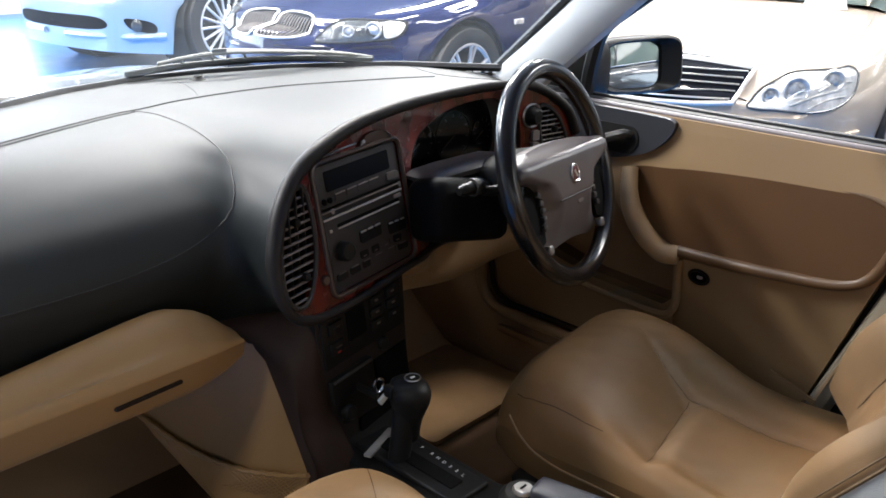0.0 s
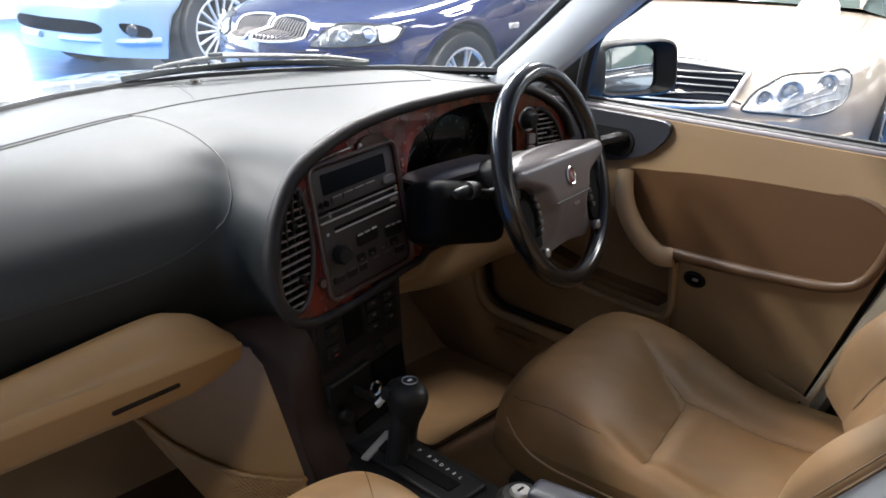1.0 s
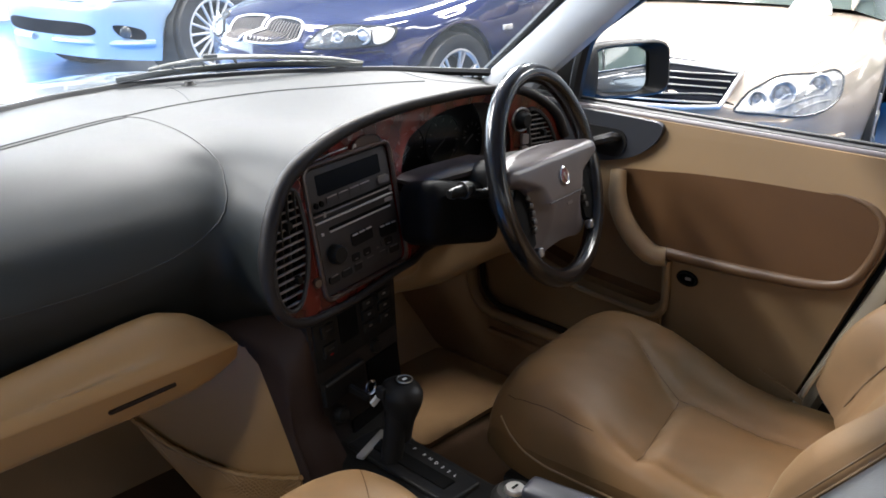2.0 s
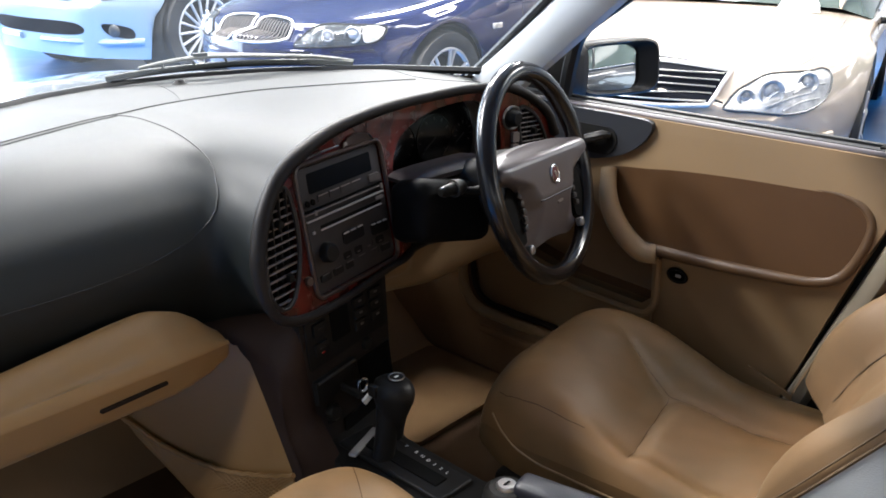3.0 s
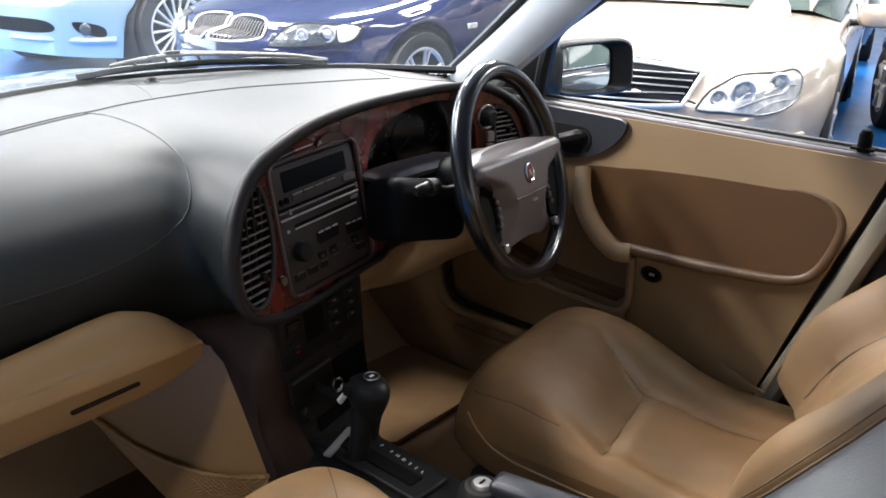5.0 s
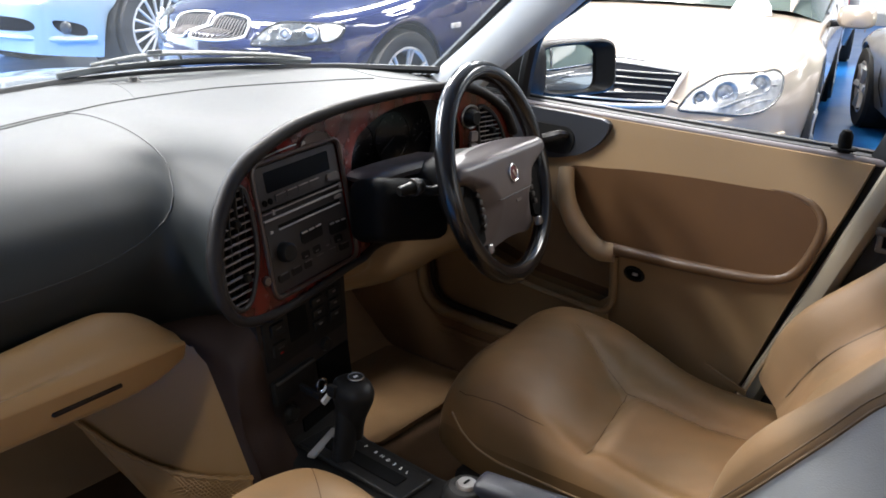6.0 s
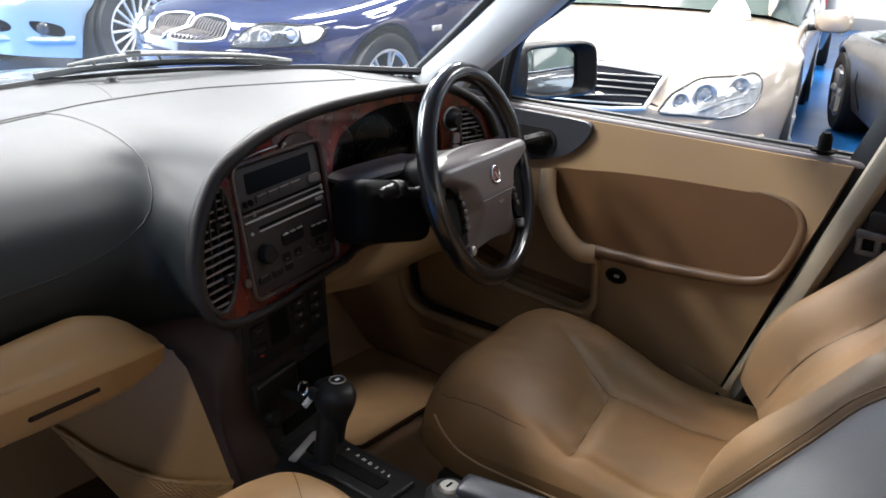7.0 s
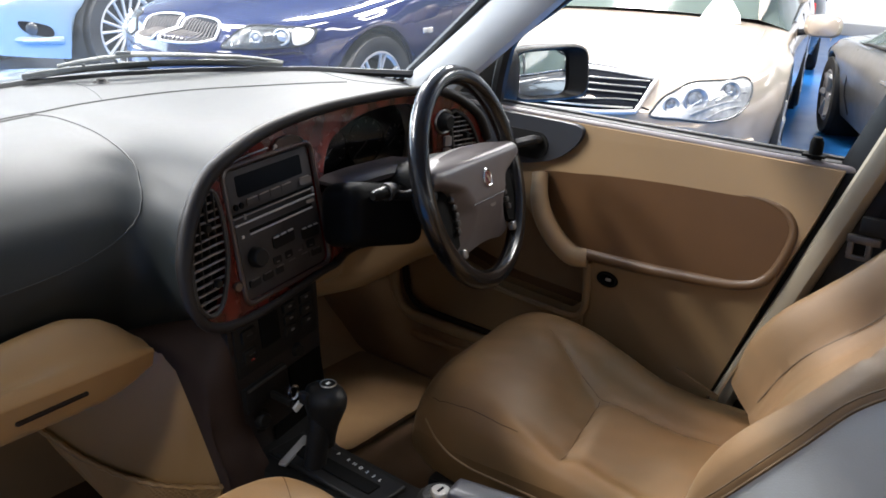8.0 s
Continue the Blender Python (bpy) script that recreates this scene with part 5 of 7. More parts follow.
def seat(name, label, lean, cover, side, front=()):
    s = thing(name, label, "car seat", "front seats")
    yf, yb = 0.005, -0.60

    def w_at(y):
        f = max(0.0, (y - (yf - 0.16)) / 0.16)
        return 0.216 * (1 - 0.24 * f ** 2.4)

    def right_seam(y):
        return interp(y, [-0.60, -0.42, -0.34, -0.27, -0.20, -0.137, -0.05], [0.080, 0.062, 0.048, 0.026, 0.056, 0.090, 0.115])

    LEFT = -0.198

    def cross(u):
        return -0.270 - 0.115 * (0.026 - u)

    def top(u, y):
        z = 0.530 + 0.056 * math.exp(-((y + 0.085) / 0.12) ** 2) - 0.052 * (1 - smooth(-0.44, -0.17, y))
        z += (0.034 * smooth(0.095, 0.190, u) + 0.020 * smooth(0.145, 0.192, -u)) * (0.10 + 0.90 * (1 - smooth(-0.30, -0.08, y))) * (1 - 0.45 * smooth(0.0, 0.1, u) * (1 - smooth(-0.45, -0.20, y)))
        z += 0.0035 * noise.noise(Vector((u * 9, y * 9, 3.1))) + 0.0018 * noise.noise(Vector((u * 30 + y * 18, y * 26, 7.7)))
        z -= 0.030 * smooth(0.12, 0.21, u) * (1 - smooth(-0.32, -0.16, y))
        rs = right_seam(y)
        z -= (0.0065 * math.exp(-((u - rs) / 0.007) ** 2) + 0.004 * math.exp(-((u - rs) / 0.022) ** 2)) * (1 - smooth(-0.20, -0.11, y))
        inner = smooth(LEFT - 0.02, LEFT + 0.03, u) * (1 - smooth(rs - 0.010, rs + 0.002, u))
        v = y - cross(u)
        z -= 0.017 * inner * math.exp(-(v / (0.062 if v > 0 else 0.020)) ** 2)
        z -= 0.004 * inner * math.exp(-(v / 0.005) ** 2)
        # creases that gather at the seam's corner
        for a, b in ((0.35, 0.10), (0.95, 0.07), (-0.5, 0.06)):
            q = (y + 0.262) * math.cos(a) - (u - 0.03) * math.sin(a)
            r = (y + 0.262) * math.sin(a) + (u - 0.03) * math.cos(a)
            if 0 < r < b:
                z -= 0.0022 * math.sin(math.pi * r / b) * math.exp(-(q / 0.006) ** 2)
        return z

    rows = []
    for y in list(np.linspace(yf, yf - 0.09, 16)) + list(np.linspace(yf - 0.10, yb, 64)):
        w = w_at(y)
        f = 1 - max(0.0, (y - (yf - 0.08)) / 0.08) ** 2.6
        f = 0.42 + 0.58 * max(0.0, f) ** 0.5
        lo = 0.385
        r = [Vector((-w * 0.90, y, lo)), Vector((-w * 0.97, y, lo + 0.03 * f)), Vector((-w, y, lo + 0.08 * f))]
        for k in range(61):
            a = -1 + 2 * k / 60
            e = math.copysign(abs(a) ** 0.8, a)
            u = w * e
            zt = top(u, y)
            base = lo + 0.08 * f
            z = base + (lo + (zt - lo) * f - base) * max(0.0, 1 - abs(e) ** 5) ** 0.42
            r.append(Vector((u, y, z)))
        r += [Vector((w, y, lo + 0.08 * f)), Vector((w * 0.97, y, lo + 0.03 * f)), Vector((w * 0.90, y, lo))]
        rows.append(r)
    cbm = grid(rows, wrap=True, cap=True)
    ctree = BVHTree.FromBMesh(cbm)
    cush = part("cushion", cbm, cover, s, "creased tan leather cushion with stitched seams")
    for sx in (-1, 1):
        pts = [(sx * w_at(y) * 1.002, y, interp(y, [-0.6, -0.27, -0.155, -0.105, -0.07, -0.045], [0.440, 0.443, 0.447, 0.457, 0.474, 0.494])) for y in np.linspace(yf - 0.05, yb + 0.05, 40)]
        part("piping", tube(pts, 0.0019, 6), TAN_TRIM, cush)
    for run in ([(right_seam(y), y) for y in np.linspace(-0.13, -0.55, 60)], [(u, cross(u)) for u in np.linspace(LEFT + 0.02, 0.024, 30)], [(interp(y, [-0.24, -0.19, -0.11, -0.07, -0.05], [-0.186, -0.193, -0.196, -0.192, -0.184]), y) for y in np.linspace(-0.052, -0.22, 28)], *front):
        seam = []
        for u, y in run:
            h = ctree.ray_cast(Vector((u, y, 1)), Vector((0, 0, -1)))[0]
            seam.append((h if h else Vector((u, y, top(u, y)))) - Vector((0, 0, 0.0004)))
        part("seam", tube(seam, 0.0009, 5), SEAM_DARK, cush)
    part("seat_base", rbox((0, -0.30, 0.32), (0.42, 0.48, 0.14), 0.01), PLASTIC, s)
    # backrest
    org = Vector((0, -0.535, 0.48))
    ang = radians(lean)
    hv, fv = Vector((0, -math.sin(ang), math.cos(ang))), Vector((0, math.cos(ang), math.sin(ang)))

    def bk(u, h, d):
        return org + Vector((u, 0, 0)) + hv * h + fv * d

    H = 0.66

    def wb2(h):
        return interp(h, [0, 0.10, 0.25, 0.42, 0.55, 0.62, 0.66], [0.210, 0.232, 0.245, 0.235, 0.205, 0.17, 0.11])

    def face(u, h):
        d = 0.02 + 0.020 * math.exp(-((h - 0.14) / 0.10) ** 2)
        d += 0.060 * smooth(0.120, 0.205, abs(u)) * smooth(-0.12, 0.08, h) * (1 - smooth(0.36, 0.60, h))
        d += (0.066 - 0.020 * smooth(0.05, 0.35, h)) * smooth(0.095, 0.185, u) * (1 - smooth(0.45, 0.62, h))
        if h < 0.50:
            d -= 0.009 * math.exp(-((abs(u) - 0.135) / 0.007) ** 2)
        if abs(u) < 0.135:
            d -= 0.008 * math.exp(-((h - 0.335) / 0.007) ** 2)
        else:
            d -= 0.006 * math.exp(-((h - 0.335 - 0.5 * (abs(u) - 0.135)) / 0.006) ** 2)
        return d

    def rim_d(h):
        return 0.035 - 0.085 * smooth(0.30, 0.58, h)

    rows = []
    for h in np.linspace(0, H, 70):
        w = wb2(h)
        e0 = max(0.0, 1 - max(0.0, (h - H + 0.06) / 0.06) ** 2.4) ** 0.5
        r = []
        for k in range(57):
            a = -1 + 2 * k / 56
            e = math.copysign(abs(a) ** 0.8, a)
            u = w * e
            b0 = rim_d(h)
            d = b0 + (face(u, h) - b0) * max(0.0, 1 - abs(e) ** 5) ** 0.42 * (0.25 + 0.75 * e0)
            r.append(bk(u, h, d))
        rows.append(r)
    back = part("backrest", grid(rows), TAN_BACK, s, "creased tan leather backrest with side bolsters")
    # side and rear shell of the backrest
    rows = []
    for h in np.linspace(0, H, 24):
        w = wb2(h)
        rows.append([bk(-w, h, rim_d(h)), bk(-w * 1.01, h, -0.075), bk(-w * 0.98, h, -0.11), bk(-w * 0.86, h, -0.135), bk(0, h, -0.14), bk(w * 0.86, h, -0.135), bk(w * 0.98, h, -0.11), bk(w * 1.01, h, -0.075), bk(w, h, rim_d(h))])
    part("back_shell", grid(rows), side, s, "pale grey vinyl back shell")
    for sx in (-1, 1):
        for o, rr in ((0.0, 0.0026), (0.012, 0.0016)):
            pts = [bk(sx * wb2(h) * 1.004, h, rim_d(h) + 0.002 + o) for h in np.linspace(0.02, 0.60, 36)]
            part("piping", tube(pts, rr, 6), SEAM, back)
        part("seam", tube([bk(sx * 0.135, h, face(sx * 0.135, h) + 0.0006) for h in np.linspace(0.03, 0.50, 36)], 0.0016, 5), SEAM, back)
        part("recliner", lathe([(0, 0.02), (0.05, 0.018), (0.058, 0.008), (0.06, 0.0)], 22, Matrix.Translation((sx * 0.235, -0.53, 0.47)) @ Matrix.Rotation(radians(90 * sx), 4, "Y")), PLASTIC, s)
    part("seam", tube([bk(u, 0.335, face(u, 0.335) + 0.0006) for u in np.linspace(-0.134, 0.134, 30)], 0.0016, 5), SEAM, back)
    for sx in (-1, 1):
        part("headrest_post", tube([bk(sx * 0.06, 0.62, -0.05), bk(sx * 0.06, 0.74, -0.05)], 0.007, 8), CHROME, s)
    rows = []
    for h in np.linspace(0.70, 0.88, 14):
        q = max(0.02, 1 - abs((h - 0.79) / 0.092) ** 3) ** 0.4
        rows.append([bk(0.13 * q * abs(math.cos(a)) ** 0.7 * (1 if math.cos(a) > 0 else -1), h, -0.05 + 0.055 * q * math.sin(a)) for a in (2 * math.pi * k / 28 for k in range(28))])
    part("headrest", grid(rows, wrap=True, cap=True), cover, s)
    return s


dseat = seat("driver_seat", "worn tan leather driver's seat with creased bolsters", 35, TAN_WORN, PALE_SIDE)
dseat.matrix_basis = pose(0.384, 0.005, 0.050, 0, 0, 5)
pseat = seat("passenger_seat", "tan leather passenger seat with reclined back", 58, TAN_WORN, PALE_SIDE, ([(0.158 - 0.52 * k / 200, -0.070 - 0.1 * k / 24) for k in range(24)],))
pseat.matrix_basis = pose(-0.322, -0.033, 0.066, 0, 0, 0)

# seat belt on the centre pillar
belt = thing("seat_belt", "black seat belt with worn grey tongue", "seat belt")
part("webbing", thicken(grid([[Vector((0.690, y - 0.02, z)), Vector((0.694, y + 0.022, z + 0.006))] for y, z in ((-0.72, 1.20), (-0.67, 1.05), (-0.62, 0.92), (-0.585, 0.82), (-0.52, 0.62), (-0.50, 0.45))]), (1, 0, 0), 0.002), BELT, belt)
bm = rbox((0.640, -0.590, 0.884), (0.008, 0.052, 0.014), 0.003)
rbox((0.640, -0.572, 0.866), (0.006, 0.010, 0.030), 0.003, 2, None, bm)
rbox((0.640, -0.600, 0.866), (0.006, 0.010, 0.030), 0.003, 2, None, bm)
rbox((0.640, -0.586, 0.853), (0.006, 0.038, 0.009), 0.003, 2, None, bm)
TONGUE = mat("worn_belt_metal", (0.10, 0.088, 0.078), 0.35, metal=0.6, vary=0.15, scale=60)
part("tongue", bm, TONGUE, belt, "worn grey metal tongue")
part("tongue_slot", rbox((0.643, -0.586, 0.867), (0.003, 0.020, 0.022), 0.001), HOLE, belt)
part("tongue_grip", rbox((0.644, -0.605, 0.908), (0.016, 0.050, 0.030), 0.006), PLASTIC, belt)

part("lower_webbing", thicken(grid([[Vector((0.676, y - 0.002, z)), Vector((0.678, y + 0.002, z + 0.001))] for y, z in ((-0.385, 0.500), (-0.400, 0.545), (-0.418, 0.590))]), (1, 0, 0), 0.002), TAN_TRIM, belt)
part("belt_anchor", thicken(grid([[Vector((0.668, y, z - 0.006)), Vector((0.668, y, z + 0.006))] for y, z in ((-0.30, 0.532), (-0.345, 0.517), (-0.390, 0.502))]), (1, 0, 0), 0.004), TAN_TRIM, belt)

# floor mats
MAT_TAN = mat("tan_mat_pile", (0.200, 0.118, 0.057), 0.95, vary=0.10, scale=6, bump=0.6, bscale=1100, spec=0.1)
# the driver's mat stops where the seat's shade begins
for x0, x1, y0, y1, label in ((0.290, 0.634, 0.225, 0.518, "tan carpet floor mat in the driver's footwell"), (-0.60, -0.20, -0.10, 0.45, "brown carpet floor mat in the passenger footwell")):
    bm = plate(round_rect(x0, x1, y0, y1, 0.015), [], lambda x, y: Vector((x, y, 0.297 + 0.006 * noise.noise(Vector((x * 6, y * 6, 0))))), (0, 0, 1), 0.010, 0.04)
    # paler carpet lifts the shade of the passenger footwell by colour
    whole("floor_mat", bm, MAT_TAN if x0 > 0 else CARPET_PALED, label, "floor mat", "floor mats")
# wheel arch carpet beside the pedals, rounded where it meets the toe board
rows = []
for k in range(19):
    y = 0.16 + 0.50 * k / 18
    head = interp(y, [0.16, 0.37, 0.42, 0.46], [0.440, 0.445, 0.50, 0.74])
    x = 0.668 - 0.030 * smooth(0.46, 0.66, y)
    rows.append([Vector((x + 0.020 * max(0.0, (f - 0.75) / 0.25) ** 2, y, 0.29 + (head - 0.29) * f)) for f in np.linspace(0, 1, 9)])
# darker brown than the toe carpet: shade of this side put into colour
whole("footwell_side_carpet", thicken(grid(rows), (1, 0.2, 0), 0.02), CARPET_DARK, "brown carpet on the footwell side", "carpet", kind="structure")
SEAL_BROWN = mat("dark_brown_rubber", (0.022, 0.013, 0.009), 0.6, vary=0.1, scale=20, spec=0.15)
# pale tube: light on the side carpet's rolled edge put into colour
whole("sill_trim", tube(spline([(0.672, 0.10, 0.436), (0.668, 0.30, 0.440), (0.664, 0.375, 0.446), (0.660, 0.418, 0.480), (0.660, 0.432, 0.56), (0.664, 0.436, 0.68)], 30), 0.013, 10), TAN_TRIM, "carpet edge along the door sill, paled for light", "trim", kind="structure")
whole("door_seal", tube(spline([(0.684, 0.08, 0.457), (0.680, 0.30, 0.459), (0.676, 0.362, 0.466), (0.672, 0.398, 0.500), (0.672, 0.408, 0.57), (0.676, 0.410, 0.68)], 30), 0.007, 10), SEAL_BROWN, "dark brown seal round the door opening", "door seal", kind="structure")
# paled sheet stands in for the lit patch on the toe carpet
whole("toe_carpet", thicken(grid([[Vector((x, y, z)) for x in np.linspace(0.12, 0.645, 8)] for y, z in ((0.505, 0.297), (0.54, 0.310), (0.58, 0.340), (0.64, 0.395), (0.67, 0.425))]), (0, 0.5, -1), 0.01), CARPET_PALED, "tan carpet rising to the pedals", "carpet", kind="structure")
ped = thing("pedals", "black rubber brake and accelerator pedals", "pedal")
for x, w, z in ((0.34, 0.09, 0.46), (0.46, 0.05, 0.43)):
    part("pedal_pad", rbox((x, 0.56, z), (w, 0.02, 0.07), 0.006, 2, Matrix.Rotation(radians(-30), 3, "X")), RUBBER, ped)
    part("pedal_arm", tube([(x, 0.57, z), (x, 0.68, z + 0.12), (x, 0.70, z + 0.25)], 0.01, 8), PLASTIC, ped)

wiper("windscreen_wiper", [(-0.010, 0.790, 1.043), (0.09, 0.768, 1.050), (0.235, 0.712, 1.054), (0.36, 0.655, 1.050), (0.47, 0.595, 1.040)],
      [(0.055, 0.775, 1.058), (0.10, 0.752, 1.067), (0.16, 0.735, 1.072), (0.228, 0.705, 1.072), (0.387, 0.640, 1.060), (0.478, 0.602, 1.044)], [Vector((0.34, 0.68, 1.062)), Vector((0.46, 0.64, 1.040)), Vector((0.54, 0.66, 1.005))])
wiper("windscreen_wiper", [(-0.66, 0.58, 1.022), (-0.40, 0.770, 1.018), (-0.26, 0.83, 1.014), (-0.16, 0.85, 1.010)],
      [(-0.62, 0.62, 1.028), (-0.45, 0.755, 1.030), (-0.32, 0.82, 1.026), (-0.20, 0.85, 1.016)], [Vector((-0.46, 0.84, 1.014)), Vector((-0.52, 0.87, 1.002)), Vector((-0.56, 0.88, 0.995))])
# small sensor dome on the dash
whole("sun_sensor", lathe([(0, 0.010), (0.008, 0.008), (0.011, 0.003), (0.016, 0.001), (0.017, 0.0)], 18, Matrix.Translation((0.098, 0.696, 1.032))), PLASTIC, "small black sensor dome on the dash top", "sensor")

# ---------------------------------------------------------------- the hall
FLOOR = mat("blue_painted_floor", (0.013, 0.130, 0.39), 0.30, vary=0.10, scale=1.3, second=(0.013, 0.118, 0.35), bump=0.015, bscale=60, coat=0.0, spec=0.3)
WALL = mat("white_wall_paint", (0.68, 0.68, 0.67), 0.8, vary=0.03, scale=2, bump=0.2, bscale=120)
CEIL = mat("grey_ceiling_board", (0.50, 0.50, 0.49), 0.9, vary=0.03, scale=2)
GREY_WALL = mat("grey_wall_band", (0.30, 0.30, 0.30), 0.7, vary=0.05, scale=2)
whole("floor", rbox((2.5, 2.0, -0.05), (20, 20, 0.10), 0), FLOOR, "glossy blue painted showroom floor", "floor", kind="structure", smooth=False)
whole("wall_east", rbox((12.6, 2.0, 2.05), (0.2, 20.4, 4.1), 0), WALL, "white showroom wall", "wall", kind="structure", smooth=False)
def pierced(y, holes):
    """Long wall at y from x -7.5 to 12.5 with window openings (x0, x1, z0, z1)."""
    bm = bmesh.new()
    at = -7.5
    for x0, x1, z0, z1 in holes:
        rbox(((at + x0) / 2, y, 2.05), (x0 - at, 0.2, 4.1), 0, 1, None, bm)
        rbox(((x0 + x1) / 2, y, z0 / 2), (x1 - x0, 0.2, z0), 0, 1, None, bm)
        rbox(((x0 + x1) / 2, y, (z1 + 4.1) / 2), (x1 - x0, 0.2, 4.1 - z1), 0, 1, None, bm)
        at = x1
    rbox(((at + 12.5) / 2, y, 2.05), (12.5 - at, 0.2, 4.1), 0, 1, None, bm)
    return bm


FRAME = mat("white_window_frame", (0.6, 0.6, 0.6), 0.4, vary=0.04)


# unseen windows, added so that the fill lamps have openings
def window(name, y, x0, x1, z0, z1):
    w = thing(name, "unseen window added for a fill lamp", "window", kind="structure")
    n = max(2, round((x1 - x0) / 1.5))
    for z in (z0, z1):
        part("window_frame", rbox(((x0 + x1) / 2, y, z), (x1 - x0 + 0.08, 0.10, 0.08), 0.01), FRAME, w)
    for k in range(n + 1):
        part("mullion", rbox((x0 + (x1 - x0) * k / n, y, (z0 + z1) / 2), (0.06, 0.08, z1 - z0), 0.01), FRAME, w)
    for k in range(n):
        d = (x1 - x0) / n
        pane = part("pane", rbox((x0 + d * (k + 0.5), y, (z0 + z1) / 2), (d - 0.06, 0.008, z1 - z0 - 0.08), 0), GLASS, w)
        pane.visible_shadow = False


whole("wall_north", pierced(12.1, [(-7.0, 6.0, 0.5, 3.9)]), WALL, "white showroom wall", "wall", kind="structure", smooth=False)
window("added_window_1", 12.1, -7.0, 6.0, 0.5, 3.9)
window("added_window_2", -8.1, -7.0, -1.8, 0.5, 3.5)
window("added_window_3", -8.1, 1.0, 5.4, 0.9, 3.7)
# unseen wall, kept white to bounce light on the fascia
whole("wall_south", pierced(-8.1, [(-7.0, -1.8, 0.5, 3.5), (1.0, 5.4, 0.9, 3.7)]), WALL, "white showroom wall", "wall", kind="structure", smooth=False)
# unseen wall, greyed to weaken fill and reflections on the dash
whole("wall_west", rbox((-7.6, 2.0, 2.05), (0.2, 20.4, 4.1), 0), GREY_WALL, "unseen wall greyed to cut reflections", "wall", kind="structure", smooth=False)
# unseen ceiling, its tone set for what it reflects and bounces
whole("ceiling", rbox((2.5, 2.0, 4.15), (20.4, 20.4, 0.1), 0), CEIL, "unseen pale grey showroom ceiling", "ceiling", kind="structure", smooth=False)
whole("baseboard", rbox((12.46, 2.0, 0.08), (0.08, 20.0, 0.16), 0.01), GREY_WALL, "grey painted wall base", "baseboard", kind="structure")
# battens out of view, one at each lamp, the added one too
lens = lamp_mat("lamp_diffuser", (1.0, 0.98, 0.94), 9.0)
lampbox = thing("ceiling_light", "white batten light on the showroom ceiling", "ceiling light", "ceiling lights")
part("tray", rbox((0, 0, 4.06), (2.75, 0.62, 0.07), 0.01), CEIL, lampbox)
part("diffuser", rbox((0, 0, 4.00), (2.6, 0.5, 0.06), 0.015), lens, lampbox)
spots = LAMPS
lampbox.location = (*spots[0], 0)
for lx, ly in spots[1:]:
    copy_thing(lampbox, Matrix.Translation((lx, ly, 0)))


# ---------------------------------------------------------------- cars in the hall
CAR_GLASS = mat("tinted_car_glass", (0.075, 0.095, 0.085), 0.06, vary=0.05, scale=2, spec=0.4)
CAR_CHROME = mat("car_chrome", (0.56, 0.55, 0.54), 0.32, metal=0.4, vary=0.06, scale=20)
RIM_WELL = mat("rim_well_grey", (0.10, 0.10, 0.105), 0.55, metal=0.3, vary=0.1, scale=20)
TYRE = mat("tyre_rubber", (0.014, 0.014, 0.015), 0.75, vary=0.1, scale=20, bump=0.3, bscale=90)
ALLOY = mat("silver_alloy", (0.50, 0.50, 0.50), 0.42, metal=0.45, vary=0.05, scale=10)
ARCH = mat("arch_liner", (0.008, 0.008, 0.008), 0.9, vary=0.1, scale=20)
REFLECT = mat("lamp_reflector", (0.62, 0.615, 0.60), 0.38, metal=0.45, vary=0.2, scale=26)
LAMP_BOWL = mat("lamp_bowl", (0.62, 0.62, 0.61), 0.30, metal=0.45, vary=0.2, scale=26, second=(0.36, 0.36, 0.36))
LAMP_MID = mat("lamp_lens_grey", (0.48, 0.48, 0.47), 0.14, metal=0.0, vary=0.25, scale=40, second=(0.18, 0.18, 0.18))
LAMP_DARK = mat("lamp_dark_housing", (0.05, 0.055, 0.06), 0.25, metal=0.4, vary=0.1, scale=30)
GRILLE_BLACK = mat("grille_black", (0.004, 0.005, 0.008), 0.7, vary=0.1, scale=20, spec=0.03)


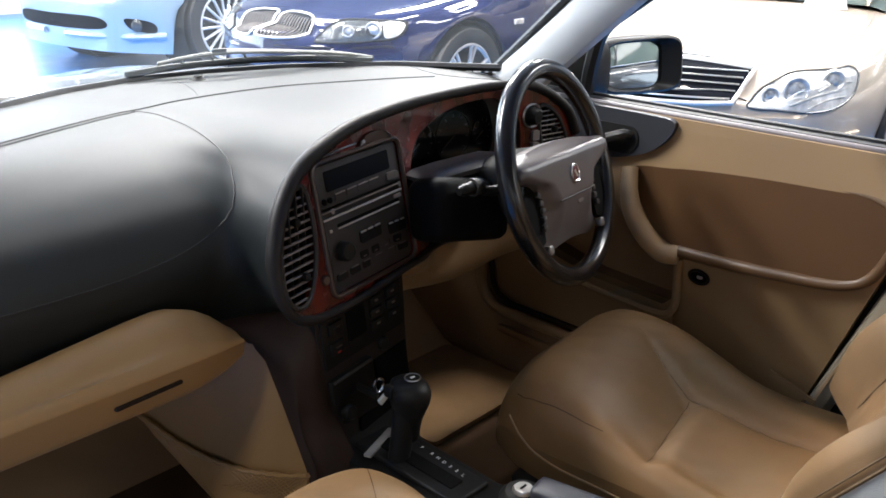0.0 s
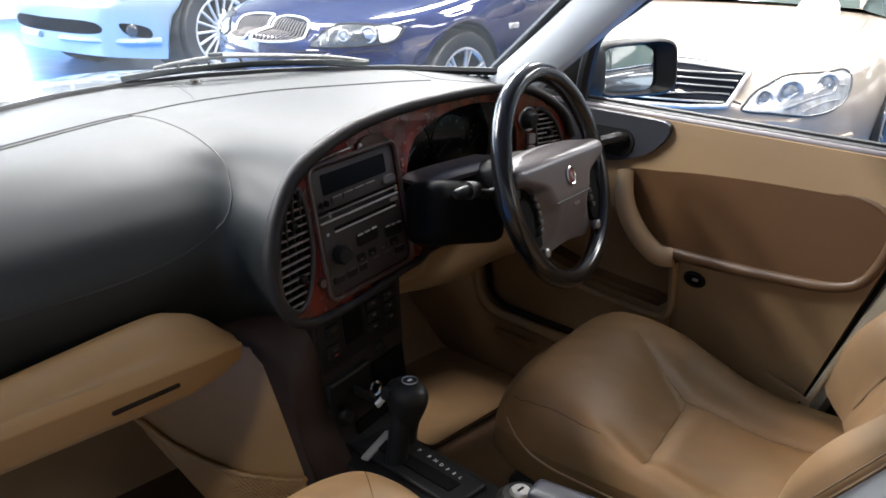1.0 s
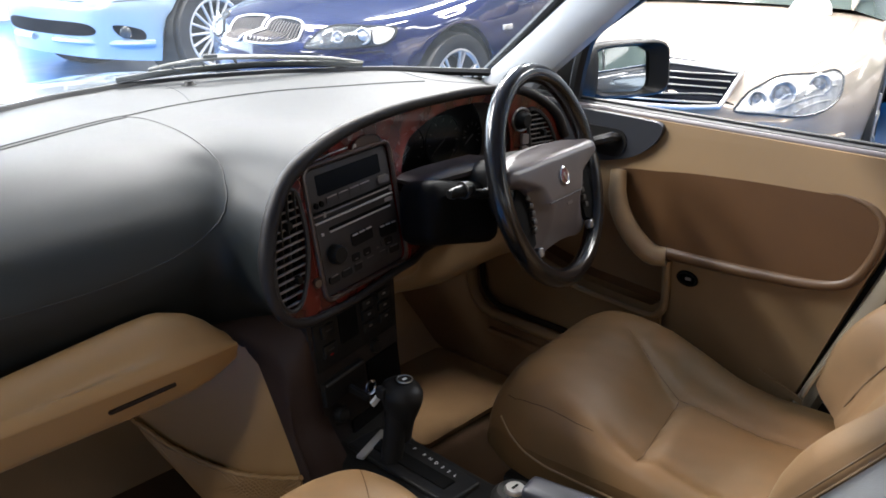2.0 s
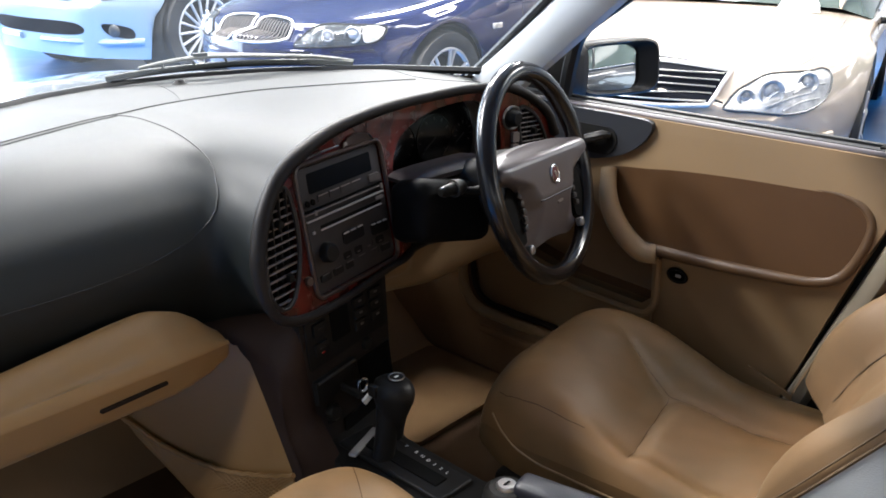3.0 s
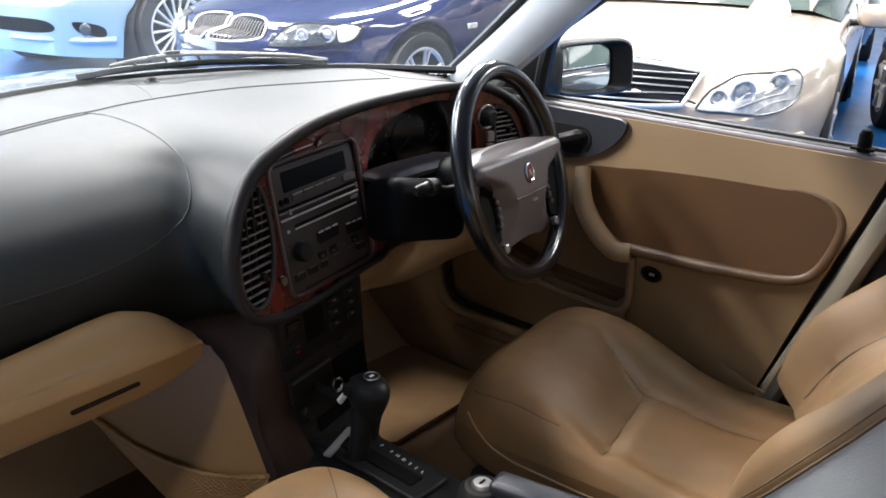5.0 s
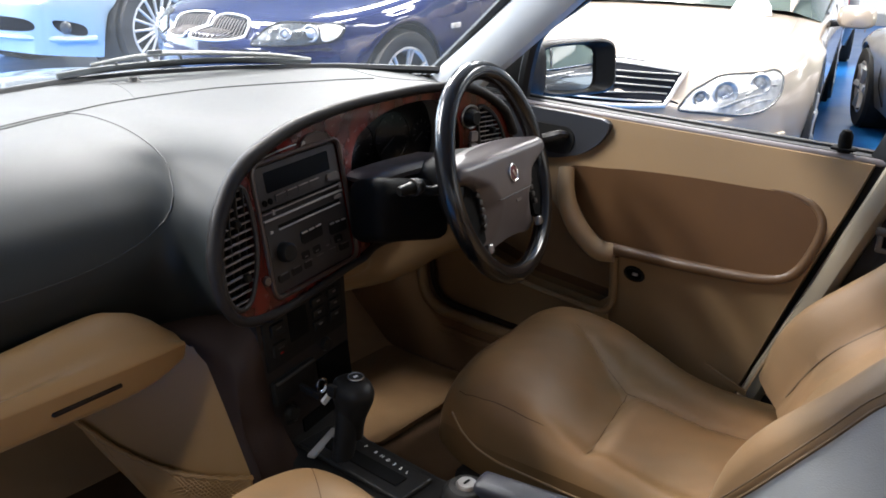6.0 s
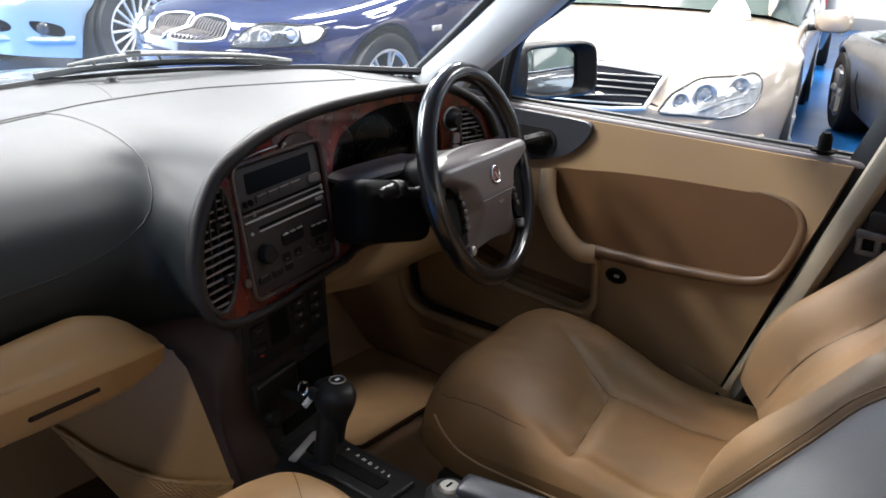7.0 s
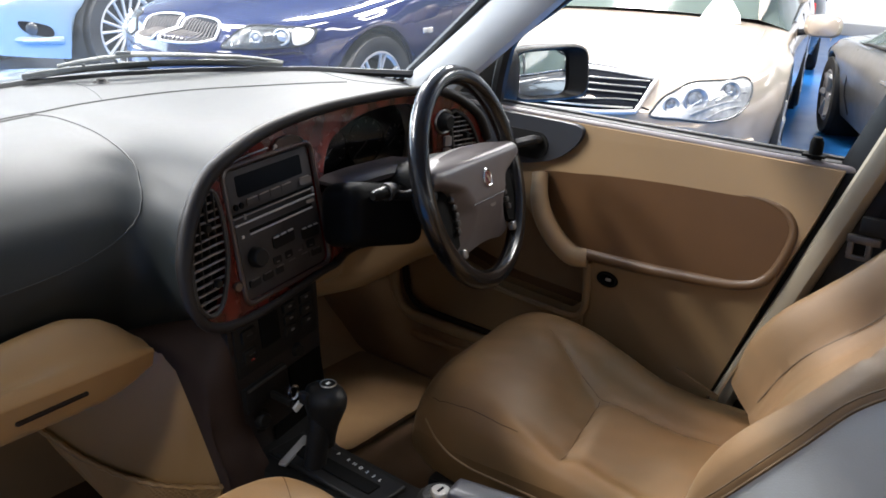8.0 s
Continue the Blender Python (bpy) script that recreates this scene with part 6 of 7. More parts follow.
def car(name, label, body_mat, spec, at, heading, scale=1.0):
    """Saloon with its nose at the origin, facing +x, left side +y. spec: sizes and front style."""
    c = thing(name, label, "car", "cars in the showroom")
    L, W, zh, zc, zr = spec["length"], spec["width"] / 2, spec["nose"], spec["cowl"], spec["roof"]
    xw1, xw2, rw = -spec["axle"], -spec["axle"] - spec["base"], spec["wheel"]
    hood, ra = spec["hood"], spec["arch"]

    def half(x):
        f = max(0.0, 1 + x / 0.75)
        b = max(0.0, (-x - L + 0.6) / 0.6)
        return W * (1 - spec.get("taper", 0.34) * f ** 2.4) * (1 - 0.20 * min(1, b) ** 2.4)

    def shoulder(x):
        return interp(-x, [0, 0.06, 0.25, 0.6, hood, hood + 0.8, L - 1.0, L], [zh - 0.14, zh - 0.05, zh + 0.00, zh + 0.06, zc - 0.07, zc - 0.03, zc, zc - 0.03])

    def crown(x):
        return interp(-x, [0, 0.05, 0.14, 0.4, 0.8, hood, hood + 0.4, L - 0.9, L - 0.1, L], [zh - 0.05, zh + 0.02, zh + 0.05, zh + 0.10, zh + 0.16, zc, zc, zc + 0.04, zc + 0.02, zc - 0.05])

    def low_edge(x):
        z = interp(-x, [0, 0.3, 0.8, L - 0.5, L], [0.21, 0.18, 0.19, 0.20, 0.28])
        for xw in (xw1, xw2):
            d = x - xw
            if abs(d) < ra:
                z = max(z, rw + math.sqrt(ra * ra - d * d))
        return z

    def half_section(x, n=22):
        w, zs, zt, zb = half(x), shoulder(x), crown(x), low_edge(x)
        zm = min(max(0.52, zb + 0.02), zs - 0.03)
        pts = [(w * 0.93, zb), (w * 0.965, zb + (zm - zb) * 0.4), (w, zm), (w * 0.985, zm + (zs - zm) * 0.55), (w * 0.95, zs - 0.012), (w * 0.90, zs + (zt - zs) * 0.30), (w * 0.72, zs + (zt - zs) * 0.66), (w * 0.40, zs + (zt - zs) * 0.93), (0.0, zt)]
        return [(p.x, p.y) for p in spline([(a, b, 0) for a, b in pts], n)]

    xs = sorted(set([round(float(v), 4) for v in list(-np.linspace(0, 0.3, 12) ** 1.0) + list(np.linspace(-0.32, -L, 150))]), reverse=True)
    rows = []
    for x in xs:
        hs = half_section(x)
        rows.append([Vector((x, y, z)) for y, z in hs] + [Vector((x, -y, z)) for y, z in reversed(hs[:-1])])
    bm = grid(rows)
    # nose and tail faces
    for x, bulge in ((xs[0], spec.get("bulge", 0.10)), (xs[-1], -0.04)):
        hs = half_section(x)
        face = []
        for y, z in hs:
            face.append([Vector((x + bulge * (1 - k * k) * (1 - 0.55 * ((z - 0.52) / 0.32) ** 2), y * k, z)) for k in np.linspace(1, -1, 15)])
        grid(face, bm)
    bmesh.ops.remove_doubles(bm, verts=bm.verts[:], dist=0.0004)
    tree = BVHTree.FromBMesh(bm)
    part("body", bm, body_mat, c)

    def throw(y, z, way=(-1, 0, 0), start=1.0):
        way = Vector(way).normalized()
        o = Vector((0, y, z)) - way * start
        if abs(way.y) > 0.02:
            o = Vector((-0.25, y, z)) - way * start
        hit, nrm, _, _ = tree.ray_cast(o, way)
        return (hit, -way) if hit else (Vector((-0.3, y, z)), -way)

    def patch(pname, loop, off, material, parent, lab="", way=(-1, 0, 0), domed=0.0, rings=6, inset=1.0):
        """Panel that follows the body: outline in (y, z), off metres proud."""
        cy, cz = sum(p[0] for p in loop) / len(loop), sum(p[1] for p in loop) / len(loop)
        rows = []
        for r in range(rings + 1):
            t = r / rings
            row = []
            for y, z in loop:
                yy, zz = cy + (y - cy) * inset * (1 - t * 0.98), cz + (z - cz) * inset * (1 - t * 0.98)
                h, n = throw(yy, zz, way)
                row.append(h + n * (off + domed * (1 - (1 - t) ** 2.2)))
            rows.append(row)
        skirt = [throw(cy + (y - cy) * inset, cz + (z - cz) * inset, way)[0] - (-Vector(way).normalized()) * 0.01 for y, z in loop]
        return part(pname, grid([skirt] + rows, wrap=True, cap=False), material, parent, lab)

    # greenhouse
    gx0, gx1 = -hood - 0.02, -L + spec["boot"]
    rf, rb = gx0 - 0.80, gx1 + 0.62

    def green(x, t):
        """Section of the cabin top: t from 0 at the waist to 1 at the roof."""
        zt = interp(-x, [-gx0, -rf, -(rf + rb) / 2, -rb, -gx1], [crown(gx0), zr - 0.02, zr, zr - 0.03, crown(gx1)])
        zb0 = shoulder(x) + 0.02
        w = half(x) * 0.93 * (1 - 0.20 * t)
        return w, zb0 + (max(zt, zb0 + 0.01) - zb0) * t

    rows = []
    gxs = np.linspace(gx0, gx1, 44)
    for x in gxs:
        r = []
        for t in (0, 0.35, 0.7, 0.88, 0.96):
            w, z = green(x, t)
            r.append(Vector((x, w, z)))
        w, z = green(x, 1.0)
        for s in (0.82, 0.5, 0.0):
            r.append(Vector((x, w * s, z + 0.02 * (1 - s))))
        rows.append(r + [Vector((p.x, -p.y, p.z)) for p in reversed(r[:-1])])
    part("cabin_glass", grid(rows), CAR_GLASS, c, "tinted windows")
    roof = []
    for x in np.linspace(rf + 0.05, rb - 0.05, 20):
        w, z = green(x, 0.93)
        w1, z1 = green(x, 1.0)
        half_r = [Vector((x, w + 0.004, z)), Vector((x, w1 * 0.9 + 0.004, z1 + 0.008)), Vector((x, w1 * 0.6, z1 + 0.020)), Vector((x, 0, z1 + 0.028))]
        roof.append(half_r + [Vector((p.x, -p.y, p.z)) for p in reversed(half_r[:-1])])
    part("roof", grid(roof), body_mat, c)
    for sy in (1, -1):
        for xa, xb, wd in ((gx0 + 0.02, rf, 0.030), (gx1, rb, 0.045)):
            pts = []
            for k in range(9):
                x = xa + (xb - xa) * k / 8
                w, z = green(x, 0.97)
                pts.append(Vector((x, sy * (w + 0.004), z + 0.004)))
            part("roof_pillar", tube(pts, [0.006, wd * 0.7] + [wd] * 7, 8), body_mat, c)
        xm = (rf + rb) / 2
        part("door_pillar", tube([Vector((xm, sy * (green(xm, t)[0] + 0.002), green(xm, t)[1])) for t in (0, 0.5, 0.97)], 0.03, 6), body_mat, c)
        pts = [Vector((x, sy * (green(x, 0.0)[0] + 0.012), green(x, 0)[1] + 0.005)) for x in np.linspace(gx0 - 0.3, gx1 + 0.2, 14)]
        part("waist_strip", tube(pts, 0.009, 6), CHROME if spec.get("chrome") else RUBBER, c)
        mx = gx0 - spec.get("mirror", 0.42)
        w, z = half(mx), shoulder(mx) + 0.10 - spec.get("mirror_drop", 0.0)
        rows = []
        for k, (q, d) in enumerate(((0.3, 0.10), (0.8, 0.085), (1.0, 0.045), (1.0, 0.0), (0.9, -0.02))):
            rows.append([Vector((mx + d, sy * (w + 0.10 + 0.105 * q * abs(math.cos(a)) ** 0.6 * (1 if math.cos(a) > 0 else -1)), z + 0.065 * q * abs(math.sin(a)) ** 0.7 * (1 if math.sin(a) > 0 else -1))) for a in (2 * math.pi * j / 20 for j in range(20))])
        dm = part("door_mirror", grid(rows, wrap=True, cap=True), body_mat, c)
        part("mirror_arm", tube([Vector((mx + 0.02, sy * (w - 0.06), z - 0.05)), Vector((mx + 0.03, sy * (w + 0.05), z - 0.03))], 0.02, 8), RUBBER, dm)
        for xh in (gx0 - 1.0, gx0 - 1.95):
            part("door_handle", tube([Vector((xh, sy * (half(xh) * 0.985 + 0.018), shoulder(xh) - 0.13)), Vector((xh - 0.2, sy * (half(xh) * 0.985 + 0.018), shoulder(xh) - 0.125))], 0.012, 6), body_mat, c)
        for xj in (gx0 - 0.15, gx0 - 1.15, gx0 - 2.05):
            part("door_gap", tube([Vector((xj + 0.03 * math.sin(3 * t), sy * (interp(t, [0, 0.35, 0.7, 1], [half(xj) * 0.945, half(xj) * 0.997, half(xj) * 0.988, half(xj) * 0.955]) + 0.001), 0.24 + (shoulder(xj) - 0.26) * t)) for t in np.linspace(0, 1, 8)], 0.004, 5), ARCH, c)
        if spec.get("moulding", True):
            part("side_moulding", tube([Vector((x, sy * (half(x) * 1.0 + 0.004), 0.50)) for x in np.linspace(xw1 - ra - 0.06, xw2 + ra + 0.06, 12)], 0.018, 6), body_mat, c)
        # bonnet shut line
        pts = []
        for x in np.linspace(-0.10, -hood, 14):
            y = half(x) * 0.80
            h, n, _, _ = tree.ray_cast(Vector((x, sy * y, 3)), Vector((0, 0, -1)))
            if h:
                pts.append(h + Vector((0, 0, 0.001)))
        part("bonnet_gap", tube(pts, 0.002, 5), body_mat, c)
    # wheels
    for xw in (xw1, xw2):
        for sy in (1, -1):
            yy = W - 0.115
            m = Matrix.Translation((xw, sy * yy, rw)) @ Matrix.Rotation(spec.get("steer", 0.0) if xw == xw1 else 0.0, 4, "Z") @ Matrix.Rotation(radians(-90 * sy), 4, "X")
            tw = 0.112
            rr = spec["rim"]
            wheel_ob = part("wheel", lathe([(rr, -tw), (rw * 0.96, -tw), (rw, -tw * 0.7), (rw, tw * 0.7), (rw * 0.965, tw * 0.98), (rr + 0.02, tw * 1.0), (rr, tw * 0.92), (rr - 0.01, tw * 0.7)], 48, m), TYRE, c, "black tyre on alloy rim")
            part("rim", lathe([(rr, tw * 0.93), (rr - 0.012, tw * 0.95), (rr - 0.026, tw * 0.80)], 48, m), ALLOY, wheel_ob)
            part("rim_well", lathe([(rr - 0.026, tw * 0.80), (rr - 0.04, 0.0), (rr - 0.04, -tw)], 48, m), RIM_WELL, wheel_ob)
            part("rim_back", lathe([(0, -0.02), (rr - 0.03, -0.02)], 32, m), ARCH, wheel_ob)
            ns = spec["spokes"]
            for k in range(ns):
                a = 2 * math.pi * k / ns
                for da in spec["fork"]:
                    p0 = m @ Vector((0.04 * math.cos(a), 0.04 * math.sin(a), tw * 0.75))
                    p1 = m @ Vector(((rr - 0.015) * math.cos(a + da), (rr - 0.015) * math.sin(a + da), tw * 0.86))
                    part("spoke", tube([p0, p0.lerp(p1, 0.5), p1], spec["spoke"], 6), ALLOY, wheel_ob)
            part("hub_cap", lathe([(0, tw * 0.95), (0.03, tw * 0.93), (0.065, tw * 0.82), (0.07, tw * 0.5)], 24, m), ALLOY, wheel_ob)
            ml = Matrix.Translation((xw, sy * (W - 0.36), rw)) @ Matrix.Rotation(radians(-90 * sy), 4, "X")
            part("arch_liner", lathe([(0.02, 0.0), (ra - 0.004, 0.0), (ra - 0.004, 0.33)], 40, ml), ARCH, c)
            pts = []
            for k in range(25):
                t = math.pi * k / 24
                x = xw + (ra + 0.006) * math.cos(t)
                pts.append(Vector((x, sy * (half(x) * (0.935 if spec.get("flat_arch") else 0.95)), rw + (ra + 0.006) * math.sin(t))))
    # under body
    part("underbody", rbox((-L / 2, 0, 0.24), (L - 0.5, W * 1.5, 0.10), 0.03), ARCH, c)
    spec["front"](c, patch, throw, spec, body_mat)
    c.matrix_basis = Matrix.Translation(at) @ Matrix.Rotation(heading, 4, "Z") @ Matrix.Scale(scale, 4)
    return c


def curve2(pts, n=40):
    return [(p.x, p.y) for p in spline([(a, b, 0) for a, b in pts], n, True)]


def bars(c, patch, throw, y0, y1, zs, material, parent, thick=0.008, off=0.012, fy=None, way=(-1, 0, 0)):
    for z in zs:
        a, b = (y0, y1) if fy is None else fy(z)
        pts = []
        for y in np.linspace(a, b, 14):
            h, n = throw(float(y), z, way)
            pts.append(h + n * off)
        part("grille_bar", tube(pts, thick, 6), material, parent)


def front_star(c, patch, throw, spec, body_mat):
    """Broad slatted grille and oval twin headlights."""
    def edge(z):
        return 0.354 + 0.40 * (z - 0.590)

    loop = [(-edge(0.59), 0.590), (-0.2, 0.580), (0, 0.578), (0.2, 0.580), (edge(0.59), 0.590), (edge(0.65), 0.65), (edge(0.722), 0.722), (0.2, 0.744), (0, 0.751), (-0.2, 0.744), (-edge(0.722), 0.722), (-edge(0.65), 0.65)]
    fine = []
    for (a, b), (a2, b2) in zip(loop, loop[1:] + loop[:1]):
        fine += [(a + (a2 - a) * t, b + (b2 - b) * t) for t in (0, 0.25, 0.5, 0.75)]
    g = patch("grille", fine, 0.014, GRILLE_BLACK, c, "black slatted grille in a chrome frame")
    pts = [throw(y, z)[0] + Vector((0.018, 0, 0)) for y, z in fine]
    part("grille_frame", tube(pts, 0.010, 8, True), CAR_CHROME, g, "chrome grille frame")
    top_bar = [throw(float(y), 0.736 - 0.13 * y * y)[0] + Vector((0.016, 0, 0)) for y in np.linspace(-0.40, 0.40, 18)]
    part("grille_crown", tube(top_bar, 0.014, 8), CAR_CHROME, g, "broad chrome upper edge")
    bars(c, patch, throw, 0, 0, [0.606, 0.632, 0.658, 0.684, 0.708], SATIN, g, 0.0040, 0.024, lambda z: (-edge(z) + 0.02, edge(z) - 0.02))
    part("bonnet_badge", lathe([(0, 0.004), (0.03, 0.003), (0.033, 0.0)], 24, Matrix.Translation(throw(0, 0.80)[0] + Vector((0.002, 0, 0))) @ Matrix.Rotation(radians(70), 4, "Y")), REFLECT, c, "round silver badge")
    for sy in (1, -1):
        way = (-1, -0.45 * sy, 0)
        loop = curve2([(sy * a, b) for a, b in ((0.278, 0.578), (0.310, 0.612), (0.365, 0.658), (0.481, 0.705), (0.625, 0.714), (0.70, 0.717), (0.780, 0.723), (0.813, 0.692), (0.785, 0.624), (0.726, 0.584), (0.645, 0.563), (0.537, 0.559), (0.407, 0.567), (0.33, 0.568))], 48)
        lamp = patch("headlight", loop, 0.004, LAMP_BOWL, c, "clear oval twin headlight", way)
        part("lamp_edge", tube([throw(y, z, way)[0] + Vector((0.004, 0.002 * sy, 0)) for y, z in loop], 0.0055, 6, True), LAMP_DARK, lamp)
        for (y, z, r) in ((0.492, 0.650, 0.056), (0.672, 0.680, 0.048), (0.380, 0.625, 0.038)):
            h, n = throw(sy * y, z, way)
            q = n.to_track_quat("Z", "Y").to_matrix().to_4x4()
            mm = Matrix.Translation(h + n * 0.004) @ q
            part("projector_ring", lathe([(r, 0.0), (r, 0.014), (r - 0.006, 0.018), (r - 0.012, 0.010), (r * 0.6, 0.004)], 28, mm), REFLECT, lamp)
            part("projector", lathe([(0, 0.018), (r * 0.35, 0.015), (r * 0.6, 0.005)], 24, mm), LAMP_MID, lamp)
        for (y0, z0), (y1, z1) in (((0.47, 0.588), (0.72, 0.640)), ((0.55, 0.574), (0.74, 0.612)), ((0.60, 0.640), (0.775, 0.668))):
            rib = [throw(sy * (y0 + (y1 - y0) * t), z0 + (z1 - z0) * t + 0.012 * math.sin(math.pi * t), way)[0] + Vector((0.009, 0, 0)) for t in np.linspace(0, 1, 8)]
            part("lens_rib", tube(rib, 0.0045, 6), REFLECT, lamp)
        gl = patch("lamp_glass", loop, 0.008, GLASS_LAMP, lamp, "clear lamp glass", way, domed=0.026)
        gl.visible_shadow = False
        pts = [throw(sy * y, z, (-1, -0.2 * sy, 0))[0] + Vector((0.004, 0, 0)) for y, z in ((0.314, 0.607), (0.330, 0.604), (0.350, 0.598))]
        part("panel_gap", tube(pts, 0.004, 5), ARCH, c)
        pts = [throw(sy * y, z, (-1, -0.35 * sy, 0))[0] + Vector((0.005, 0.003 * sy, 0)) for y, z in ((0.2, 0.43), (0.5, 0.435), (0.75, 0.44), (0.84, 0.445))]
        part("bumper_strip", tube(pts, 0.014, 8), body_mat, c)
        patch("lower_intake", curve2([(sy * a, b) for a, b in ((0.45, 0.26), (0.72, 0.28), (0.74, 0.36), (0.45, 0.35))], 24), 0.003, GRILLE_BLACK, c, "", (-1, -0.2 * sy, 0))


def front_kidney(c, patch, throw, spec, body_mat):
    """Twin kidney grilles, slanted headlights, lower intakes with fog lamps."""
    for sy in (1, -1):
        loop = curve2([(sy * a, b) for a, b in ((0.024, 0.650), (0.022, 0.730), (0.045, 0.755), (0.13, 0.759), (0.25, 0.752), (0.325, 0.730), (0.340, 0.685), (0.325, 0.646), (0.22, 0.632), (0.07, 0.634))], 36)
        k = patch("kidney_grille", loop, 0.004, GRILLE_BLACK, c, "kidney grille with chrome frame")
        part("kidney_frame", tube([throw(y, z)[0] + Vector((0.010, 0, 0)) for y, z in loop], 0.0078, 8, True), CAR_CHROME, k)
        for j in range(11):
            y = sy * (0.044 + 0.026 * j)
            part("grille_bar", tube([throw(y, float(z))[0] + Vector((0.010, 0, 0)) for z in np.linspace(0.640, 0.750 - 0.0016 * j, 6)], 0.0040, 5), BUTTON, k)
        way = (-1, -0.5 * sy, 0)
        loop = curve2([(sy * a, b) for a, b in ((0.280, 0.620), (0.328, 0.675), (0.400, 0.724), (0.490, 0.742), (0.682, 0.740), (0.840, 0.735), (0.868, 0.712), (0.845, 0.668), (0.781, 0.638), (0.621, 0.625), (0.398, 0.616))], 44)
        lamp = patch("headlight", loop, 0.004, LAMP_DARK, c, "clear twin-round headlight", way)
        part("lamp_edge", tube([throw(y, z, way)[0] + Vector((0.004, 0.002 * sy, 0)) for y, z in loop], 0.006, 6, True), ARCH, lamp)
        for y, z, r in ((0.515, 0.684, 0.036), (0.670, 0.688, 0.050)):
            h, n = throw(sy * y, z, way)
            mm = Matrix.Translation(h + n * 0.004) @ n.to_track_quat("Z", "Y").to_matrix().to_4x4()
            part("lamp_ring", lathe([(r, 0.0), (r, 0.014), (r - 0.006, 0.018), (r - 0.010, 0.010), (r * 0.62, 0.004)], 28, mm), LAMP_MID, lamp)
            part("projector", lathe([(0, 0.020), (r * 0.4, 0.016), (r * 0.62, 0.004)], 24, mm), REFLECT, lamp)
        loop2 = curve2([(sy * a, b) for a, b in ((0.740, 0.650), (0.735, 0.730), (0.82, 0.732), (0.855, 0.712), (0.835, 0.668), (0.79, 0.645))], 20)
        patch("indicator", loop2, 0.008, REFLECT, lamp, "", way)
        gl = patch("lamp_glass", loop, 0.008, GLASS_LAMP, lamp, "clear lamp glass", way, domed=0.028)
        gl.visible_shadow = False
        # lower intake and fog lamp
        loop = curve2([(sy * a, b) for a, b in ((0.550, 0.432), (0.64, 0.428), (0.73, 0.402), (0.755, 0.362), (0.735, 0.332), (0.66, 0.340), (0.58, 0.368))], 32)
        f = patch("fog_intake", loop, 0.004, GRILLE_BLACK, c, "dark lower intake", way)
        h, n = throw(sy * 0.625, 0.388, way)
        mm = Matrix.Translation(h + n * 0.004) @ n.to_track_quat("Z", "Y").to_matrix().to_4x4()
        part("fog_lamp", lathe([(0, 0.018), (0.03, 0.015), (0.042, 0.006), (0.045, 0.0)], 24, mm), LAMP_DARK, f)
        pts = [throw(sy * y, z, (-1, -0.4 * sy, 0))[0] + Vector((0.004, 0.003 * sy, 0)) for y, z in ((0.02, 0.588), (0.3, 0.585), (0.6, 0.590), (0.80, 0.60))]
        part("bumper_gap", tube(pts, 0.004, 5), ARCH, c)
        pts = [throw(sy * y, z, (-1, -0.4 * sy, 0))[0] + Vector((0.006, 0.004 * sy, 0)) for y, z in ((0.0, 0.318), (0.3, 0.318), (0.6, 0.312), (0.8, 0.308))]
        part("chin_strip", tube(pts, 0.024, 8), body_mat, c)
    patch("centre_intake", curve2([(-0.50, 0.365), (-0.47, 0.440), (0, 0.45), (0.47, 0.440), (0.50, 0.365), (0, 0.355)], 36), 0.004, GRILLE_BLACK, c, "dark centre intake")
    for sy in (1, -1):
        h, n = throw(0.0, 0.0)
        yy = spec["width"] / 2
        part("side_repeater", rbox((-spec["axle"] - 0.50, sy * (yy - 0.004), 0.66), (0.10, 0.015, 0.035), 0.006), REFLECT, c, "clear side repeater")


def front_plain(c, patch, throw, spec, body_mat):
    """Rounded sports nose, seen only at a corner."""
    for sy in (1, -1):
        way = (-1, -0.5 * sy, 0)
        lamp = patch("headlight", curve2([(sy * a, b) for a, b in ((0.50, 0.60), (0.56, 0.67), (0.72, 0.70), (0.80, 0.68), (0.76, 0.62), (0.62, 0.585))], 32), 0.006, REFLECT, c, "clear headlight", way)
        part("wing_badge", lathe([(0, 0.004), (0.018, 0.003), (0.02, 0.0)], 18, Matrix.Translation((-0.60, sy * (spec["width"] / 2 - 0.004), 0.64)) @ Matrix.Rotation(radians(-90 * sy), 4, "X")), CHROME, c)
    patch("grille", curve2([(-0.35, 0.50), (-0.35, 0.62), (0.35, 0.62), (0.35, 0.50)], 28), 0.004, GRILLE_BLACK, c)
    L = spec["length"]
    for sy in (1, -1):
        part("tail_light", rbox((-L + 0.02, sy * (spec["width"] / 2 * 0.72), 0.80), (0.10, 0.24, 0.16), 0.03, 3), RED_LENS, c, "red tail light")


SALOON = dict(length=4.9, width=1.84, nose=0.70, cowl=0.98, roof=1.43, axle=0.90, base=2.95, wheel=0.335, hood=1.45, boot=0.72, arch=0.375, rim=0.225, spokes=9, fork=(0.0,), spoke=0.022, chrome=True)
CHAMPAGNE = paint("champagne_paint", (0.52, 0.43, 0.345))
NAVY = mat("navy_paint", (0.003, 0.006, 0.042), 0.08, metal=0.0, vary=0.03, scale=4, coat=0.25, spec=0.5, second=(0.002, 0.005, 0.034))
ICE = paint("ice_silver_paint", (0.27, 0.35, 0.40))
SILVER = paint("silver_paint", (0.15, 0.15, 0.147))
GREYP = paint("dark_grey_paint", (0.022, 0.023, 0.024))
BLACKP = paint("black_paint", (0.012, 0.013, 0.018))
CHR = math.atan2(-0.31, -0.95)
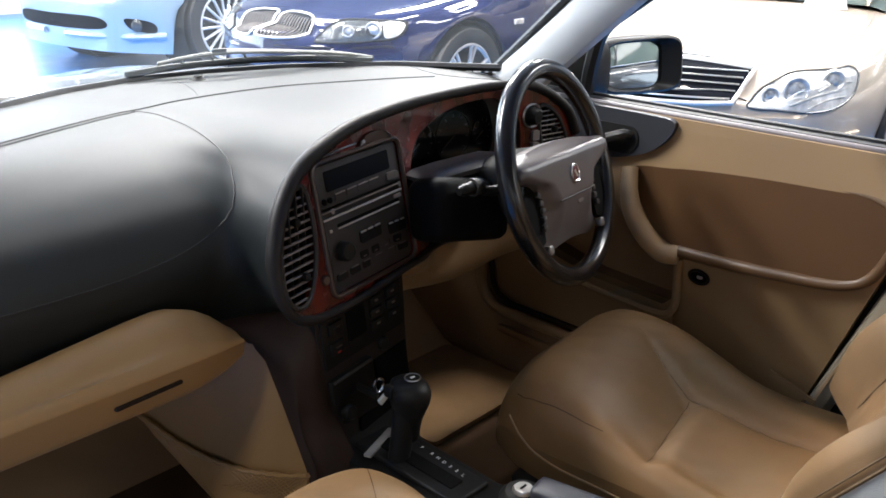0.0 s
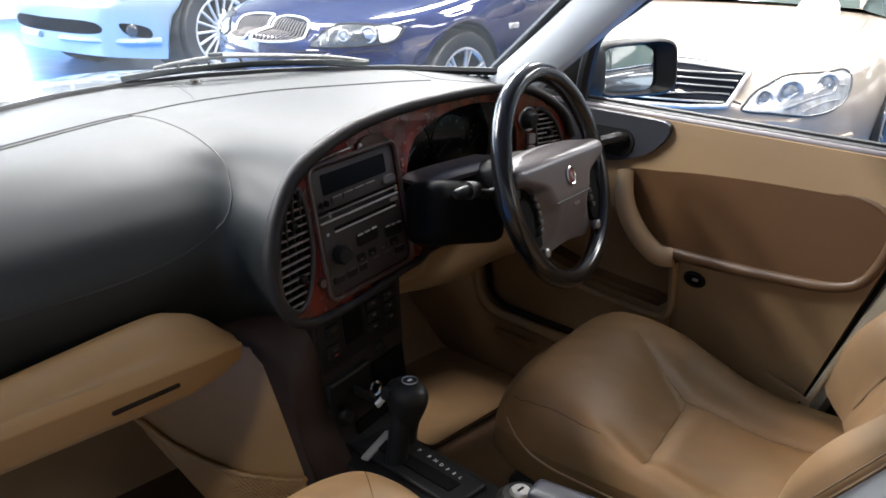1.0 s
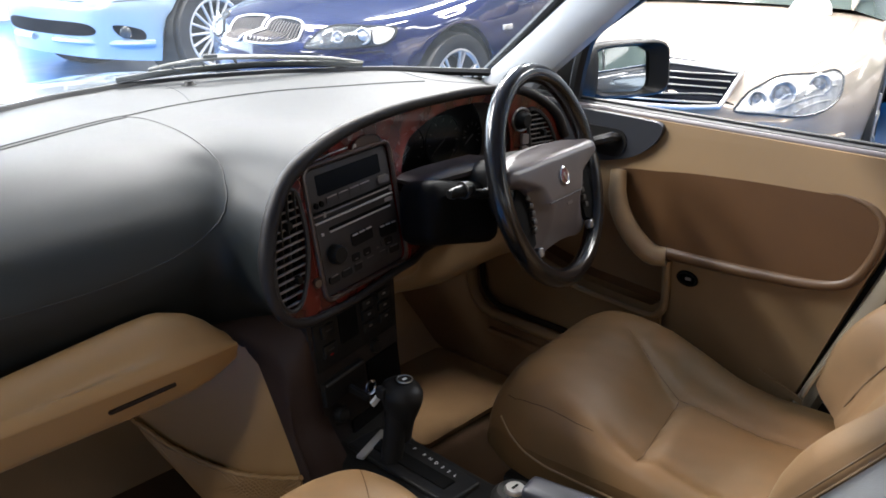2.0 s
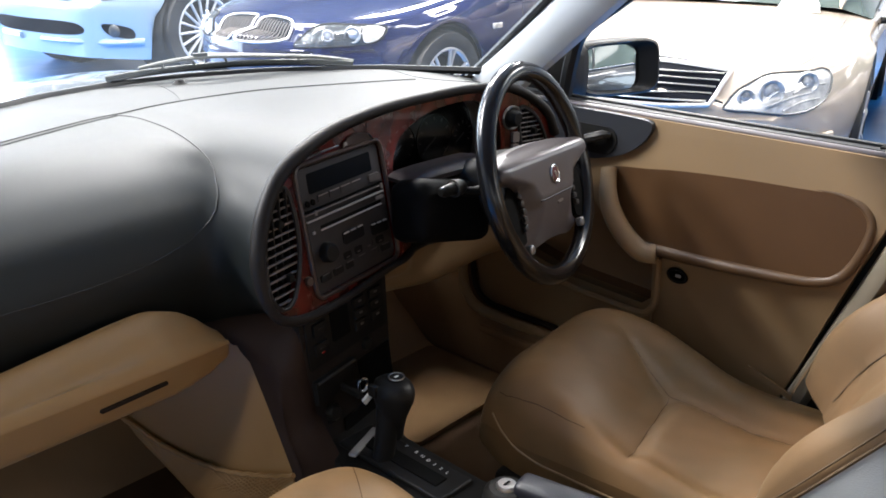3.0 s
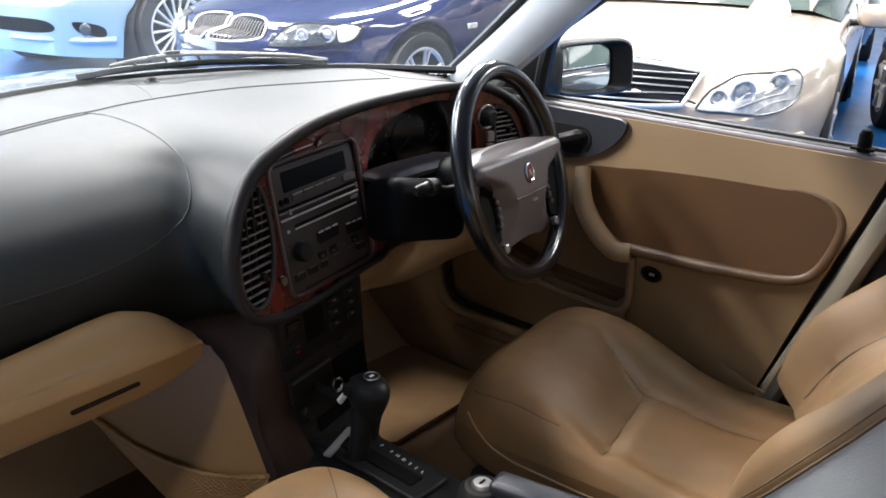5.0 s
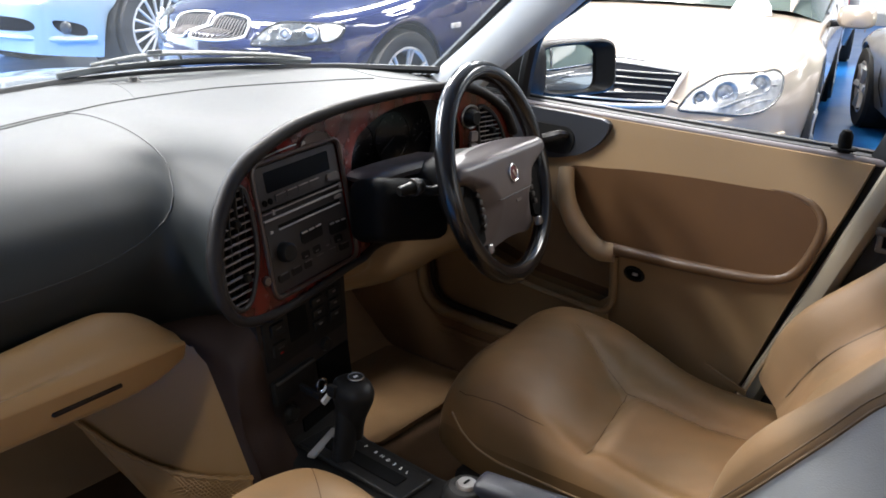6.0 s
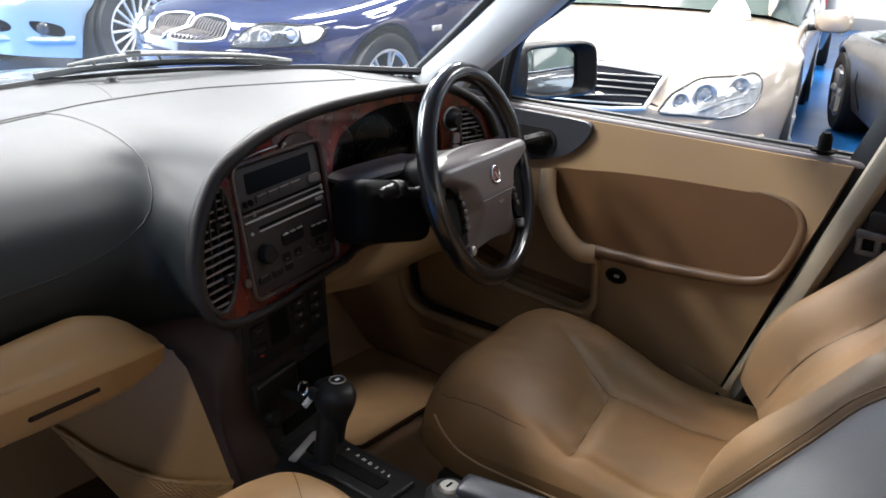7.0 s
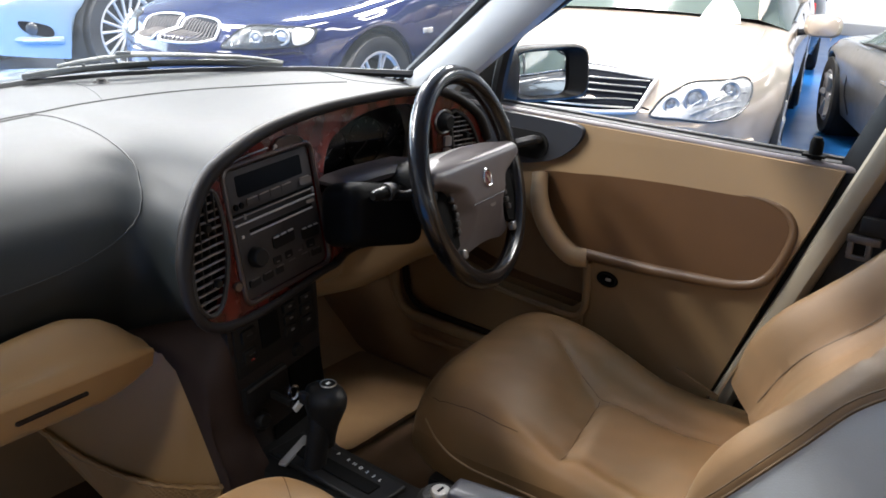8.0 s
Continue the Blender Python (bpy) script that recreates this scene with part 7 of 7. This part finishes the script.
car("champagne_saloon", "champagne metallic saloon with slatted chrome grille", CHAMPAGNE, dict(SALOON, front=front_star, moulding=False, width=1.86, length=5.0, nose=0.69, cowl=0.875, roof=1.33, mirror_drop=0.10), (2.625, 1.167, 0), CHR - radians(3.0))
car("navy_coupe", "navy blue metallic coupe with kidney grilles", NAVY, dict(SALOON, front=front_kidney, length=4.6, width=1.87, nose=0.72, spokes=7, fork=(-0.10, 0.10), spoke=0.011, rim=0.235, chrome=False, taper=0.42, bulge=0.17, axle=0.80), (2.42, 3.77, 0), radians(-177))
car("ice_silver_saloon", "pale silver-blue saloon with many-spoked wheels", ICE, dict(SALOON, front=front_kidney, spokes=18, spoke=0.010, rim=0.245, wheel=0.345, axle=0.72), (2.39, 6.80, 0), radians(-173), 1.2)
car("silver_coupe", "silver coupe beside the champagne saloon", SILVER, dict(SALOON, front=front_plain, moulding=False, length=3.85, width=1.70, base=2.40, axle=0.75, wheel=0.27, arch=0.285, rim=0.178, hood=1.15, boot=0.55, nose=0.57, cowl=0.74, roof=1.16, spokes=6, spoke=0.03, chrome=False, mirror=2.3), (6.74, 0.41, 0), radians(26))
car("black_saloon", "black saloon at the back of the hall with red tail lights", BLACKP, dict(SALOON, front=front_plain, length=4.6), (11.55, 3.48, 0), CHR + math.pi, 0.8)
car("grey_saloon", "dark grey saloon behind the driver's side", GREYP, dict(SALOON, front=front_plain, cowl=0.92, roof=1.38), (5.3, -2.5, 0), radians(30))

# price card on the champagne saloon
card = thing("price_card", "white paper price card leaning on a car's windscreen", "card")
turn = Matrix.Rotation(CHR, 3, "Z") @ Matrix.Rotation(radians(-38), 3, "Y")
bm = bmesh.new()
outline = [(-0.115, -0.075), (0.115, -0.075), (0.105, -0.02), (0.055, 0.065), (0.0, 0.078), (-0.05, 0.07), (-0.085, 0.0)]
vs = [bm.verts.new(turn @ Vector((0.0, a, b)) + Vector((4.075, 1.045, 0.917))) for a, b in outline]
bm.faces.new(vs)
part("sheet", thicken(bm, turn @ Vector((1, 0, 0)), 0.003), WHITE_INK, card, smooth=False)

# nose, wheels and rear window of the saloon itself
rows = []
for k in range(8):
    t = k / 7
    rows.append([Vector((0.78 * s * 0.90 * (1 - 0.02 * t), (1.95 - 0.22 * s * s * 0.8 - 0.10 * abs(s) ** 3) * (1 - t) + (2.055 - 0.16 * s * s) * t, (0.86 - 0.08 * s ** 4) * (1 - t) + 0.62 * t)) for s in np.linspace(-1, 1, 21)])
part("nose_panel", grid(rows), SAAB, body, "dark glossy nose panel")
for sx in (1, -1):
    for y in (1.15, -1.62):
        m = Matrix.Translation((sx * 0.765, y, 0.31)) @ Matrix.Rotation(radians(90 * sx), 4, "Y")
        own_wheel = part("wheel", lathe([(0.20, -0.10), (0.30, -0.10), (0.31, -0.07), (0.31, 0.07), (0.30, 0.096), (0.21, 0.10), (0.20, 0.09)], 40, m), TYRE, body, "black tyre on alloy rim")
        part("rim", lathe([(0.20, 0.09), (0.185, 0.085), (0.16, 0.05), (0.06, 0.065), (0.0, 0.07)], 36, m), ALLOY, own_wheel)
rows = [[Vector((x, -1.98 - 0.55 * t, 1.375 - 0.36 * t ** 1.2 - 0.02 * (x / 0.6) ** 2)) for x in np.linspace(-0.58 - 0.08 * t, 0.58 + 0.08 * t, 9)] for t in np.linspace(0, 1, 7)]
rear_glass = part("rear_window", grid(rows), GLASS, shell, "clear rear window")
rear_glass.visible_shadow = False
